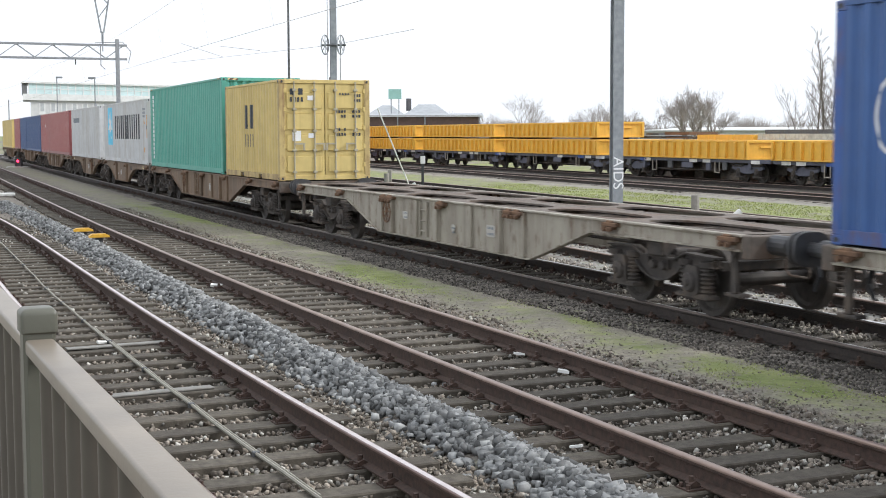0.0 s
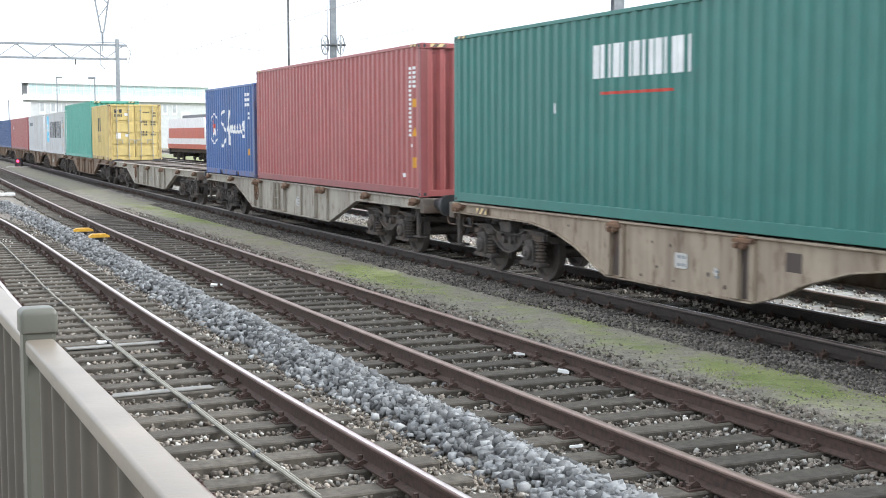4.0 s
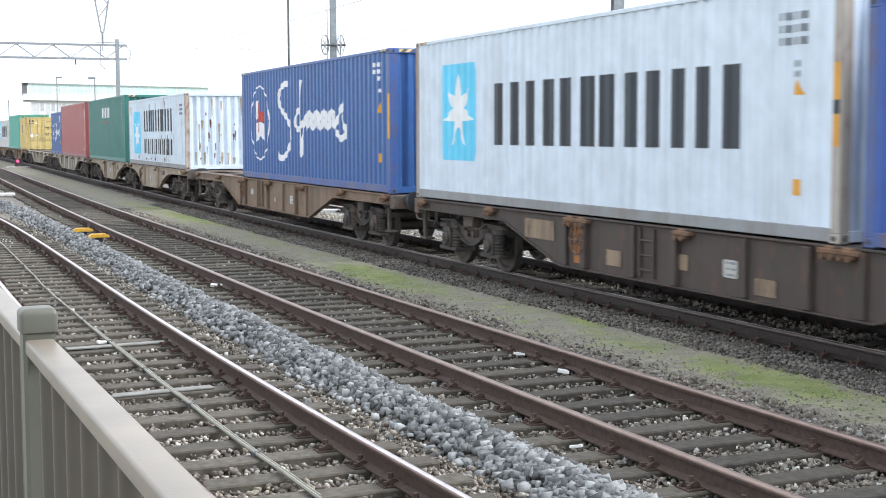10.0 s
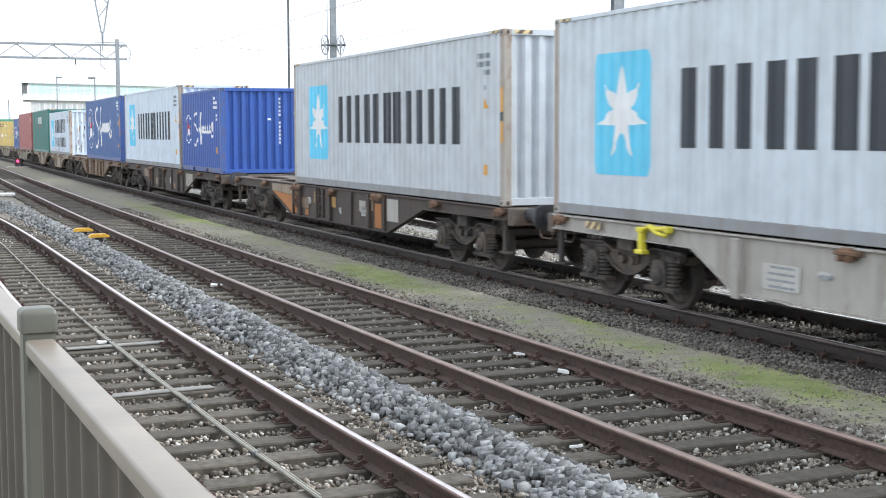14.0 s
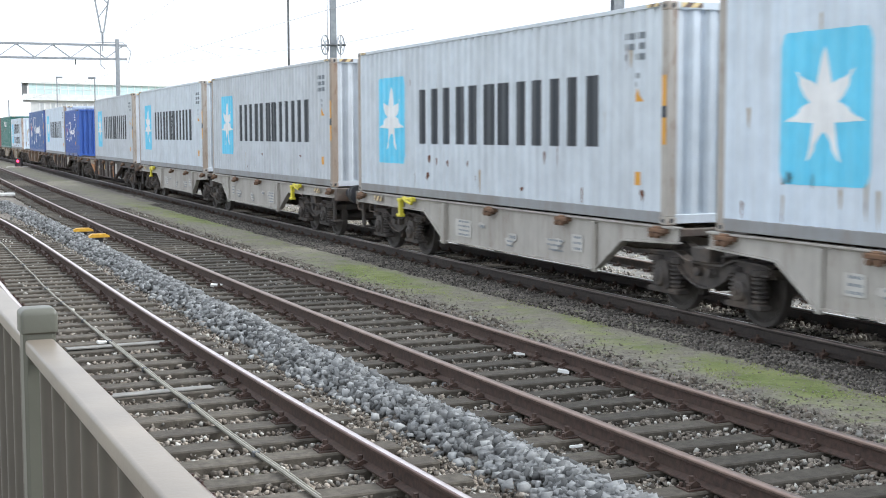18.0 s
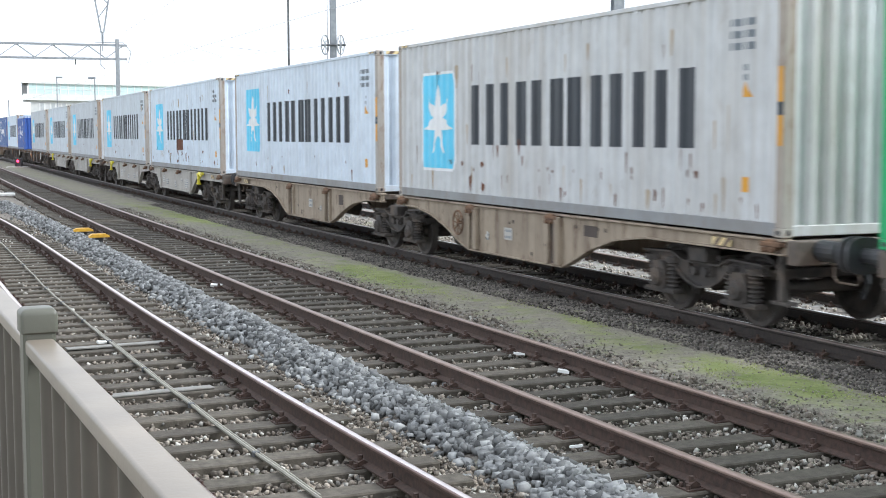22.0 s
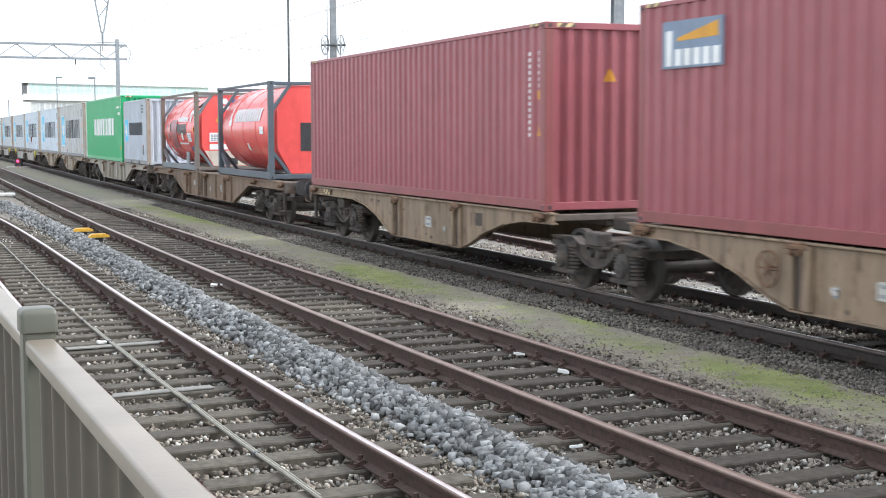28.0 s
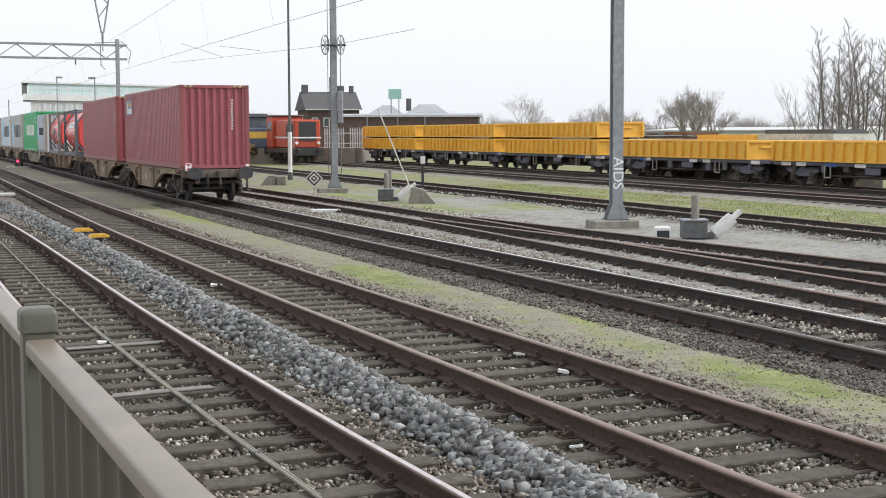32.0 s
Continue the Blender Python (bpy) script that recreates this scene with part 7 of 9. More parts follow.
def tray_mesh(L, n):
    """An open ribbed tray with a plain end bay."""
    m = Mesh()
    W, H = 1.42, 0.86
    for e in (1, -1):
        m.box(-L / 2, L / 2, e * W - 0.03, e * W + 0.03, 0.0, H, 0.006)
        m.box(-L / 2, L / 2, e * W - 0.07, e * W + 0.07, H - 0.07, H + 0.02, 0.01)
        m.box(-L / 2, L / 2, e * W - 0.07, e * W + 0.07, -0.02, 0.06, 0.01)
        m.box(e * (L / 2 - 0.06), e * L / 2, -W, W, 0.0, H)
        for i in range(n + 2):
            x = -L / 2 + 0.06 + (L - 0.12) * i / (n + 1)
            m.box(x - 0.05, x + 0.05, e * (W + 0.03), e * (W + 0.17), 0.05, H - 0.06, 0.01)
        o = e * L / 2           # the end flap: frame, lock bar and a stub handle
        for y0, y1, z0, z1 in ((-W - 0.1, W + 0.1, H - 0.10, H + 0.02), (-W - 0.1, W + 0.1, -0.02, 0.07), (-W - 0.1, -W + 0.05, 0.07, H - 0.1), (W - 0.05, W + 0.1, 0.07, H - 0.1)):
            m.box(o, o + e * 0.09, y0, y1, z0, z1, 0.012)
        m.box(o, o + e * 0.07, -0.75, 0.75, H - 0.36, H - 0.28, 0.012)
        m.box(o, o + e * 0.11, -0.12, 0.14, 0.28, H - 0.30, 0.02)
    m.box(-L / 2, L / 2, -W, W, 0.0, 0.06)
    return m.data("tray", P_WAGYEL)


def yard_wagon(s0, s1, stacked, single, label):
    (x0, y0, _), (x1, y1, _) = line7(s0), line7(s1)
    L = math.hypot(x1 - x0, y1 - y0)
    turn = math.degrees(math.atan2(y1 - y0, x1 - x0))
    at = pose((x0 + x1) / 2, (y0 + y1) / 2, 0, 0, 0, turn)
    w = thing("yard_wagon", label, "freight wagon", at, group="parked yard wagons")
    m = Mesh()
    for e in (1, -1):
        m.box(-L / 2 + 0.1, L / 2 - 0.1, e * 1.3 - 0.06, e * 1.3 + 0.06, 0.93, 1.1, 0.01)
    m.box(-L / 2 + 0.1, L / 2 - 0.1, -1.25, 1.25, 0.98, 1.08)
    part("frame", m, P_WAGBLUE, w, "dark blue-grey frame")
    part("centre_sill", Mesh().box(-L / 2 + 0.3, L / 2 - 0.3, -0.3, 0.3, 0.4, 0.96, 0.02), M_BOGIE, w)
    rng = random.Random(int(s0))
    ax = [L * q for q in (-0.40, -0.30, 0.30, 0.40)]
    for x in ax:
        part("wheelset", shared("wheelset", wheelset_mesh), None, w, at=pose(x, 0, WHEEL_R))
        for o in (1, -1):
            part("axle_box", shared("axle_box", axle_box_mesh), None, w, at=pose(x, o * 1.05, WHEEL_R, 0, 0, 0 if o > 0 else 180))
    for c in (-0.35, 0.35):
        for e in (1, -1):
            part("side_frame", Mesh().prism([(L * c - 0.085 * L, 0.66), (L * c - 0.08 * L, 0.84), (L * c + 0.08 * L, 0.84), (L * c + 0.085 * L, 0.66), (L * c + 0.02 * L, 0.44), (L * c - 0.02 * L, 0.44)], 1, e * 1.1 - 0.05, e * 1.1 + 0.05), P_WAGBLUE, w)
    for x in ax:
        for o in (1, -1):
            part("leaf_spring", shared("leaf_spring", lambda: Mesh().prism([(-0.55, 0.86), (-0.3, 0.76), (0.3, 0.76), (0.55, 0.86), (0.55, 0.89), (0.3, 0.82), (-0.3, 0.82), (-0.55, 0.89)], 1, -0.05, 0.05).data("leaf_spring", M_BOGIE)), None, w, at=pose(x, o * 1.17, 0))
    for k in range(7):
        x, e = (-0.44 + 0.88 * (k + rng.uniform(0.2, 0.8)) / 7) * L, rng.uniform(0.12, 0.45)
        part("hanger", Mesh().box(x - e / 2, x + e / 2, 1.22, 1.32, rng.uniform(0.5, 0.72), 0.95, 0.015), rng.choice((P_WAGBLUE, M_BOGIE, M_DARKSTEEL)), w)
    part("brake_rod", Mesh().cyl((-0.2 * L, 1.1, 0.52), (0.2 * L, 1.1, 0.52), 0.03, 8), M_BOGIE, w)
    part("equipment_box", Mesh().box(-L * 0.15, -L * 0.06, 0.5, 0.9, 0.45, 0.86, 0.03), M_BOGIE, w)
    part("air_tank", Mesh().cyl((L * 0.02, 0.7, 0.66), (L * 0.11, 0.7, 0.66), 0.17, 10), M_BOGIE, w)
    for e in (1, -1):
        for o in (1, -1):
            part("buffer", Mesh().cyl((0, 0, 0), (e * 0.35, 0, 0), 0.13, 10), M_BOGIE, w, at=pose(e * L / 2 - e * 0.1, o * 0.875, 1.0))
    for x in (-0.2 * L, 0.2 * L):
        m = Mesh()
        for o in (-0.2, 0.2):
            m.box(x + o - 0.025, x + o + 0.025, 1.34, 1.38, 0.42, 0.95)
        m.box(x - 0.2, x + 0.2, 1.34, 1.38, 0.42, 0.47)
        part("step_frame", m, M_SILL_GREY, w, "pale step frame")
    part("brake_panel", Mesh().box(-0.05 * L, 0.02 * L, 1.3, 1.37, 0.62, 0.9, 0.02), P_WAGBLUE, w)
    for i in range(5):
        x = rng.uniform(-0.42, 0.42) * L
        part("label_plate", Mesh().box(x - 0.35, x + 0.35, 1.365, 1.372, 0.90, 1.06), M_WHITE if i else P_BLUE_B, w, "small plate of print")
    for k in range(2 if stacked else 1):
        tr = thing("load_tray", "yellow ribbed steel tray" + (" stacked on another" if k else " on a parked wagon"), "tray", at @ pose(0.8, 0, 1.11 + k * 1.0), group="yellow trays")
        part("tray_body", shared(("tray", round(L, 2), single), lambda: tray_mesh(L - 2.15, single)), None, tr)
        if k:
            for e in (0.4, -0.4):
                part("stacking_block", Mesh().box(e * (L - 2.0) - 0.15, e * (L - 2.0) + 0.15, -1.2, 1.2, -0.13, -0.02), M_RUSTY, tr)



# yard wagons on the curve of the far siding
yard_wagon(95.98, 111.45, True, 17, "parked blue-grey wagon with two stacked yellow trays")
yard_wagon(80.18, 95.98, True, 17, "parked blue-grey wagon with two stacked yellow trays")
yard_wagon(65.15, 80.18, True, 17, "parked blue-grey wagon with two stacked yellow trays")
yard_wagon(50.07, 65.15, False, 15, "parked blue-grey wagon with one yellow tray")
yard_wagon(36.48, 50.07, False, 15, "parked blue-grey wagon with one yellow tray")


# ---- loads on the siding behind ----
M_PALESLEEPER = material("pale_concrete", (0.68, 0.68, 0.60), (0.56, 0.56, 0.49), 0.9, 0, 6, 0.3, (0.24, 0.23, 0.19), 1.5, 0.5)


def loads_behind():
    base = thing("loaded_flat_wagon", "low dark flat wagon behind the yellow ones", "freight wagon", group="parked yard wagons")
    for a, b in ((((42.96, 68.55, 2.00)), ((43.04, 61.97, 2.02))), (((43.04, 61.97, 1.99)), ((43.03, 56.52, 2.00))), (((43.03, 56.52, 1.97)), ((43.11, 48.85, 1.97)))):
        m = Mesh()
        z = 1.45
        m.beam((a[0], a[1], z), (b[0], b[1], z), 2.6, 0.35)
        part("deck", m, M_DECK, base)
        c = ((a[0] + b[0]) / 2, (a[1] + b[1]) / 2)
        for k in (0.2, 0.8):
            q = (a[0] + (b[0] - a[0]) * k, a[1] + (b[1] - a[1]) * k)
            part("support", Mesh().box(q[0] - 0.8, q[0] + 0.8, q[1] - 0.8, q[1] + 0.8, -0.3, 1.3), M_BOGIE, base)
    def stack(a, b, h, mat, name, label, n, z0=1.625, w=2.2):
        t = thing(name, label, "load", group="loads on the wagons")
        a, b = Vector((a[0], a[1], 0)), Vector((b[0], b[1], 0))
        for i in range(n):
            p, q = a + (b - a) * (i / n), a + (b - a) * ((i + 0.93) / n)
            m = Mesh().beam((p.x, p.y, z0 + h / 2), (q.x, q.y, z0 + h / 2), w, h)
            part("piece", m, mat, t)
    rng = random.Random(12)
    t = thing("panel_stack", "untidy stack of rusty bundled track panels", "load", group="loads on the wagons")
    for k in range(4):          # layers of uneven length
        y = 67.6 - rng.uniform(0, 0.6)
        while y > 62.6:
            e = rng.uniform(1.2, 2.6)
            part("panel", Mesh().box(41.8 + rng.uniform(0, 0.3), 43.9, max(y - e, 62.1), y - 0.06, 1.63 + 0.2 * k, 1.63 + 0.2 * k + rng.uniform(0.10, 0.17), 0.01), rng.choice((M_RUSTY, M_DECK, M_DARKSTEEL, M_DECK)), t)
            y -= e + (0.5 if k == 3 else 0.05)
    stack((43.13, 61.93, 2.20), (42.92, 56.57, 2.20), 0.62, P_WAGYEL, "yellow_box_row", "row of low yellow steel boxes", 3)
    stack((43.19, 57.2, 2.20), (43.21, 50.9, 2.20), 0.66, M_PALESLEEPER, "sleeper_stack", "stack of pale concrete sleepers", 14)
    stack((43.25, 56.4, 2.43), (43.19, 50.9, 2.42), 0.09, M_DARKSTEEL, "rail_bundle", "bundle of dark rails on concrete sleepers", 1, 2.40, 1.9)
    stack((43.25, 56.4, 2.43), (43.19, 50.9, 2.42), 0.11, M_DARKSTEEL, "spacer_row", "row of dark spacers under a bundle of rails", 24, 2.288, 1.9)


loads_behind()


# ---- buildings in the distance ----
M_BRICK = material("brick_dark", (0.125, 0.08, 0.068), (0.09, 0.06, 0.052), 0.9, 0, 5, 0.2, (0.1, 0.07, 0.06), 0.5, 0.5)
M_SHED = material("shed_brown_wall", (0.145, 0.095, 0.085), (0.12, 0.08, 0.07), 0.8, 0, 3, 0.1, (0.09, 0.06, 0.055), 0.4, 0.5)
M_TILE = material("roof_tile_dark", (0.115, 0.112, 0.118), (0.085, 0.083, 0.088), 0.8, 0, 6, 0.3, (0.11, 0.105, 0.1), 0.5, 0.5)
M_PALE = material("pale_render", (0.62, 0.63, 0.63), (0.55, 0.56, 0.56), 0.8, 0, 2, 0.05, (0.45, 0.45, 0.44), 0.3, 0.4)
M_ROOFGREY = material("roof_sheet_grey", (0.40, 0.42, 0.44), (0.33, 0.35, 0.37), 0.6, 0.1, 2, 0.05, (0.3, 0.31, 0.32), 0.3, 0.4)
M_TEAL = material("teal_glazing", (0.43, 0.57, 0.58), (0.52, 0.64, 0.65), 0.15, 0.0, 0.6, 0.0)
M_GLASS = material("dark_window", (0.08, 0.10, 0.115), (0.12, 0.14, 0.155), 0.12, 0, 0.8, 0.0)
M_GREENSIGN = material("sign_green", (0.30, 0.55, 0.48), (0.36, 0.6, 0.53), 0.5, 0, 0.6, 0.0)


M_OFFICE = material("grey_cladding", (0.50, 0.51, 0.51), (0.44, 0.45, 0.46), 0.7, 0, 2, 0.05, (0.38, 0.38, 0.38), 0.3, 0.4)


def office():
    t = thing("office_building", "long pale office building with a teal glass top storey", "building", kind="")
    a, b = Vector((28.29, 243.99, 2.63)), Vector((63.40, 258.15, 2.54))
    d = (b - a).normalized()
    n = Vector((a.x, a.y, 0)).normalized()
    L = (b - a).length
    a.z = b.z = 0
    def block(s0, s1, z0, z1, out, deep, mat, name, par=t, label=""):
        p = [a + d * s0 - n * out, a + d * s1 - n * out, a + d * s1 + n * deep, a + d * s0 + n * deep]
        m = Mesh().add([(q.x, q.y, z) for q in p for z in (z0, z1)], [(0, 2, 4, 6), (1, 3, 5, 7), (0, 1, 3, 2), (2, 3, 5, 4), (4, 5, 7, 6), (6, 7, 1, 0)])
        return part(name, m, mat, par, label)
    low = block(0.4, L - 0.4, -0.3, 8.3, 0.0, 12, M_OFFICE, "wall")
    block(-1.0, L, 8.3, 9.4, 0.6, 13, M_PALE, "fascia", label="white fascia band")
    top = block(0.0, L - 0.1, 9.4, 11.2, 0.1, 12, M_TEAL, "glass_storey", label="teal glazed storey")
    block(-1.2, L, 11.2, 11.5, 0.5, 13, M_PALE, "roof")
    block(0.0, L - 0.1, 10.2, 10.3, 0.16, 0.0, M_PALE, "transom", top)
    k = int(L / 1.5)
    for i in range(k):
        block(i * L / k, i * L / k + 0.2, 9.4, 11.2, 0.18, 0.0, M_PALE, "mullion", top)
    for i in range(14):
        w = block(2.0 + i * 2.1, 3.2 + i * 2.1, 5.9, 7.8, 0.05, 0.0, M_PALE, "window", low, "white framed window")
    for i in range(14):
        block(2.25 + i * 2.1, 2.95 + i * 2.1, 6.4, 7.81, 0.08, 0.0, M_ROOFGREY, "pane", low)
    block(-1.2, -0.2, 9.2, 11.1, 0.0, 4, M_DARKSTEEL, "louvre", label="dark louvred end")
    block(L - 6.5, L - 4.2, 4.6, 6.6, 0.06, 0.0, M_PALE, "sign_board", label="plain white board")


office()


def gabled(a, b, deep, z_eave, z_ridge, wall, roof, name, label, chimneys=(), category="house", hip=0.0, windows=()):
    """A building along a-b with a ridge parallel to it."""
    t = thing(name, label, category)
    a, b = Vector((a[0], a[1], 0)), Vector((b[0], b[1], 0))
    d = (b - a).normalized()
    n = Vector((-d.y, d.x, 0))
    if n.y < 0:
        n = -n
    L = (b - a).length
    def W(s, o, z):
        q = a + d * s + n * o
        return (q.x, q.y, z)
    m = Mesh()
    v = [W(0, 0, -0.3), W(L, 0, -0.3), W(L, deep, -0.3), W(0, deep, -0.3), W(0, 0, z_eave), W(L, 0, z_eave), W(L, deep, z_eave), W(0, deep, z_eave)]
    f = [(0, 1, 5, 4), (1, 2, 6, 5), (2, 3, 7, 6), (3, 0, 4, 7), (0, 3, 2, 1), (4, 5, 6, 7)]
    m.add(v, f)
    if not hip:
        m.add([W(0, 0, z_eave), W(0, deep, z_eave), W(0, deep / 2, z_ridge - 0.1)], [(0, 1, 2)])
        m.add([W(L, 0, z_eave), W(L, deep, z_eave), W(L, deep / 2, z_ridge - 0.1)], [(0, 1, 2)])
    wl = part("wall", m, wall, t)
    e = 0.35
    r = Mesh()
    lo, hi = [W(-e, -e, z_eave - 0.15), W(L + e, -e, z_eave - 0.15), W(L + e, deep + e, z_eave - 0.15), W(-e, deep + e, z_eave - 0.15)], [W(hip - (0 if hip else e), deep / 2, z_ridge), W(L - hip + (0 if hip else e), deep / 2, z_ridge)]
    r.add([*lo, *hi], [(0, 1, 5, 4), (2, 3, 4, 5), (1, 2, 5), (3, 0, 4), (0, 3, 2, 1)])
    rf = part("roof", r, roof, t)
    q0, q1 = W(-e, -e - 0.06, z_eave - 0.1), W(L + e, -e - 0.06, z_eave - 0.1)
    part("gutter", Mesh().beam(q0, q1, 0.12, 0.14), M_PALE, rf, "white gutter")
    for s, w, h in chimneys:
        q = W(s, deep / 2, 0)
        c = part("chimney", Mesh().box(q[0] - w / 2, q[0] + w / 2, q[1] - w / 2, q[1] + w / 2, z_ridge - 0.8, z_ridge + h, 0.03), M_TILE, rf)
    for s, z, w, h in windows:
        p = [W(s, -0.04, z), W(s + w, -0.04, z), W(s + w, -0.04, z + h), W(s, -0.04, z + h), W(s, 0.1, z), W(s + w, 0.1, z), W(s + w, 0.1, z + h), W(s, 0.1, z + h)]
        wd = part("window", Mesh().add(p, [(0, 1, 2, 3), (0, 4, 5, 1), (3, 2, 6, 7), (0, 3, 7, 4), (1, 5, 6, 2)]), M_PALE, wl, "white window frame")
        p = [W(s + 0.12, -0.06, z + 0.12), W(s + w - 0.12, -0.06, z + 0.12), W(s + w - 0.12, -0.06, z + h - 0.12), W(s + 0.12, -0.06, z + h - 0.12)]
        part("pane", Mesh().add(p, [(0, 1, 2, 3)]), M_GLASS, wd)
    return t


gabled((52.72, 163.55, 2.44), (59.34, 162.85, 2.42), 6.3, 5.5, 7.7, M_BRICK, M_TILE, "house", "dark brick house with a tiled roof and chimneys", [(0.3, 0.7, 0.9), (3.9, 0.6, 1.9), (5.0, 0.7, 0.8), (6.4, 0.5, 0.8)], windows=[(0.5, 3.2, 0.8, 1.2), (2.0, 3.2, 0.8, 1.2), (5.4, 3.2, 0.8, 1.2)])
gabled((49.73, 141.95, 2.42), (63.68, 135.87, 2.37), 8.0, 4.35, 4.6, M_SHED, M_ROOFGREY, "goods_shed", "long low brown shed with a pale flat roof edge", category="shed")
gabled((55.73, 150.24, 2.41), (59.70, 148.52, 2.40), 8.0, 4.5, 5.75, M_SHED, M_ROOFGREY, "shed_roof_building", "grey hipped roof behind the long shed", category="shed", hip=1.6)
gabled((59.76, 148.49, 2.40), (64.58, 146.39, 2.38), 8.0, 4.5, 5.85, M_SHED, M_ROOFGREY, "shed_roof_building", "grey hipped roof behind the long shed", [(0.4, 0.5, 0.7)], category="shed", hip=1.6)
gabled((100.95, 163.28, 2.30), (110.94, 131.66, 2.23), 20.0, 2.7, 3.1, M_PALE, M_PALE, "warehouse", "long low white warehouse roof in the distance", category="warehouse")


def shed_posts():
    for u in ((52.11, 140.48, 2.41), (55.19, 139.14, 2.40), (57.93, 137.94, 2.39), (63.40, 135.56, 2.37)):
        solid("downpipe", Mesh().cyl((u[0], u[1], -0.25), (u[0], u[1], 4.4), 0.07, 8), M_STEEL, "pale grey rain pipe on the shed wall", "pipe", group="pipes on the shed")


shed_posts()


def billboard():
    c = (58.01, 147.07, 7.10)
    t = thing("billboard", "pale green sign board on two posts", "sign", pose(c[0], c[1], 0, 0, 0, VIEW))
    part("board", Mesh().box(-0.75, 0.75, -0.08, 0.08, 6.35, 7.5, 0.02), M_GREENSIGN, t)
    for e in (-0.45, 0.45):
        part("post", Mesh().cyl((e, 0.1, -0.25), (e, 0.1, 6.4), 0.06, 8), M_STEEL, t)


billboard()


def palisade():
    """Pointed concrete-coloured pales on a low loading bank."""
    a, b = Vector((38.68, 115.13, 1.71)), Vector((41.91, 113.72, 1.70))
    d = (b - a).normalized()
    t = thing("palisade_fence", "pale pointed palisade fence on a loading bank", "fence")
    n = 18
    for i in range(n):
        if 9 <= i <= 10:
            continue
        q = a + (b - a) * (i / (n - 1))
        m = Mesh().prism([(-0.055, 1.1), (0.055, 1.1), (0.055, 2.75), (0.0, 2.95), (-0.055, 2.75)], 1, -0.02, 0.02)
        part("pale", m, M_PALE, t, at=pose(q.x, q.y, 0, 0, 0, VIEW))
    part("rail", Mesh().beam((a.x, a.y + 0.05, 1.5), (b.x, b.y + 0.05, 1.5), 0.05, 0.08), M_PALE, t)
    part("rail", Mesh().beam((a.x, a.y + 0.05, 2.4), (b.x, b.y + 0.05, 2.4), 0.05, 0.08), M_PALE, t)
    bank = Mesh()
    p, q = Vector((32.78, 120.97, 1.72)), Vector((41.70, 112.72, 1.70))
    bank.beam((p.x, p.y, 0.42), (q.x, q.y, 0.42), 5.0, 1.4)
    solid("loading_bank", bank, M_CONCRETE, "low mossy concrete loading bank", "platform", kind="structure")


palisade()


# ---- locomotives ----
P_LOCORANGE = paint("loco_orange", (0.46, 0.07, 0.035), 0.45)
P_LOCOBLUE = paint("loco_blue", (0.07, 0.10, 0.15), 0.5)
P_LOCYEL = paint("loco_yellow", (0.60, 0.40, 0.08), 0.5)
P_LOCRED = paint("loco_red", (0.55, 0.10, 0.05), 0.4)


def running_gear(t, L, xs):
    part("frame", Mesh().box(-L / 2, L / 2, -1.2, 1.2, 0.75, 1.15, 0.03), M_BOGIE, t)
    for x in xs:
        part("wheelset", shared("wheelset", wheelset_mesh), None, t, at=pose(x, 0, WHEEL_R))
        for o in (1, -1):
            part("axle_box", shared("axle_box", axle_box_mesh), None, t, at=pose(x, o * 1.05, WHEEL_R, 0, 0, 0 if o > 0 else 180))
    for e in (1, -1):
        for o in (1, -1):
            part("buffer", Mesh().cyl((e * L / 2, o * 0.875, 1.03), (e * (L / 2 + 0.5), o * 0.875, 1.03), 0.16, 12), M_BOGIE, t)
        part("buffer_beam", Mesh().box(e * L / 2 - 0.1, e * L / 2 + 0.1, -1.3, 1.3, 0.55, 1.2, 0.02), M_BLACK, t)


def shunter(at):
    t = thing("orange_shunting_locomotive", "bright orange shunting locomotive with a white band and a dark grille", "locomotive", at)
    L = 8.6
    running_gear(t, L, (-3.0, -1.2, 1.2, 3.0))
    b = part("hood", Mesh().box(-L / 2 + 0.2, 1.4, -1.15, 1.15, 1.15, 3.55, 0.12), P_LOCORANGE, t)
    part("grille", Mesh().box(-L / 2 + 0.17, -L / 2 + 0.2, -0.75, 0.75, 1.75, 3.35, 0.01), M_BLACK, b, "dark radiator grille")
    part("side_grille", Mesh().box(-3.9, -1.9, 1.15, 1.17, 1.8, 3.2, 0.005), M_BLACK, b, "dark side grille")
    part("cab", Mesh().box(1.4, 3.3, -1.4, 1.4, 1.15, 3.85, 0.1), P_LOCORANGE, t)
    part("cab_roof", Mesh().box(1.3, 3.4, -1.45, 1.45, 3.85, 4.0, 0.05), M_DARKSTEEL, t)
    part("cab_window", Mesh().box(1.7, 2.9, 1.395, 1.41, 2.6, 3.4, 0.005), M_GLASS, t)
    part("white_band", Mesh().box(-L / 2 + 0.16, 3.32, -1.17, 1.17, 1.98, 2.1, 0.005), P_WHITE, t, "white waist band")
    for o in (1, -1):
        part("headlight", Mesh().cyl((-L / 2 + 0.1, o * 0.95, 1.6), (-L / 2 + 0.2, o * 0.95, 1.6), 0.13, 10), P_WHITE, t)
    part("rear_hood", Mesh().box(3.3, L / 2 - 0.1, -1.1, 1.1, 1.15, 3.0, 0.08), P_LOCORANGE, t)
    part("handrail", Mesh().tube([(-L / 2, 1.25, 1.15), (-L / 2, 1.25, 2.1), (1.2, 1.25, 2.1)], 0.02, 6), M_WHITE, t)


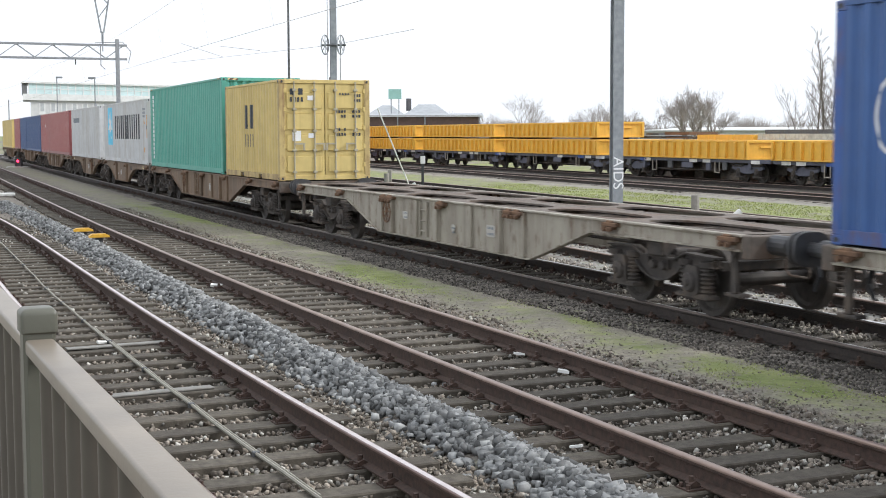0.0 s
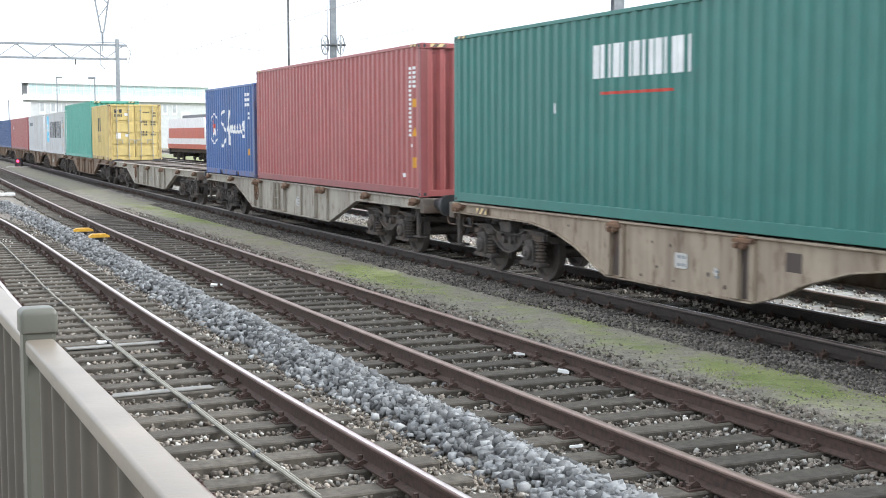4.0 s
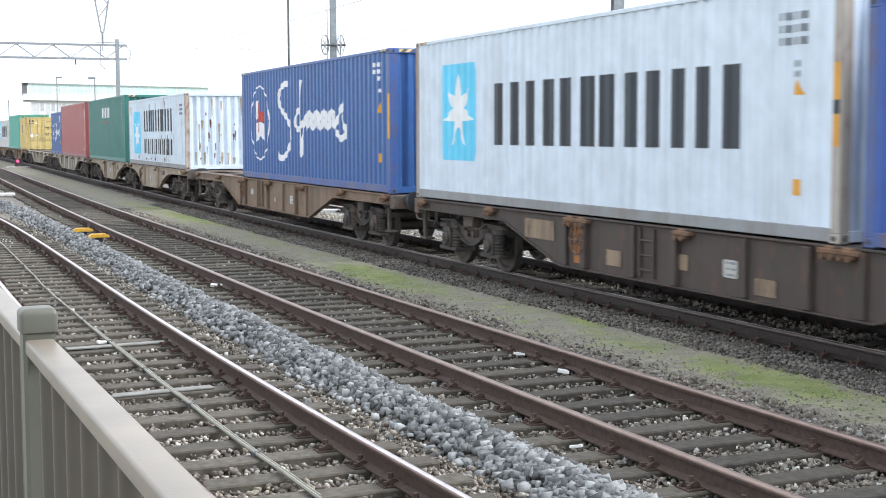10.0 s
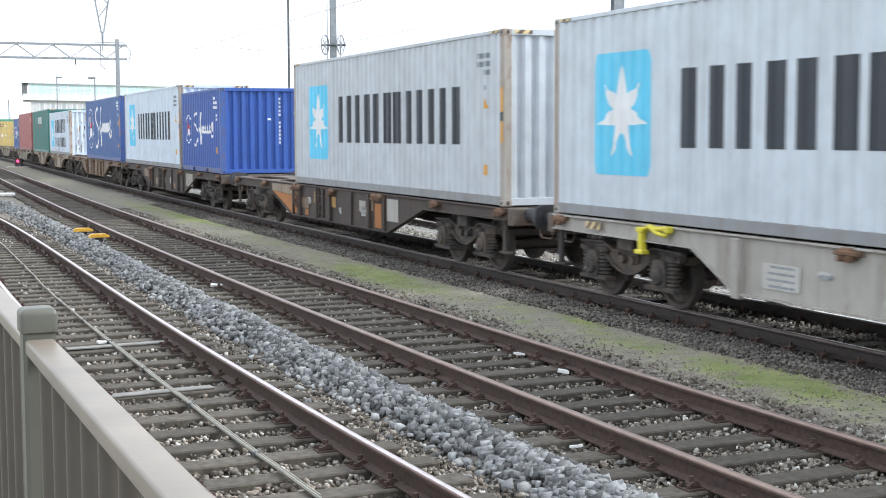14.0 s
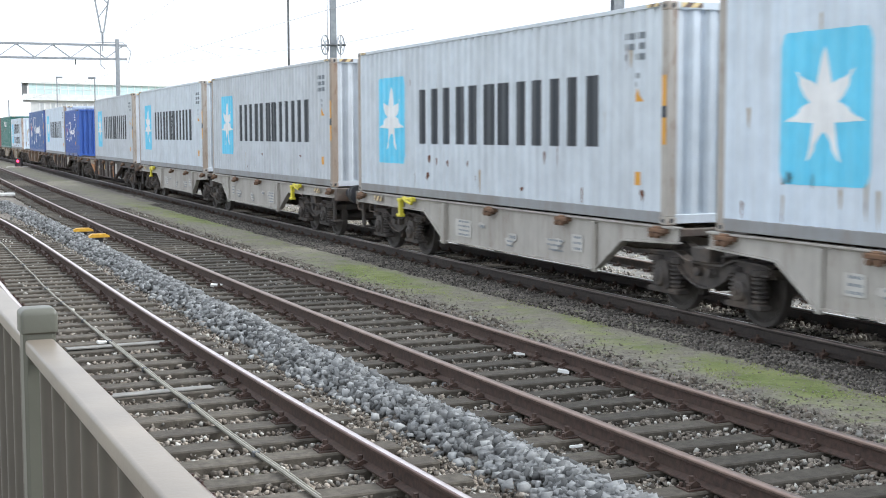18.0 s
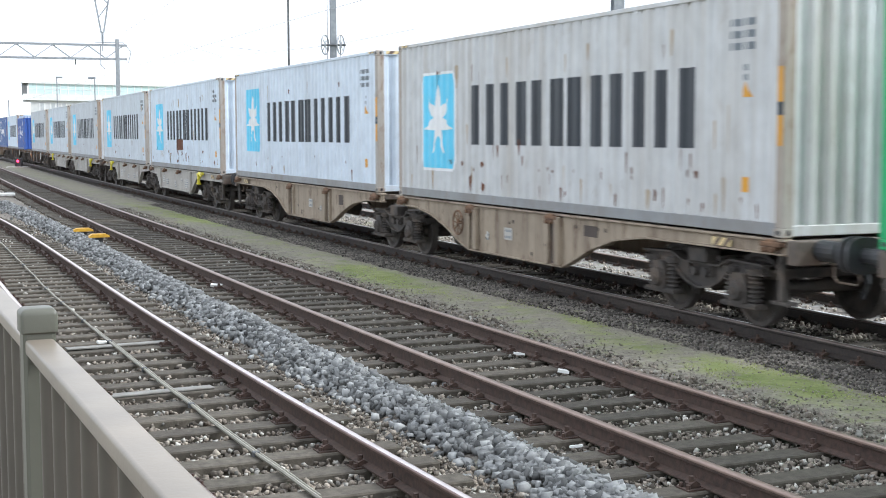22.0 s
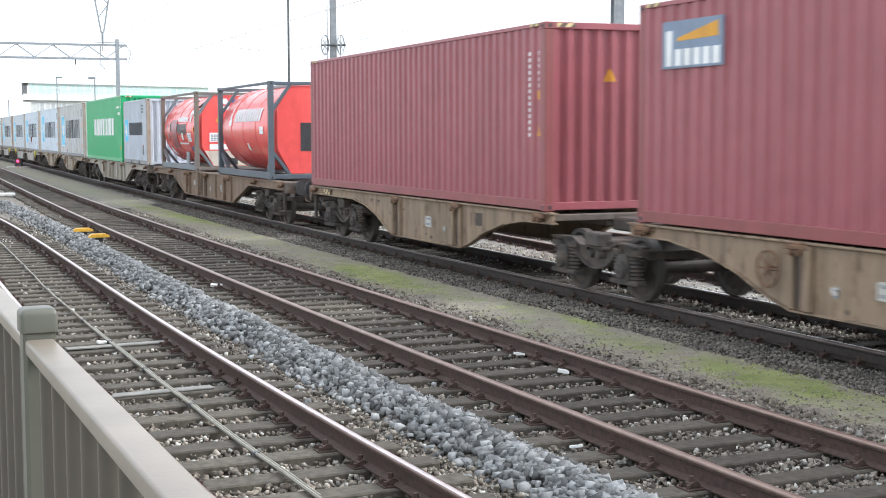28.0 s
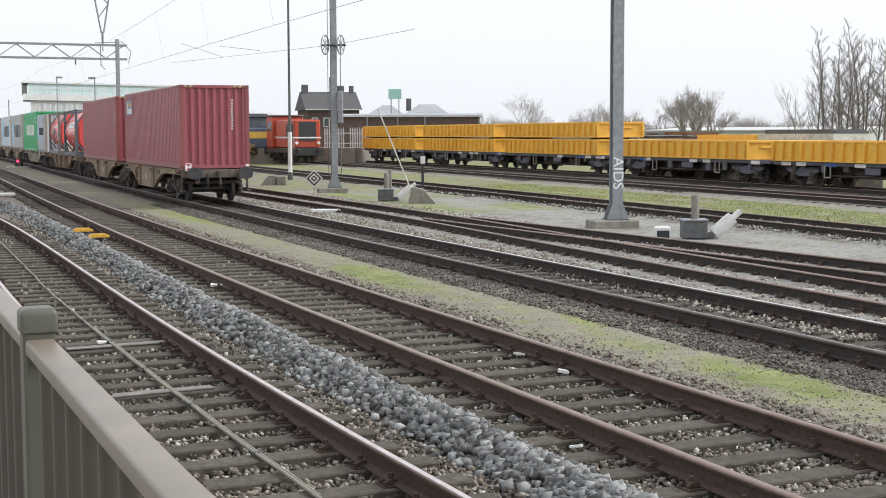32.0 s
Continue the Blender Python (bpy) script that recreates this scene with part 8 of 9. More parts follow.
def blue_loco(at):
    t = thing("blue_yellow_locomotive", "dark blue locomotive with a yellow band and striped buffer beam", "locomotive", at)
    L = 10.0
    running_gear(t, L, (-3.6, -1.8, 1.8, 3.6))
    part("body", Mesh().box(-L / 2 + 0.3, L / 2 - 0.3, -1.2, 1.2, 1.15, 2.9, 0.1), P_LOCOBLUE, t)
    part("yellow_band", Mesh().box(-L / 2 + 0.28, L / 2 - 0.28, -1.22, 1.22, 1.95, 2.55, 0.02), P_LOCYEL, t)
    part("cab", Mesh().box(-2.6, 0.6, -1.4, 1.4, 2.6, 3.9, 0.08), P_LOCOBLUE, t)
    part("cab_roof", Mesh().prism([(-1.5, 3.9), (1.5, 3.9), (1.1, 4.2), (-1.1, 4.2)], 0, -2.8, 0.8), M_DARKSTEEL, t)
    for y in (-0.9, 0.0, 0.9):
        part("cab_window", Mesh().box(-2.62, -2.58, y - 0.35, y + 0.35, 3.05, 3.7), M_GLASS, t)
    for x in (-1.9, -0.6):
        part("cab_window", Mesh().box(x - 0.4, x + 0.4, 1.395, 1.415, 3.05, 3.7), M_GLASS, t)
    for i in range(4):
        z = 0.65 + i * 0.2
        part("warning_stripe", Mesh().prism([(0.65, z), (1.2, z + 0.22), (1.2, z + 0.32), (0.65, z + 0.1)], 0, -L / 2 - 0.106, -L / 2 - 0.1), P_LOCYEL, t, "yellow stripe")


def electric_loco(at):
    t = thing("electric_locomotive", "white and red electric locomotive with a dark windscreen", "locomotive", at)
    L = 15.0
    running_gear(t, L, (-6.2, -4.0, 4.0, 6.2))
    m = Mesh().prism([(-L / 2 + 0.05, 1.1), (-L / 2 - 0.1, 1.9), (-L / 2 + 0.55, 3.4), (-L / 2 + 0.9, 3.75), (L / 2 - 0.9, 3.75), (L / 2 - 0.55, 3.4), (L / 2 + 0.1, 1.9), (L / 2 - 0.05, 1.1)], 1, -1.45, 1.45)
    part("body", m, P_WHITE, t, "white body")
    for o in (1, -1):
        part("side_stripe", Mesh().box(-L / 2 + 0.7, L / 2 - 0.7, o * 1.45, o * 1.46, 2.0, 2.9), P_LOCRED, t, "red side stripe")
        part("lower_stripe", Mesh().box(-L / 2 + 0.3, L / 2 - 0.3, o * 1.45, o * 1.46, 1.1, 1.5), P_LOCRED, t)
    part("windscreen", Mesh().add([(-L / 2 + 0.09, -1.25, 2.55), (-L / 2 + 0.09, 1.25, 2.55), (-L / 2 + 0.43, 1.15, 3.28), (-L / 2 + 0.43, -1.15, 3.28), (-L / 2 + 0.2, -1.25, 2.55), (-L / 2 + 0.2, 1.25, 2.55), (-L / 2 + 0.5, 1.15, 3.28), (-L / 2 + 0.5, -1.15, 3.28)],
                                 [(0, 1, 2, 3), (4, 7, 6, 5), (0, 4, 5, 1), (3, 2, 6, 7), (0, 3, 7, 4), (1, 5, 6, 2)]), M_GLASS, t, at=pose(-0.03, 0, 0))
    part("roof_stripe", Mesh().box(-L / 2 + 0.55, -L / 2 + 1.4, -1.3, 1.3, 3.42, 3.80, 0.05), P_LOCRED, t)
    part("roof_gear", Mesh().box(-5, 5, -0.6, 0.6, 3.75, 4.05, 0.05), M_DARKSTEEL, t)
    part("pantograph", Mesh().tube([(-3.4, 0, 4.0), (-2.2, 0, 4.35), (-3.2, 0, 4.6)], 0.04, 6), M_DARKSTEEL, t)
    for o in (1, -1):
        part("headlight", Mesh().cyl((-L / 2 - 0.16, o * 0.85, 1.75), (-L / 2, o * 0.85, 1.75), 0.2, 12), M_BLACK, t)
    part("front_skirt", Mesh().box(-L / 2 - 0.08, -L / 2 + 0.3, -1.35, 1.35, 0.45, 1.1, 0.03), M_BLACK, t)


q = (34.86, 108.07, 0.07)
shunter(pose(q[0], q[1] + 4.3, 0, 0, 0, 90))
q = (33.53, 117.37, -0.08)
blue_loco(pose(q[0], q[1] + 5.0, 0, 0, 0, 90))
q = (28.17, 109.89, 0.06)
electric_loco(pose(q[0], q[1] + 7.5, 0, 0, 0, 90))


# ---- overhead line ----
def portal_left():
    c = (18.10, 101.19, 2.45)
    t = thing("catenary_portal", "grey steel catenary portal with a lattice beam", "gantry")
    x, y = c[0], c[1]
    part("leg", Mesh().box(x - 0.13, x + 0.13, y - 0.13, y + 0.13, -0.3, 9.3, 0.01), M_STEEL, t)
    part("leg", Mesh().box(-15.0, -14.7, y - 0.16, y + 0.16, -0.3, 9.3, 0.01), M_DARKSTEEL, t)
    for z in (7.85, 8.85):
        part("chord", Mesh().box(-15.0, x + 0.7, y - 0.09, y + 0.09, z - 0.08, z + 0.08, 0.01), M_STEEL, t)
    k = -14.0
    while k < x - 1.2:
        part("lattice_bar", Mesh().beam((k, y, 8.8), (k + 1.25, y, 7.9), 0.08, 0.08), M_STEEL, t)
        part("lattice_bar", Mesh().beam((k + 1.25, y, 7.9), (k + 2.5, y, 8.8), 0.06, 0.06), M_STEEL, t)
        k += 2.5
    part("insulator_arm", Mesh().tube([(x - 1.6, y, 9.0), (x + 0.4, y, 9.1), (x + 1.0, y, 8.4), (x + 0.8, y, 7.6)], 0.03, 6), M_STEEL, t)
    part("drop_arm", Mesh().tube([(x - 1.2, y, 8.85), (x - 1.2, y, 7.4), (x - 0.9, y, 7.1)], 0.035, 6), M_STEEL, t)
    part("lamp_drop", Mesh().tube([(x - 3.0, y, 7.85), (x - 3.0, y, 7.4)], 0.05, 6), M_DARKSTEEL, t)


portal_left()


def near_portal():
    """The beam high over the tracks, from a leg beside the path to the second mast, with a hanging bracket."""
    t = thing("hanging_bracket_portal", "high catenary beam with a hanging lattice bracket", "gantry")
    p, q = Vector((-5.5, 66, 0)), Vector(masts[1].location)
    part("leg", Mesh().box(p.x - 0.2, p.x + 0.2, p.y - 0.2, p.y + 0.2, -0.3, 10.4, 0.01), M_STEEL, t)
    for z in (9.4, 10.2):
        part("chord", Mesh().beam((p.x, p.y, z), (q.x - 0.2, q.y, z), 0.16, 0.16), M_STEEL, t)
    for i in range(16):
        a, b = p + (q - p) * (i / 16), p + (q - p) * ((i + 1) / 16)
        part("lattice_bar", Mesh().beam((a.x, a.y, 9.4 if i % 2 else 10.2), (b.x, b.y, 10.2 if i % 2 else 9.4), 0.07, 0.07), M_STEEL, t)
    c = (10.16, 60.58, 6.86)
    k = p + (q - p) * ((c[0] - p.x) / (q.x - p.x))
    b = part("hanging_bracket", Mesh().beam((k.x - 0.5, k.y, 9.4), (k.x - 0.05, k.y, 6.75), 0.06, 0.06).beam((k.x + 0.5, k.y, 9.4), (k.x + 0.05, k.y, 6.75), 0.06, 0.06)
             .beam((k.x - 0.36, k.y, 8.6), (k.x + 0.28, k.y, 8.0), 0.04, 0.04).beam((k.x + 0.28, k.y, 8.0), (k.x - 0.16, k.y, 7.4), 0.04, 0.04).beam((k.x - 0.4, k.y, 9.0), (k.x + 0.36, k.y, 8.6), 0.04, 0.04), M_STEEL, t, "tapering lattice bracket")
    part("insulator", Mesh().cyl((k.x, k.y, 6.8), (k.x, k.y, 6.35), 0.05, 8).cyl((k.x, k.y, 6.35), (k.x, k.y, 5.95), 0.025, 6), M_STEEL, b)


near_portal()


def wires():
    def wire(name, pts, r, label):
        m = Mesh()
        m.tube(pts, r, 5)
        return solid(name, m, M_WIRE, label, "wire", group="overhead wires")
    c, d = [], []
    for i in range(61):
        y = -60 + i * 4.5
        x = at_y(line3, y)
        c.append((x + 0.2, y, 5.55))
        k = (y + 60) % 56 / 56
        d.append((x - 0.1, y, 7.55 - 4 * 0.9 * k * (1 - k) * 0.5))
    wire("contact_wire", c, 0.007, "thin dark contact wire over the train's track")
    m = wire("messenger_wire", d, 0.006, "thin dark carrying wire with droppers")
    for i in range(6, 55, 2):
        a, b = c[i], d[i]
        part("dropper", Mesh().cyl(a, b, 0.003, 4), M_WIRE, m)
    wire("anchor_wire", [(19.86, 91.69, 7.14), (19.56, 56.92, 6.24), (17.48, 42.56, 5.85)], 0.009, "thick wire anchored at the mast's tension wheels")
    wire("span_wire", [(15.66, 69.53, 7.00), (16.61, 64.75, 6.08)], 0.011, "short span wire over the yard")
    wire("span_wire", [(17.46, 68.74, 6.85), (17.71, 62.09, 6.25)], 0.011, "short span wire over the yard")


wires()


def mast_wheels():
    c = (19.46, 56.64, 6.22)
    t = thing("tension_wheels", "pair of wire tensioning wheels on the mast", "pulley", pose(c[0], c[1], c[2], 0, 0, VIEW))
    for e in (-1, 1):
        m = Mesh()
        n = 24
        rim = [(e * 0.34 + 0.13 * math.cos(2 * math.pi * i / n), -0.2 + 0.38 * math.cos(2 * math.pi * i / n), 0.42 * math.sin(2 * math.pi * i / n)) for i in range(n + 1)]
        m.tube(rim, 0.028, 6)
        for i in range(0, 12, 3):
            m.cyl(rim[i], rim[i + 12], 0.018, 5)
        part("wheel", m, M_STEEL, t, "spoked grey wheel")
    part("axle", Mesh().cyl((-0.55, 0, 0), (0.55, 0, 0), 0.05, 8), M_DARKSTEEL, t)
    part("counterweight", Mesh().box(0.18, 0.40, -0.12, 0.12, -3.4, -2.0, 0.02), M_STEEL, t, "grey counterweight box")
    part("guide_rod", Mesh().cyl((0.30, 0, -5.6), (0.30, 0, 0), 0.018, 6), M_DARKSTEEL, t)
    wire = Mesh().cyl((-0.25, 0, 3.5), (-0.25, 0, -5.8), 0.015, 6)
    part("stay", wire, M_DARKSTEEL, t)


mast_wheels()


# ---- small things beside the tracks ----
def point_lever(x, y, turn, label):
    t = thing("point_lever", label, "switch lever", pose(x, y, -0.22, 0, 0, turn), group="point levers")
    part("box", Mesh().box(-0.45, 0.15, -0.25, 0.25, 0.0, 0.42, 0.02), M_DARKSTEEL, t, "dark grey machine box")
    part("lid", Mesh().box(-0.47, 0.17, -0.27, 0.27, 0.42, 0.47, 0.01), M_STEEL, t)
    part("post", Mesh().cyl((-0.12, 0, 0.4), (-0.12, 0, 1.05), 0.10, 12), M_CONCRETE, t, "short grey post")
    w = part("weight", Mesh().cyl((0.34, 0, 0.10), (0.80, 0, 0.50), 0.16, 14).cyl((0.78, 0, 0.48), (1.0, 0, 0.66), 0.075, 10), M_WHITE, t, "white painted lever weight")
    part("lever", Mesh().cyl((0.62, -0.12, 0.42), (0.62, 0.12, 0.42), 0.09, 12), M_WHITE, t)
    part("bracket", Mesh().box(0.08, 0.34, -0.14, 0.14, 0.0, 0.14, 0.01), M_DARKSTEEL, t)


q = (19.04, 27.92, -0.23)
point_lever(q[0], q[1], VIEW, "point lever with a white weight and a grey post")
q = (18.96, 48.68, -0.14)
point_lever(q[0], q[1], VIEW, "point lever with a white weight and a thin post")
q = (18.41, 28.63, -0.23)
t = thing("point_indicator", "small white point lantern with black sides", "signal", pose(q[0], q[1], -0.26, 0, 0, VIEW))
part("housing", Mesh().box(-0.2, 0.2, -0.15, 0.15, 0.0, 0.3, 0.04), M_WHITE, t)
part("dark_face", Mesh().box(-0.15, 0.15, -0.16, -0.15, 0.02, 0.2), M_BLACK, t)


def spoil():
    q = (19.35, 46.65, -0.28)
    solid("stone_slab", Mesh().prism([(-0.42, 0.0), (0.62, 0.0), (0.15, 0.55), (-0.28, 0.62)], 1, -0.3, 0.3), M_CONCRETE, "tilted concrete block beside the point lever", "concrete block", pose(q[0], q[1], -0.25, 0, 0, VIEW))
    q = (19.61, 66.72, -0.18)
    t = thing("concrete_block", "pair of small slanted concrete blocks on the grass", "concrete block", pose(q[0], q[1], -0.25, 0, 0, VIEW))
    part("slanted_block", Mesh().prism([(-0.6, 0.0), (0.15, 0.0), (0.15, 0.5), (-0.2, 0.5)], 1, -0.3, 0.3), M_CONCRETE, t)
    part("ribbed_block", Mesh().box(0.2, 0.7, -0.25, 0.25, 0.0, 0.48, 0.04), M_CONCRETE, t)
    q = (14.13, 41.84, -0.22)
    solid("white_board", Mesh().box(-0.55, 0.55, -0.12, 0.12, 0.0, 0.12, 0.03), M_WHITE, "white painted board lying beside the rail", "board", pose(q[0], q[1], -0.2, 0, 0, VIEW))
    # stay rod that leans over the lever
    a, b = (17.41, 45.86, 3.27), (18.50, 45.39, 0.35)
    solid("leaning_rod", Mesh().cyl((a[0], a[1], a[2]), (19.07, 46.78, 0.27), 0.026, 8), M_WHITE, "pale leaning steel rod", "rod")
    q = (23.52, 56.29, -0.19)
    t = thing("marker_post", "dark post with a small white plate", "post", pose(q[0], q[1], -0.25, 0, 0, VIEW))
    part("stem", Mesh().box(-0.06, 0.06, -0.06, 0.06, 0.0, 1.75, 0.01), M_BLACK, t)
    part("plate", Mesh().box(-0.1, 0.12, -0.09, -0.06, 1.25, 1.6, 0.01), M_WHITE, t)
    q = (19.98, 51.29, -0.23)
    t = thing("marker_post", "thin grey concrete post", "post", pose(q[0], q[1], -0.25, 0, 0, VIEW))
    part("stem", Mesh().box(-0.08, 0.08, -0.08, 0.08, 0.0, 1.15, 0.015), M_CONCRETE, t)
    # diamond sign
    q = (18.88, 57.76, 0.28)
    t = thing("diamond_sign", "black and white diamond sign on a short post", "sign", pose(q[0], q[1], -0.25, 0, 0, VIEW))
    part("stem", Mesh().cyl((0, 0.03, 0), (0, 0.03, 0.5), 0.03, 8), M_STEEL, t)
    def dia(r, y0, y1, mat, name):
        part(name, Mesh().prism([(0, 0.62 - r), (r, 0.62), (0, 0.62 + r), (-r, 0.62)], 1, y0, y1), mat, t)
    for i, (r, mat, name) in enumerate(((0.40, M_WHITE, "board"), (0.33, M_BLACK, "dark_ring"), (0.24, M_WHITE, "white_ring"), (0.15, M_BLACK, "dark_core"), (0.07, M_WHITE, "white_core"))):
        dia(r, -0.02 - 0.004 * i, 0.0 - 0.004 * i, mat, name)
    # ground signal with a red light
    q = (12.15, 112.50, 0.06)
    t = thing("ground_signal", "low ground signal showing a red light", "signal", pose(q[0], q[1], -0.25, 0, 0, VIEW))
    part("housing", Mesh().box(-0.28, 0.28, -0.15, 0.2, 0.0, 0.75, 0.05), M_BLACK, t)
    part("red_lens", Mesh().cyl((0.0, -0.2, 0.52), (0.0, -0.14, 0.52), 0.095, 14), glow("red_light", (1.0, 0.01, 0.03), 14.0), t, "glowing red lens")
    part("foot", Mesh().box(-0.9, 0.9, -0.3, 0.3, -0.05, 0.08, 0.02), M_WHITE, t, "pale concrete foot")
    # yellow capped cable posts on the heap
    for q in ((5.02, 33.15, -0.20), (5.05, 31.06, -0.21)):
        t = thing("cable_marker", "low yellow capped cable marker on the stones", "marker", pose(q[0], q[1], -0.14, 0, 0, VIEW + 20), group="cable markers")
        part("cap", Mesh().prism([(-0.23, 0.19), (0.23, 0.19), (0.22, 0.225), (0.15, 0.265), (-0.15, 0.265), (-0.22, 0.225)], 1, -0.12, 0.12), M_YELLOWCAP, t)
        part("stem", Mesh().cyl((0, 0, -0.1), (0, 0, 0.2), 0.085, 10), M_BLACK, t)
    # concrete pad at the left end of the heap
    q = (5.84, 59.63, -0.04)
    solid("concrete_pad", Mesh().box(-0.7, 0.4, -0.3, 0.3, 0.0, 0.12, 0.02), M_WHITE, "pale concrete pad beside the stones", "concrete pad", pose(q[0], q[1], -0.2))


spoil()


M_CABLE = material("cable_sheath", (0.30, 0.285, 0.235), (0.24, 0.228, 0.19), 0.6, 0, 12, 0.1)


def track_cable():
    """A pale cable laid along the sleepers of the near track, and two pale sleepers."""
    m = Mesh()
    pts = []
    rng = random.Random(5)
    for i in range(60):
        s = 3 + i * 0.7
        x, y, h = line1(s)
        o = 0.14 - 0.010 * (s - 10) - max(0.0, 0.0158 * (22 - s)) + rng.uniform(-0.005, 0.005)
        pts.append((x - o * math.cos(h), y - o * math.sin(h), -0.155 + rng.uniform(0, 0.008)))
    m.tube(pts, 0.015, 6)
    c = solid("track_cable", m, M_CABLE, "pale cable laid over the sleepers", "cable")
    m = Mesh()
    m.tube([(x + 0.032, y, z) for x, y, z in pts[8:22]], 0.009, 6)
    part("second_strand", m, M_CABLE, c)
    for i in range(4, 60, 3):
        x, y, z = pts[i]
        part("clip", Mesh().box(x - 0.03, x + 0.03, y - 0.02, y + 0.02, z - 0.03, z + 0.02, 0.005), M_DARKSTEEL, c)


track_cable()


def pale_strips():
    """Two pale steel strips lying on sleepers of the near track."""
    for x, y, z in ((2.89, 16.33, -0.20), (2.57, 13.17, -0.24)):
        part("steel_strip", Mesh().box(-0.66, 0.66, -0.075, 0.075, 0.0, 0.02, 0.006), M_STRIP, track_1, "pale steel strip", pose(x, y, -0.172, 0, 0, 4))


pale_strips()


def litter():
    rng = random.Random(9)
    for (x, y, z), r in (((7.66, 15.21, -0.44), 0.05), ((7.50, 13.75, -0.42), 0.06), ((2.68, 16.50, -0.15), 0.045), ((5.74, 10.26, -0.39), 0.035), ((5.62, 22.64, -0.23), 0.07), ((13.23, 16.60, -0.05), 0.09)):
        k = (2.36 + 0.165) / (2.36 - z)
        x, y = x * k, y * k
        m = Mesh().prism([(-r * 1.6, -r), (r * 1.4, -r * 0.8), (r * 1.7, r * 0.6), (-r, r)], 2, 0.0, r * 0.5)
        solid("pale_stone", m, M_WHITE, "small pale stone lying on the track bed", "stone", pose(x, y, -0.165, 8, 5, rng.uniform(0, 180)), group="pale stones")


litter()


# ---- trees ----
M_BARK = material("bark_grey", (0.20, 0.175, 0.155), (0.15, 0.13, 0.118), 0.95, 0, 4, 0.3)
M_TWIG = material("twig_grey", (0.34, 0.305, 0.285), (0.27, 0.24, 0.225), 0.95, 0, 2, 0.0)


def bare_tree(label, height, seed, spread=0.55, trunks=1, first=0.22, levels=5, thick=0.028, name="bare_tree", bend_by=0.18, lean=0.25):
    """A leafless tree: tapering limbs that fork again and again."""
    rng = random.Random(seed)
    t = thing(name, label, "tree", group="bare trees")
    trunk, twig = Mesh(), Mesh()
    def grow(p, d, length, r, level):
        bend = Vector((rng.uniform(-1, 1), rng.uniform(-1, 1), rng.uniform(-0.2, 0.7))) * bend_by
        mid = p + d * length * 0.5
        d2 = (d + bend).normalized()
        end = mid + d2 * length * 0.5
        m = trunk if level >= levels - 1 else twig
        n = 7 if level >= levels - 1 else (4 if level > 1 else 3)
        m.cyl(p, mid, r, n, r * 0.82)
        m.cyl(mid, end, r * 0.82, n, r * 0.62)
        if level == 0:
            return
        k = rng.choice((3, 3, 4)) if level > 1 else 3
        for i in range(k):
            a = rng.uniform(0, 2 * math.pi)
            side = Vector((math.cos(a), math.sin(a), rng.uniform(-0.1, 0.5)))
            nd = (d2 + side * spread * rng.uniform(0.5, 1.2)).normalized()
            start = mid.lerp(end, rng.uniform(0.2, 1.0)) if i else end
            grow(start, nd, length * rng.uniform(0.55, 0.8), r * 0.58, level - 1)
    for i in range(trunks):
        a = rng.uniform(0, 2 * math.pi)
        p = Vector((0.25 * i * math.cos(a), 0.25 * i * math.sin(a), -0.3))
        grow(p, (Vector((0, 0, 1)) + Vector((math.cos(a), math.sin(a), 0)) * (lean if trunks > 1 else 0.05)).normalized(), height * first * 1.4, height * thick, levels)
    part("trunk", trunk, M_BARK, t)
    c = part("crown", twig, M_TWIG, t, "open crown of bare twigs")
    c["kind"] = "stuff"
    return t


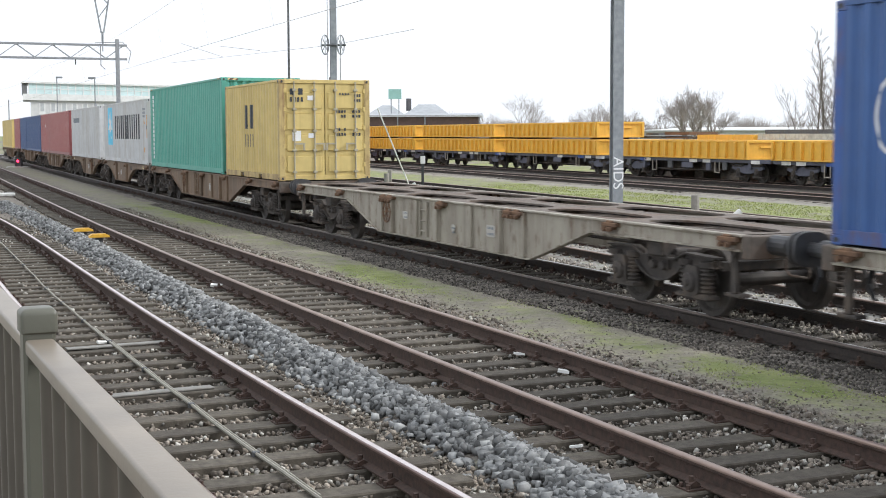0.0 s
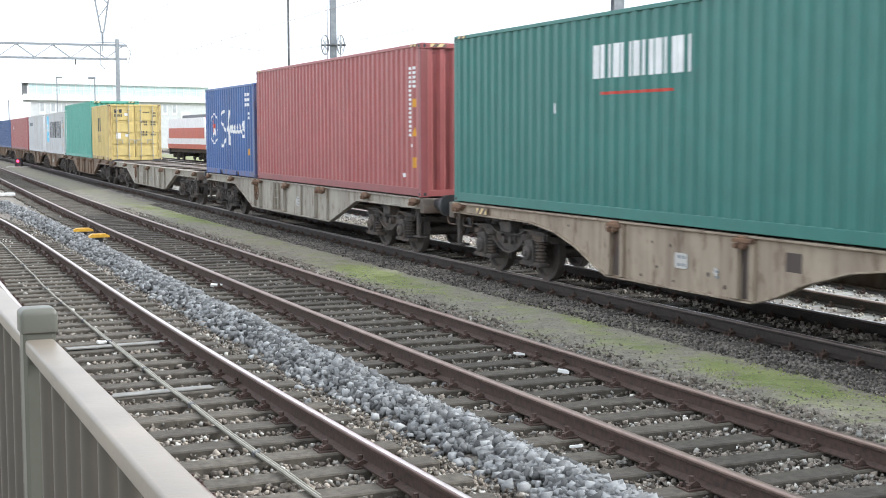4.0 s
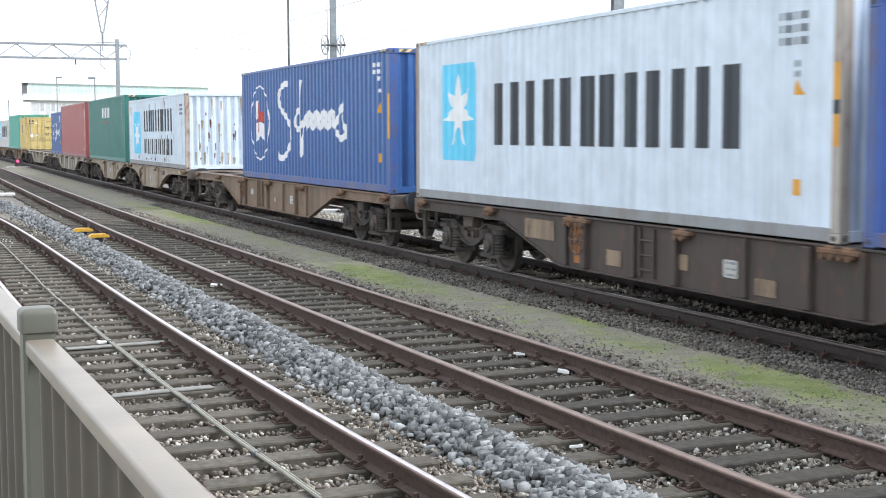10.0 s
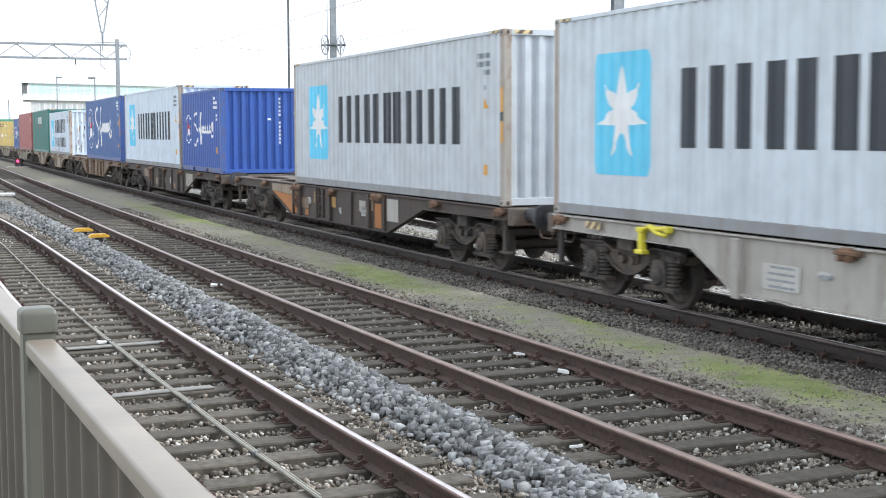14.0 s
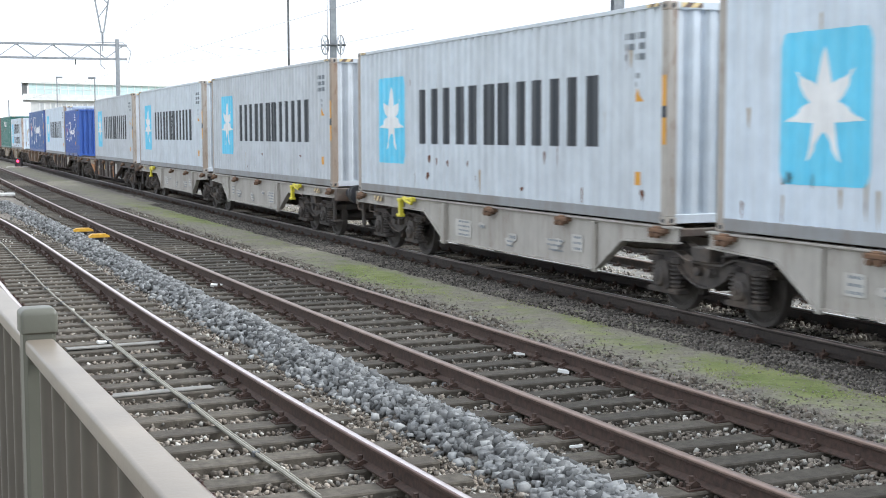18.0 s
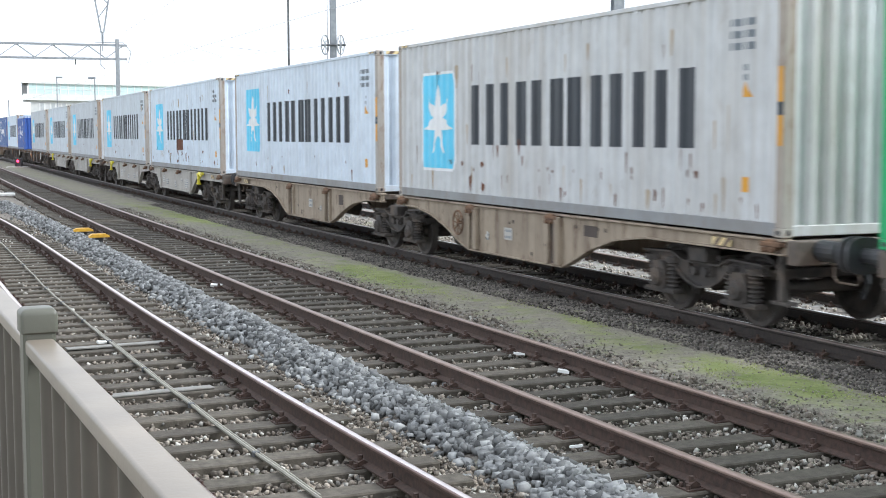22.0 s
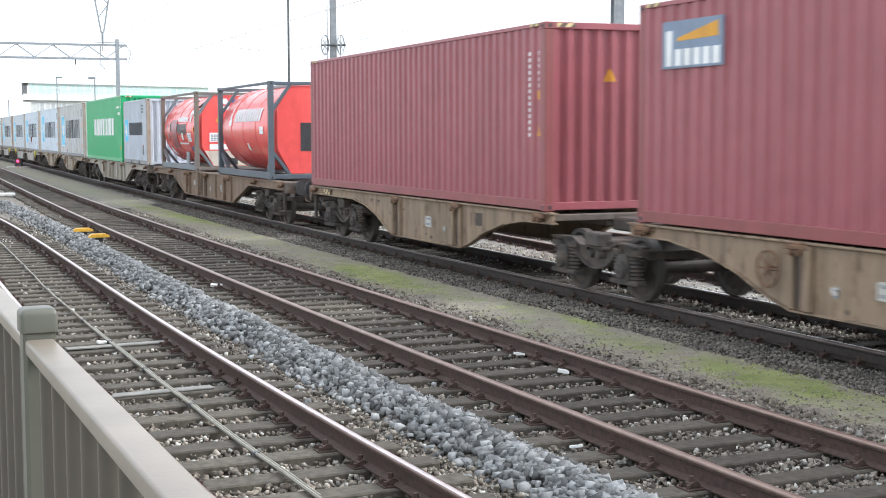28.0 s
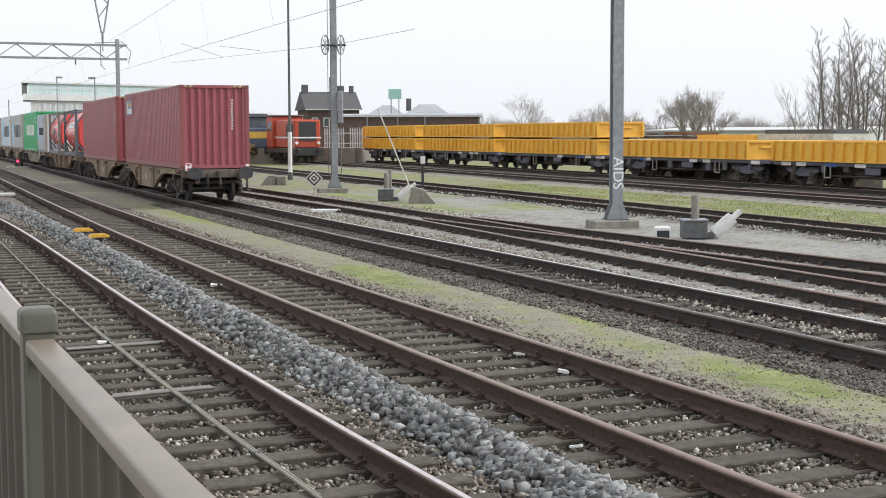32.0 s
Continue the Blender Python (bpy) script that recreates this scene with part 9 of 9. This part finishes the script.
def pole_tree(label, height, seed, reach=0.32, low=0.18, sway=0.07, name="bare_tree", thick=0.0098, shoots=26):
    """A leafless tree with one leading stem and steep side branches that fork into twigs."""
    rng = random.Random(seed)
    t = thing(name, label, "tree", group="bare trees")
    trunk, twig = Mesh(), Mesh()
    def stem(m, p, d, length, r, n, k, wob):
        pts, q = [p], p
        for i in range(k):
            d = (d + Vector((rng.uniform(-1, 1), rng.uniform(-1, 1), rng.uniform(-0.3, 0.6))) * wob).normalized()
            e = q + d * length / k
            m.cyl(q, e, r * (1 - 0.85 * i / k), n, r * (1 - 0.85 * (i + 1) / k))
            q = e
            pts.append(q)
        return pts
    main = stem(trunk, Vector((0, 0, -0.3)), Vector((rng.uniform(-0.1, 0.1), rng.uniform(-0.1, 0.1), 1)).normalized(), height, height * thick, 7, 10, sway)
    for i in range(shoots):
        u = low + (0.97 - low) * (i + rng.random()) / shoots
        j = min(int(u * 10), 9)
        p = main[j].lerp(main[j + 1], u * 10 - j)
        a = rng.uniform(0, 2 * math.pi)
        d = Vector((math.cos(a) * 0.75, math.sin(a) * 0.75, rng.uniform(0.5, 1.3))).normalized()
        L = height * reach * (1.05 - u) * rng.uniform(0.6, 1.25) + 0.5
        side = stem(twig, p, d, L, height * thick * 0.42 * (1.15 - u), 4, 5, 0.16)
        for b in range(6):
            k = rng.randrange(1, 5)
            q = side[k].lerp(side[k + 1], rng.random())
            a2 = rng.uniform(0, 2 * math.pi)
            d2 = (d + Vector((math.cos(a2), math.sin(a2), rng.uniform(0.1, 0.8))) * 0.7).normalized()
            fine = stem(twig, q, d2, L * rng.uniform(0.25, 0.5), height * 0.0016, 3, 3, 0.2)
            for c in range(2):
                a3 = rng.uniform(0, 2 * math.pi)
                stem(twig, fine[1 + c], (d2 + Vector((math.cos(a3), math.sin(a3), 0.3)) * 0.6).normalized(), L * rng.uniform(0.1, 0.22), height * 0.0011, 3, 2, 0.2)
    part("trunk", trunk, M_BARK, t)
    part("crown", twig, M_BARK, t, "steep bare side branches and twigs")["kind"] = "stuff"
    return t


def plant():
    rng = random.Random(21)
    round_tree = bare_tree("broad round bare tree behind the yard", 6.6, 3, 0.6, 6, 0.15, 6, 0.010, lean=0.30, bend_by=0.16)
    q = (66.83, 99.60, 2.31)
    round_tree.matrix_basis = pose(q[0], q[1], 0) @ Matrix.Scale(1.7, 4)
    poles = [pole_tree("tall slender bare tree at the edge of the yard", 10.5, 5), pole_tree("tall slender bare tree at the edge of the yard", 10.0, 17, 0.26, 0.3, 0.07), pole_tree("tall crooked bare tree at the edge of the yard", 9.0, 29, 0.36, 0.15, 0.10)]
    bush = pole_tree("low spreading bare tree at the edge of the yard", 5.4, 41, 0.75, 0.12, 0.14, thick=0.012, shoots=16)
    bush.matrix_basis = pose(*P(0.262 * 92, 92, 0)[:2], 0)
    copy_thing(bush, pose(*P(0.279 * 95, 95, 0)[:2], 0, 0, 0, 130) @ Matrix.Scale(0.9, 4))
    for k, (u, d, size) in enumerate(((0.2745, 96, 0.80), (0.2820, 94, 0.98), (0.2865, 99, 0.9), (0.2915, 93, 1.05), (0.2955, 97, 0.95), (0.3005, 95, 1.1), (0.3045, 92, 0.9), (0.3085, 98, 1.08), (0.3135, 94, 1.12), (0.3185, 97, 1.0), (0.3230, 93, 1.15), (0.3290, 96, 1.1), (0.2975, 104, 0.9), (0.3110, 106, 0.95))):
        at = pose(*P(u * d, d, 0)[:2], 0, 0, 0, 67 * k) @ Matrix.Scale(size, 4)
        if k < 3:
            poles[k].matrix_basis = at
        else:
            copy_thing(poles[k % 3], at)
    mid = bare_tree("bare tree in the distance", 11.0, 14, 0.55, 2, 0.18, 6, 0.007)
    q = (86.32, 169.65, 2.35)
    mid.matrix_basis = pose(q[0], q[1], 0)
    spots = [((99.40, 174.86, 2.32), 0.85), ((96.02, 165.42, 2.32), 0.8), ((94.26, 155.28, 2.31), 0.75), ((100.95, 163.28, 2.30), 0.6), ((89.11, 179.34, 2.36), 0.5), ((102.63, 195.26, 2.34), 0.6), ((93.27, 210.25, 2.39), 0.75), ((95.95, 219.99, 2.39), 0.7), ((102.80, 227.91, 2.39), 0.65), ((60.28, 213.70, 2.49), 0.85), ((66.63, 227.30, 2.49), 0.7), ((107.97, 182.03, 2.31), 0.7), ((110.80, 202.61, 2.33), 0.5), ((103.72, 216.60, 2.37), 0.55), ((100.07, 218.19, 2.38), 0.6)]
    for i in range(26):
        u = 0.02 + 0.315 * i / 26 + rng.uniform(-0.006, 0.006)
        d = rng.uniform(230, 300)
        spots.append((P(u * d, d, 0), rng.uniform(0.45, 0.8)))
    for c, k in spots:
        copy_thing(mid, pose(c[0], c[1], 0, 0, 0, rng.uniform(0, 360)) @ Matrix.Scale(k * rng.uniform(0.9, 1.1), 4))


plant()


def scrub():
    """A far belt of bare bushes, too fine to tell apart."""
    rng = np.random.default_rng(4)
    n = 18000
    u = rng.uniform(-0.03, 0.36, n)
    d = rng.uniform(205, 265, n)
    hump = 1.0 + 0.2 * np.sin(u * 61) + 0.2 * np.sin(u * 143 + 1)
    h = rng.uniform(0.6, 3.2, n) * hump + 1.5
    lean = rng.normal(0, 0.7, n)
    x, y = u * d, d
    w = 0.035
    z0 = h * rng.uniform(0.0, 0.6, n)
    c, s = math.cos(PHI), math.sin(PHI)
    tri = np.empty((n, 3, 3))
    for k, (dx, z) in enumerate(((-w, z0), (w, z0), (lean * 1.6, h))):
        xx = x + dx
        tri[:, k, 0], tri[:, k, 1], tri[:, k, 2] = xx * c + y * s, -xx * s + y * c, z - 0.2
    v = tri.reshape(-1, 3)
    me = bpy.data.meshes.new("distant_scrub")
    me.from_pydata([tuple(q) for q in v], [], [(3 * i, 3 * i + 1, 3 * i + 2) for i in range(n)])
    me.materials.append(M_TWIG)
    tagged(new("distant_scrub", me), "belt of bare grey-brown bushes on the horizon", "bushes", kind="stuff")


scrub()


def street_lamps():
    for c, h, e in (((24.80, 152.80, 2.51), 8.7, 0.9), ((23.77, 175.06, 2.54), 9.6, -1.0), ((17.13, 167.05, 2.55), 6.7, 0.0)):
        t = thing("street_lamp", "thin grey street lamp in the distance", "street lamp", pose(c[0], c[1], -0.25, 0, 0, VIEW), group="street lamps")
        part("pole", Mesh().cyl((0, 0, 0), (0, 0, h), 0.07, 8), M_STEEL, t)
        if e:
            part("lamp_head", Mesh().box(-0.7 if e > 0 else -0.1, 0.1 if e > 0 else 0.7, -0.15, 0.15, h, h + 0.22, 0.04), M_STEEL, t)


street_lamps()


def graffiti():
    """White hand-painted letters down the front of the near mast."""
    cu = bpy.data.curves.new("graffiti", "FONT")
    cu.body, cu.size, cu.extrude = "AIDS", 0.42, 0.002
    cu.materials.append(P_WHITE)
    ob = new("graffiti", cu)
    ob.parent = masts[0]
    ob.matrix_basis = Matrix(((0, 1, 0, -0.13), (0, 0, -1, -0.155), (-1, 0, 0, 1.95), (0, 0, 0, 1)))
    ob["label"] = "white painted letters"


graffiti()


# ---- what moves: the train, gathering speed as it leaves ----
def run(t):
    """How far the train has gone at t seconds, counted from the sixteenth."""
    q = t - 16.0
    return 9.14664 * q + 0.111144 * q * q / 2


def wagon_pose(centre, half, t):
    s = centre + run(t)
    x1, y1, _ = line3(s + half)
    x2, y2, _ = line3(s - half)
    return pose((x1 + x2) / 2, (y1 + y2) / 2, 0, 0, 0, math.degrees(math.atan2(y1 - y2, x1 - x2)))


def motions():
    times = [float(i) for i in range(33)]
    for w, c, half, reach in WAGONS:
        walk(w, [(t, wagon_pose(c, half, t)) for t in times])
    for b, front, L in BOXES:
        mid = front - L / 2
        c, half = min(((q[1], q[2]) for q in WAGONS), key=lambda q: abs(q[0] - mid))
        walk(b, [(t, wagon_pose(c, half, t) @ pose(mid - c, 0, 1.155)) for t in times])
    # the wheels roll; wheelsets at the same end of a bogie share one turning
    beats = [i / 15 for i in range(0, 330)] + [22.0 + i / 30 for i in range(0, 301)]
    for end in (0.9, -0.9):
        same = [w for w, e in WHEELS if e == end]
        walk(same[0], [(t, pose(end, 0, WHEEL_R, 0, math.degrees((run(t) - run(0)) / WHEEL_R) % 360, 0)) for t in beats])
        keys = same[0].animation_data
        for w in same[1:]:
            w.rotation_mode = "QUATERNION"
            w.animation_data_create()
            w.animation_data.action = keys.action
            w.animation_data.action_slot = keys.action_slot


motions()
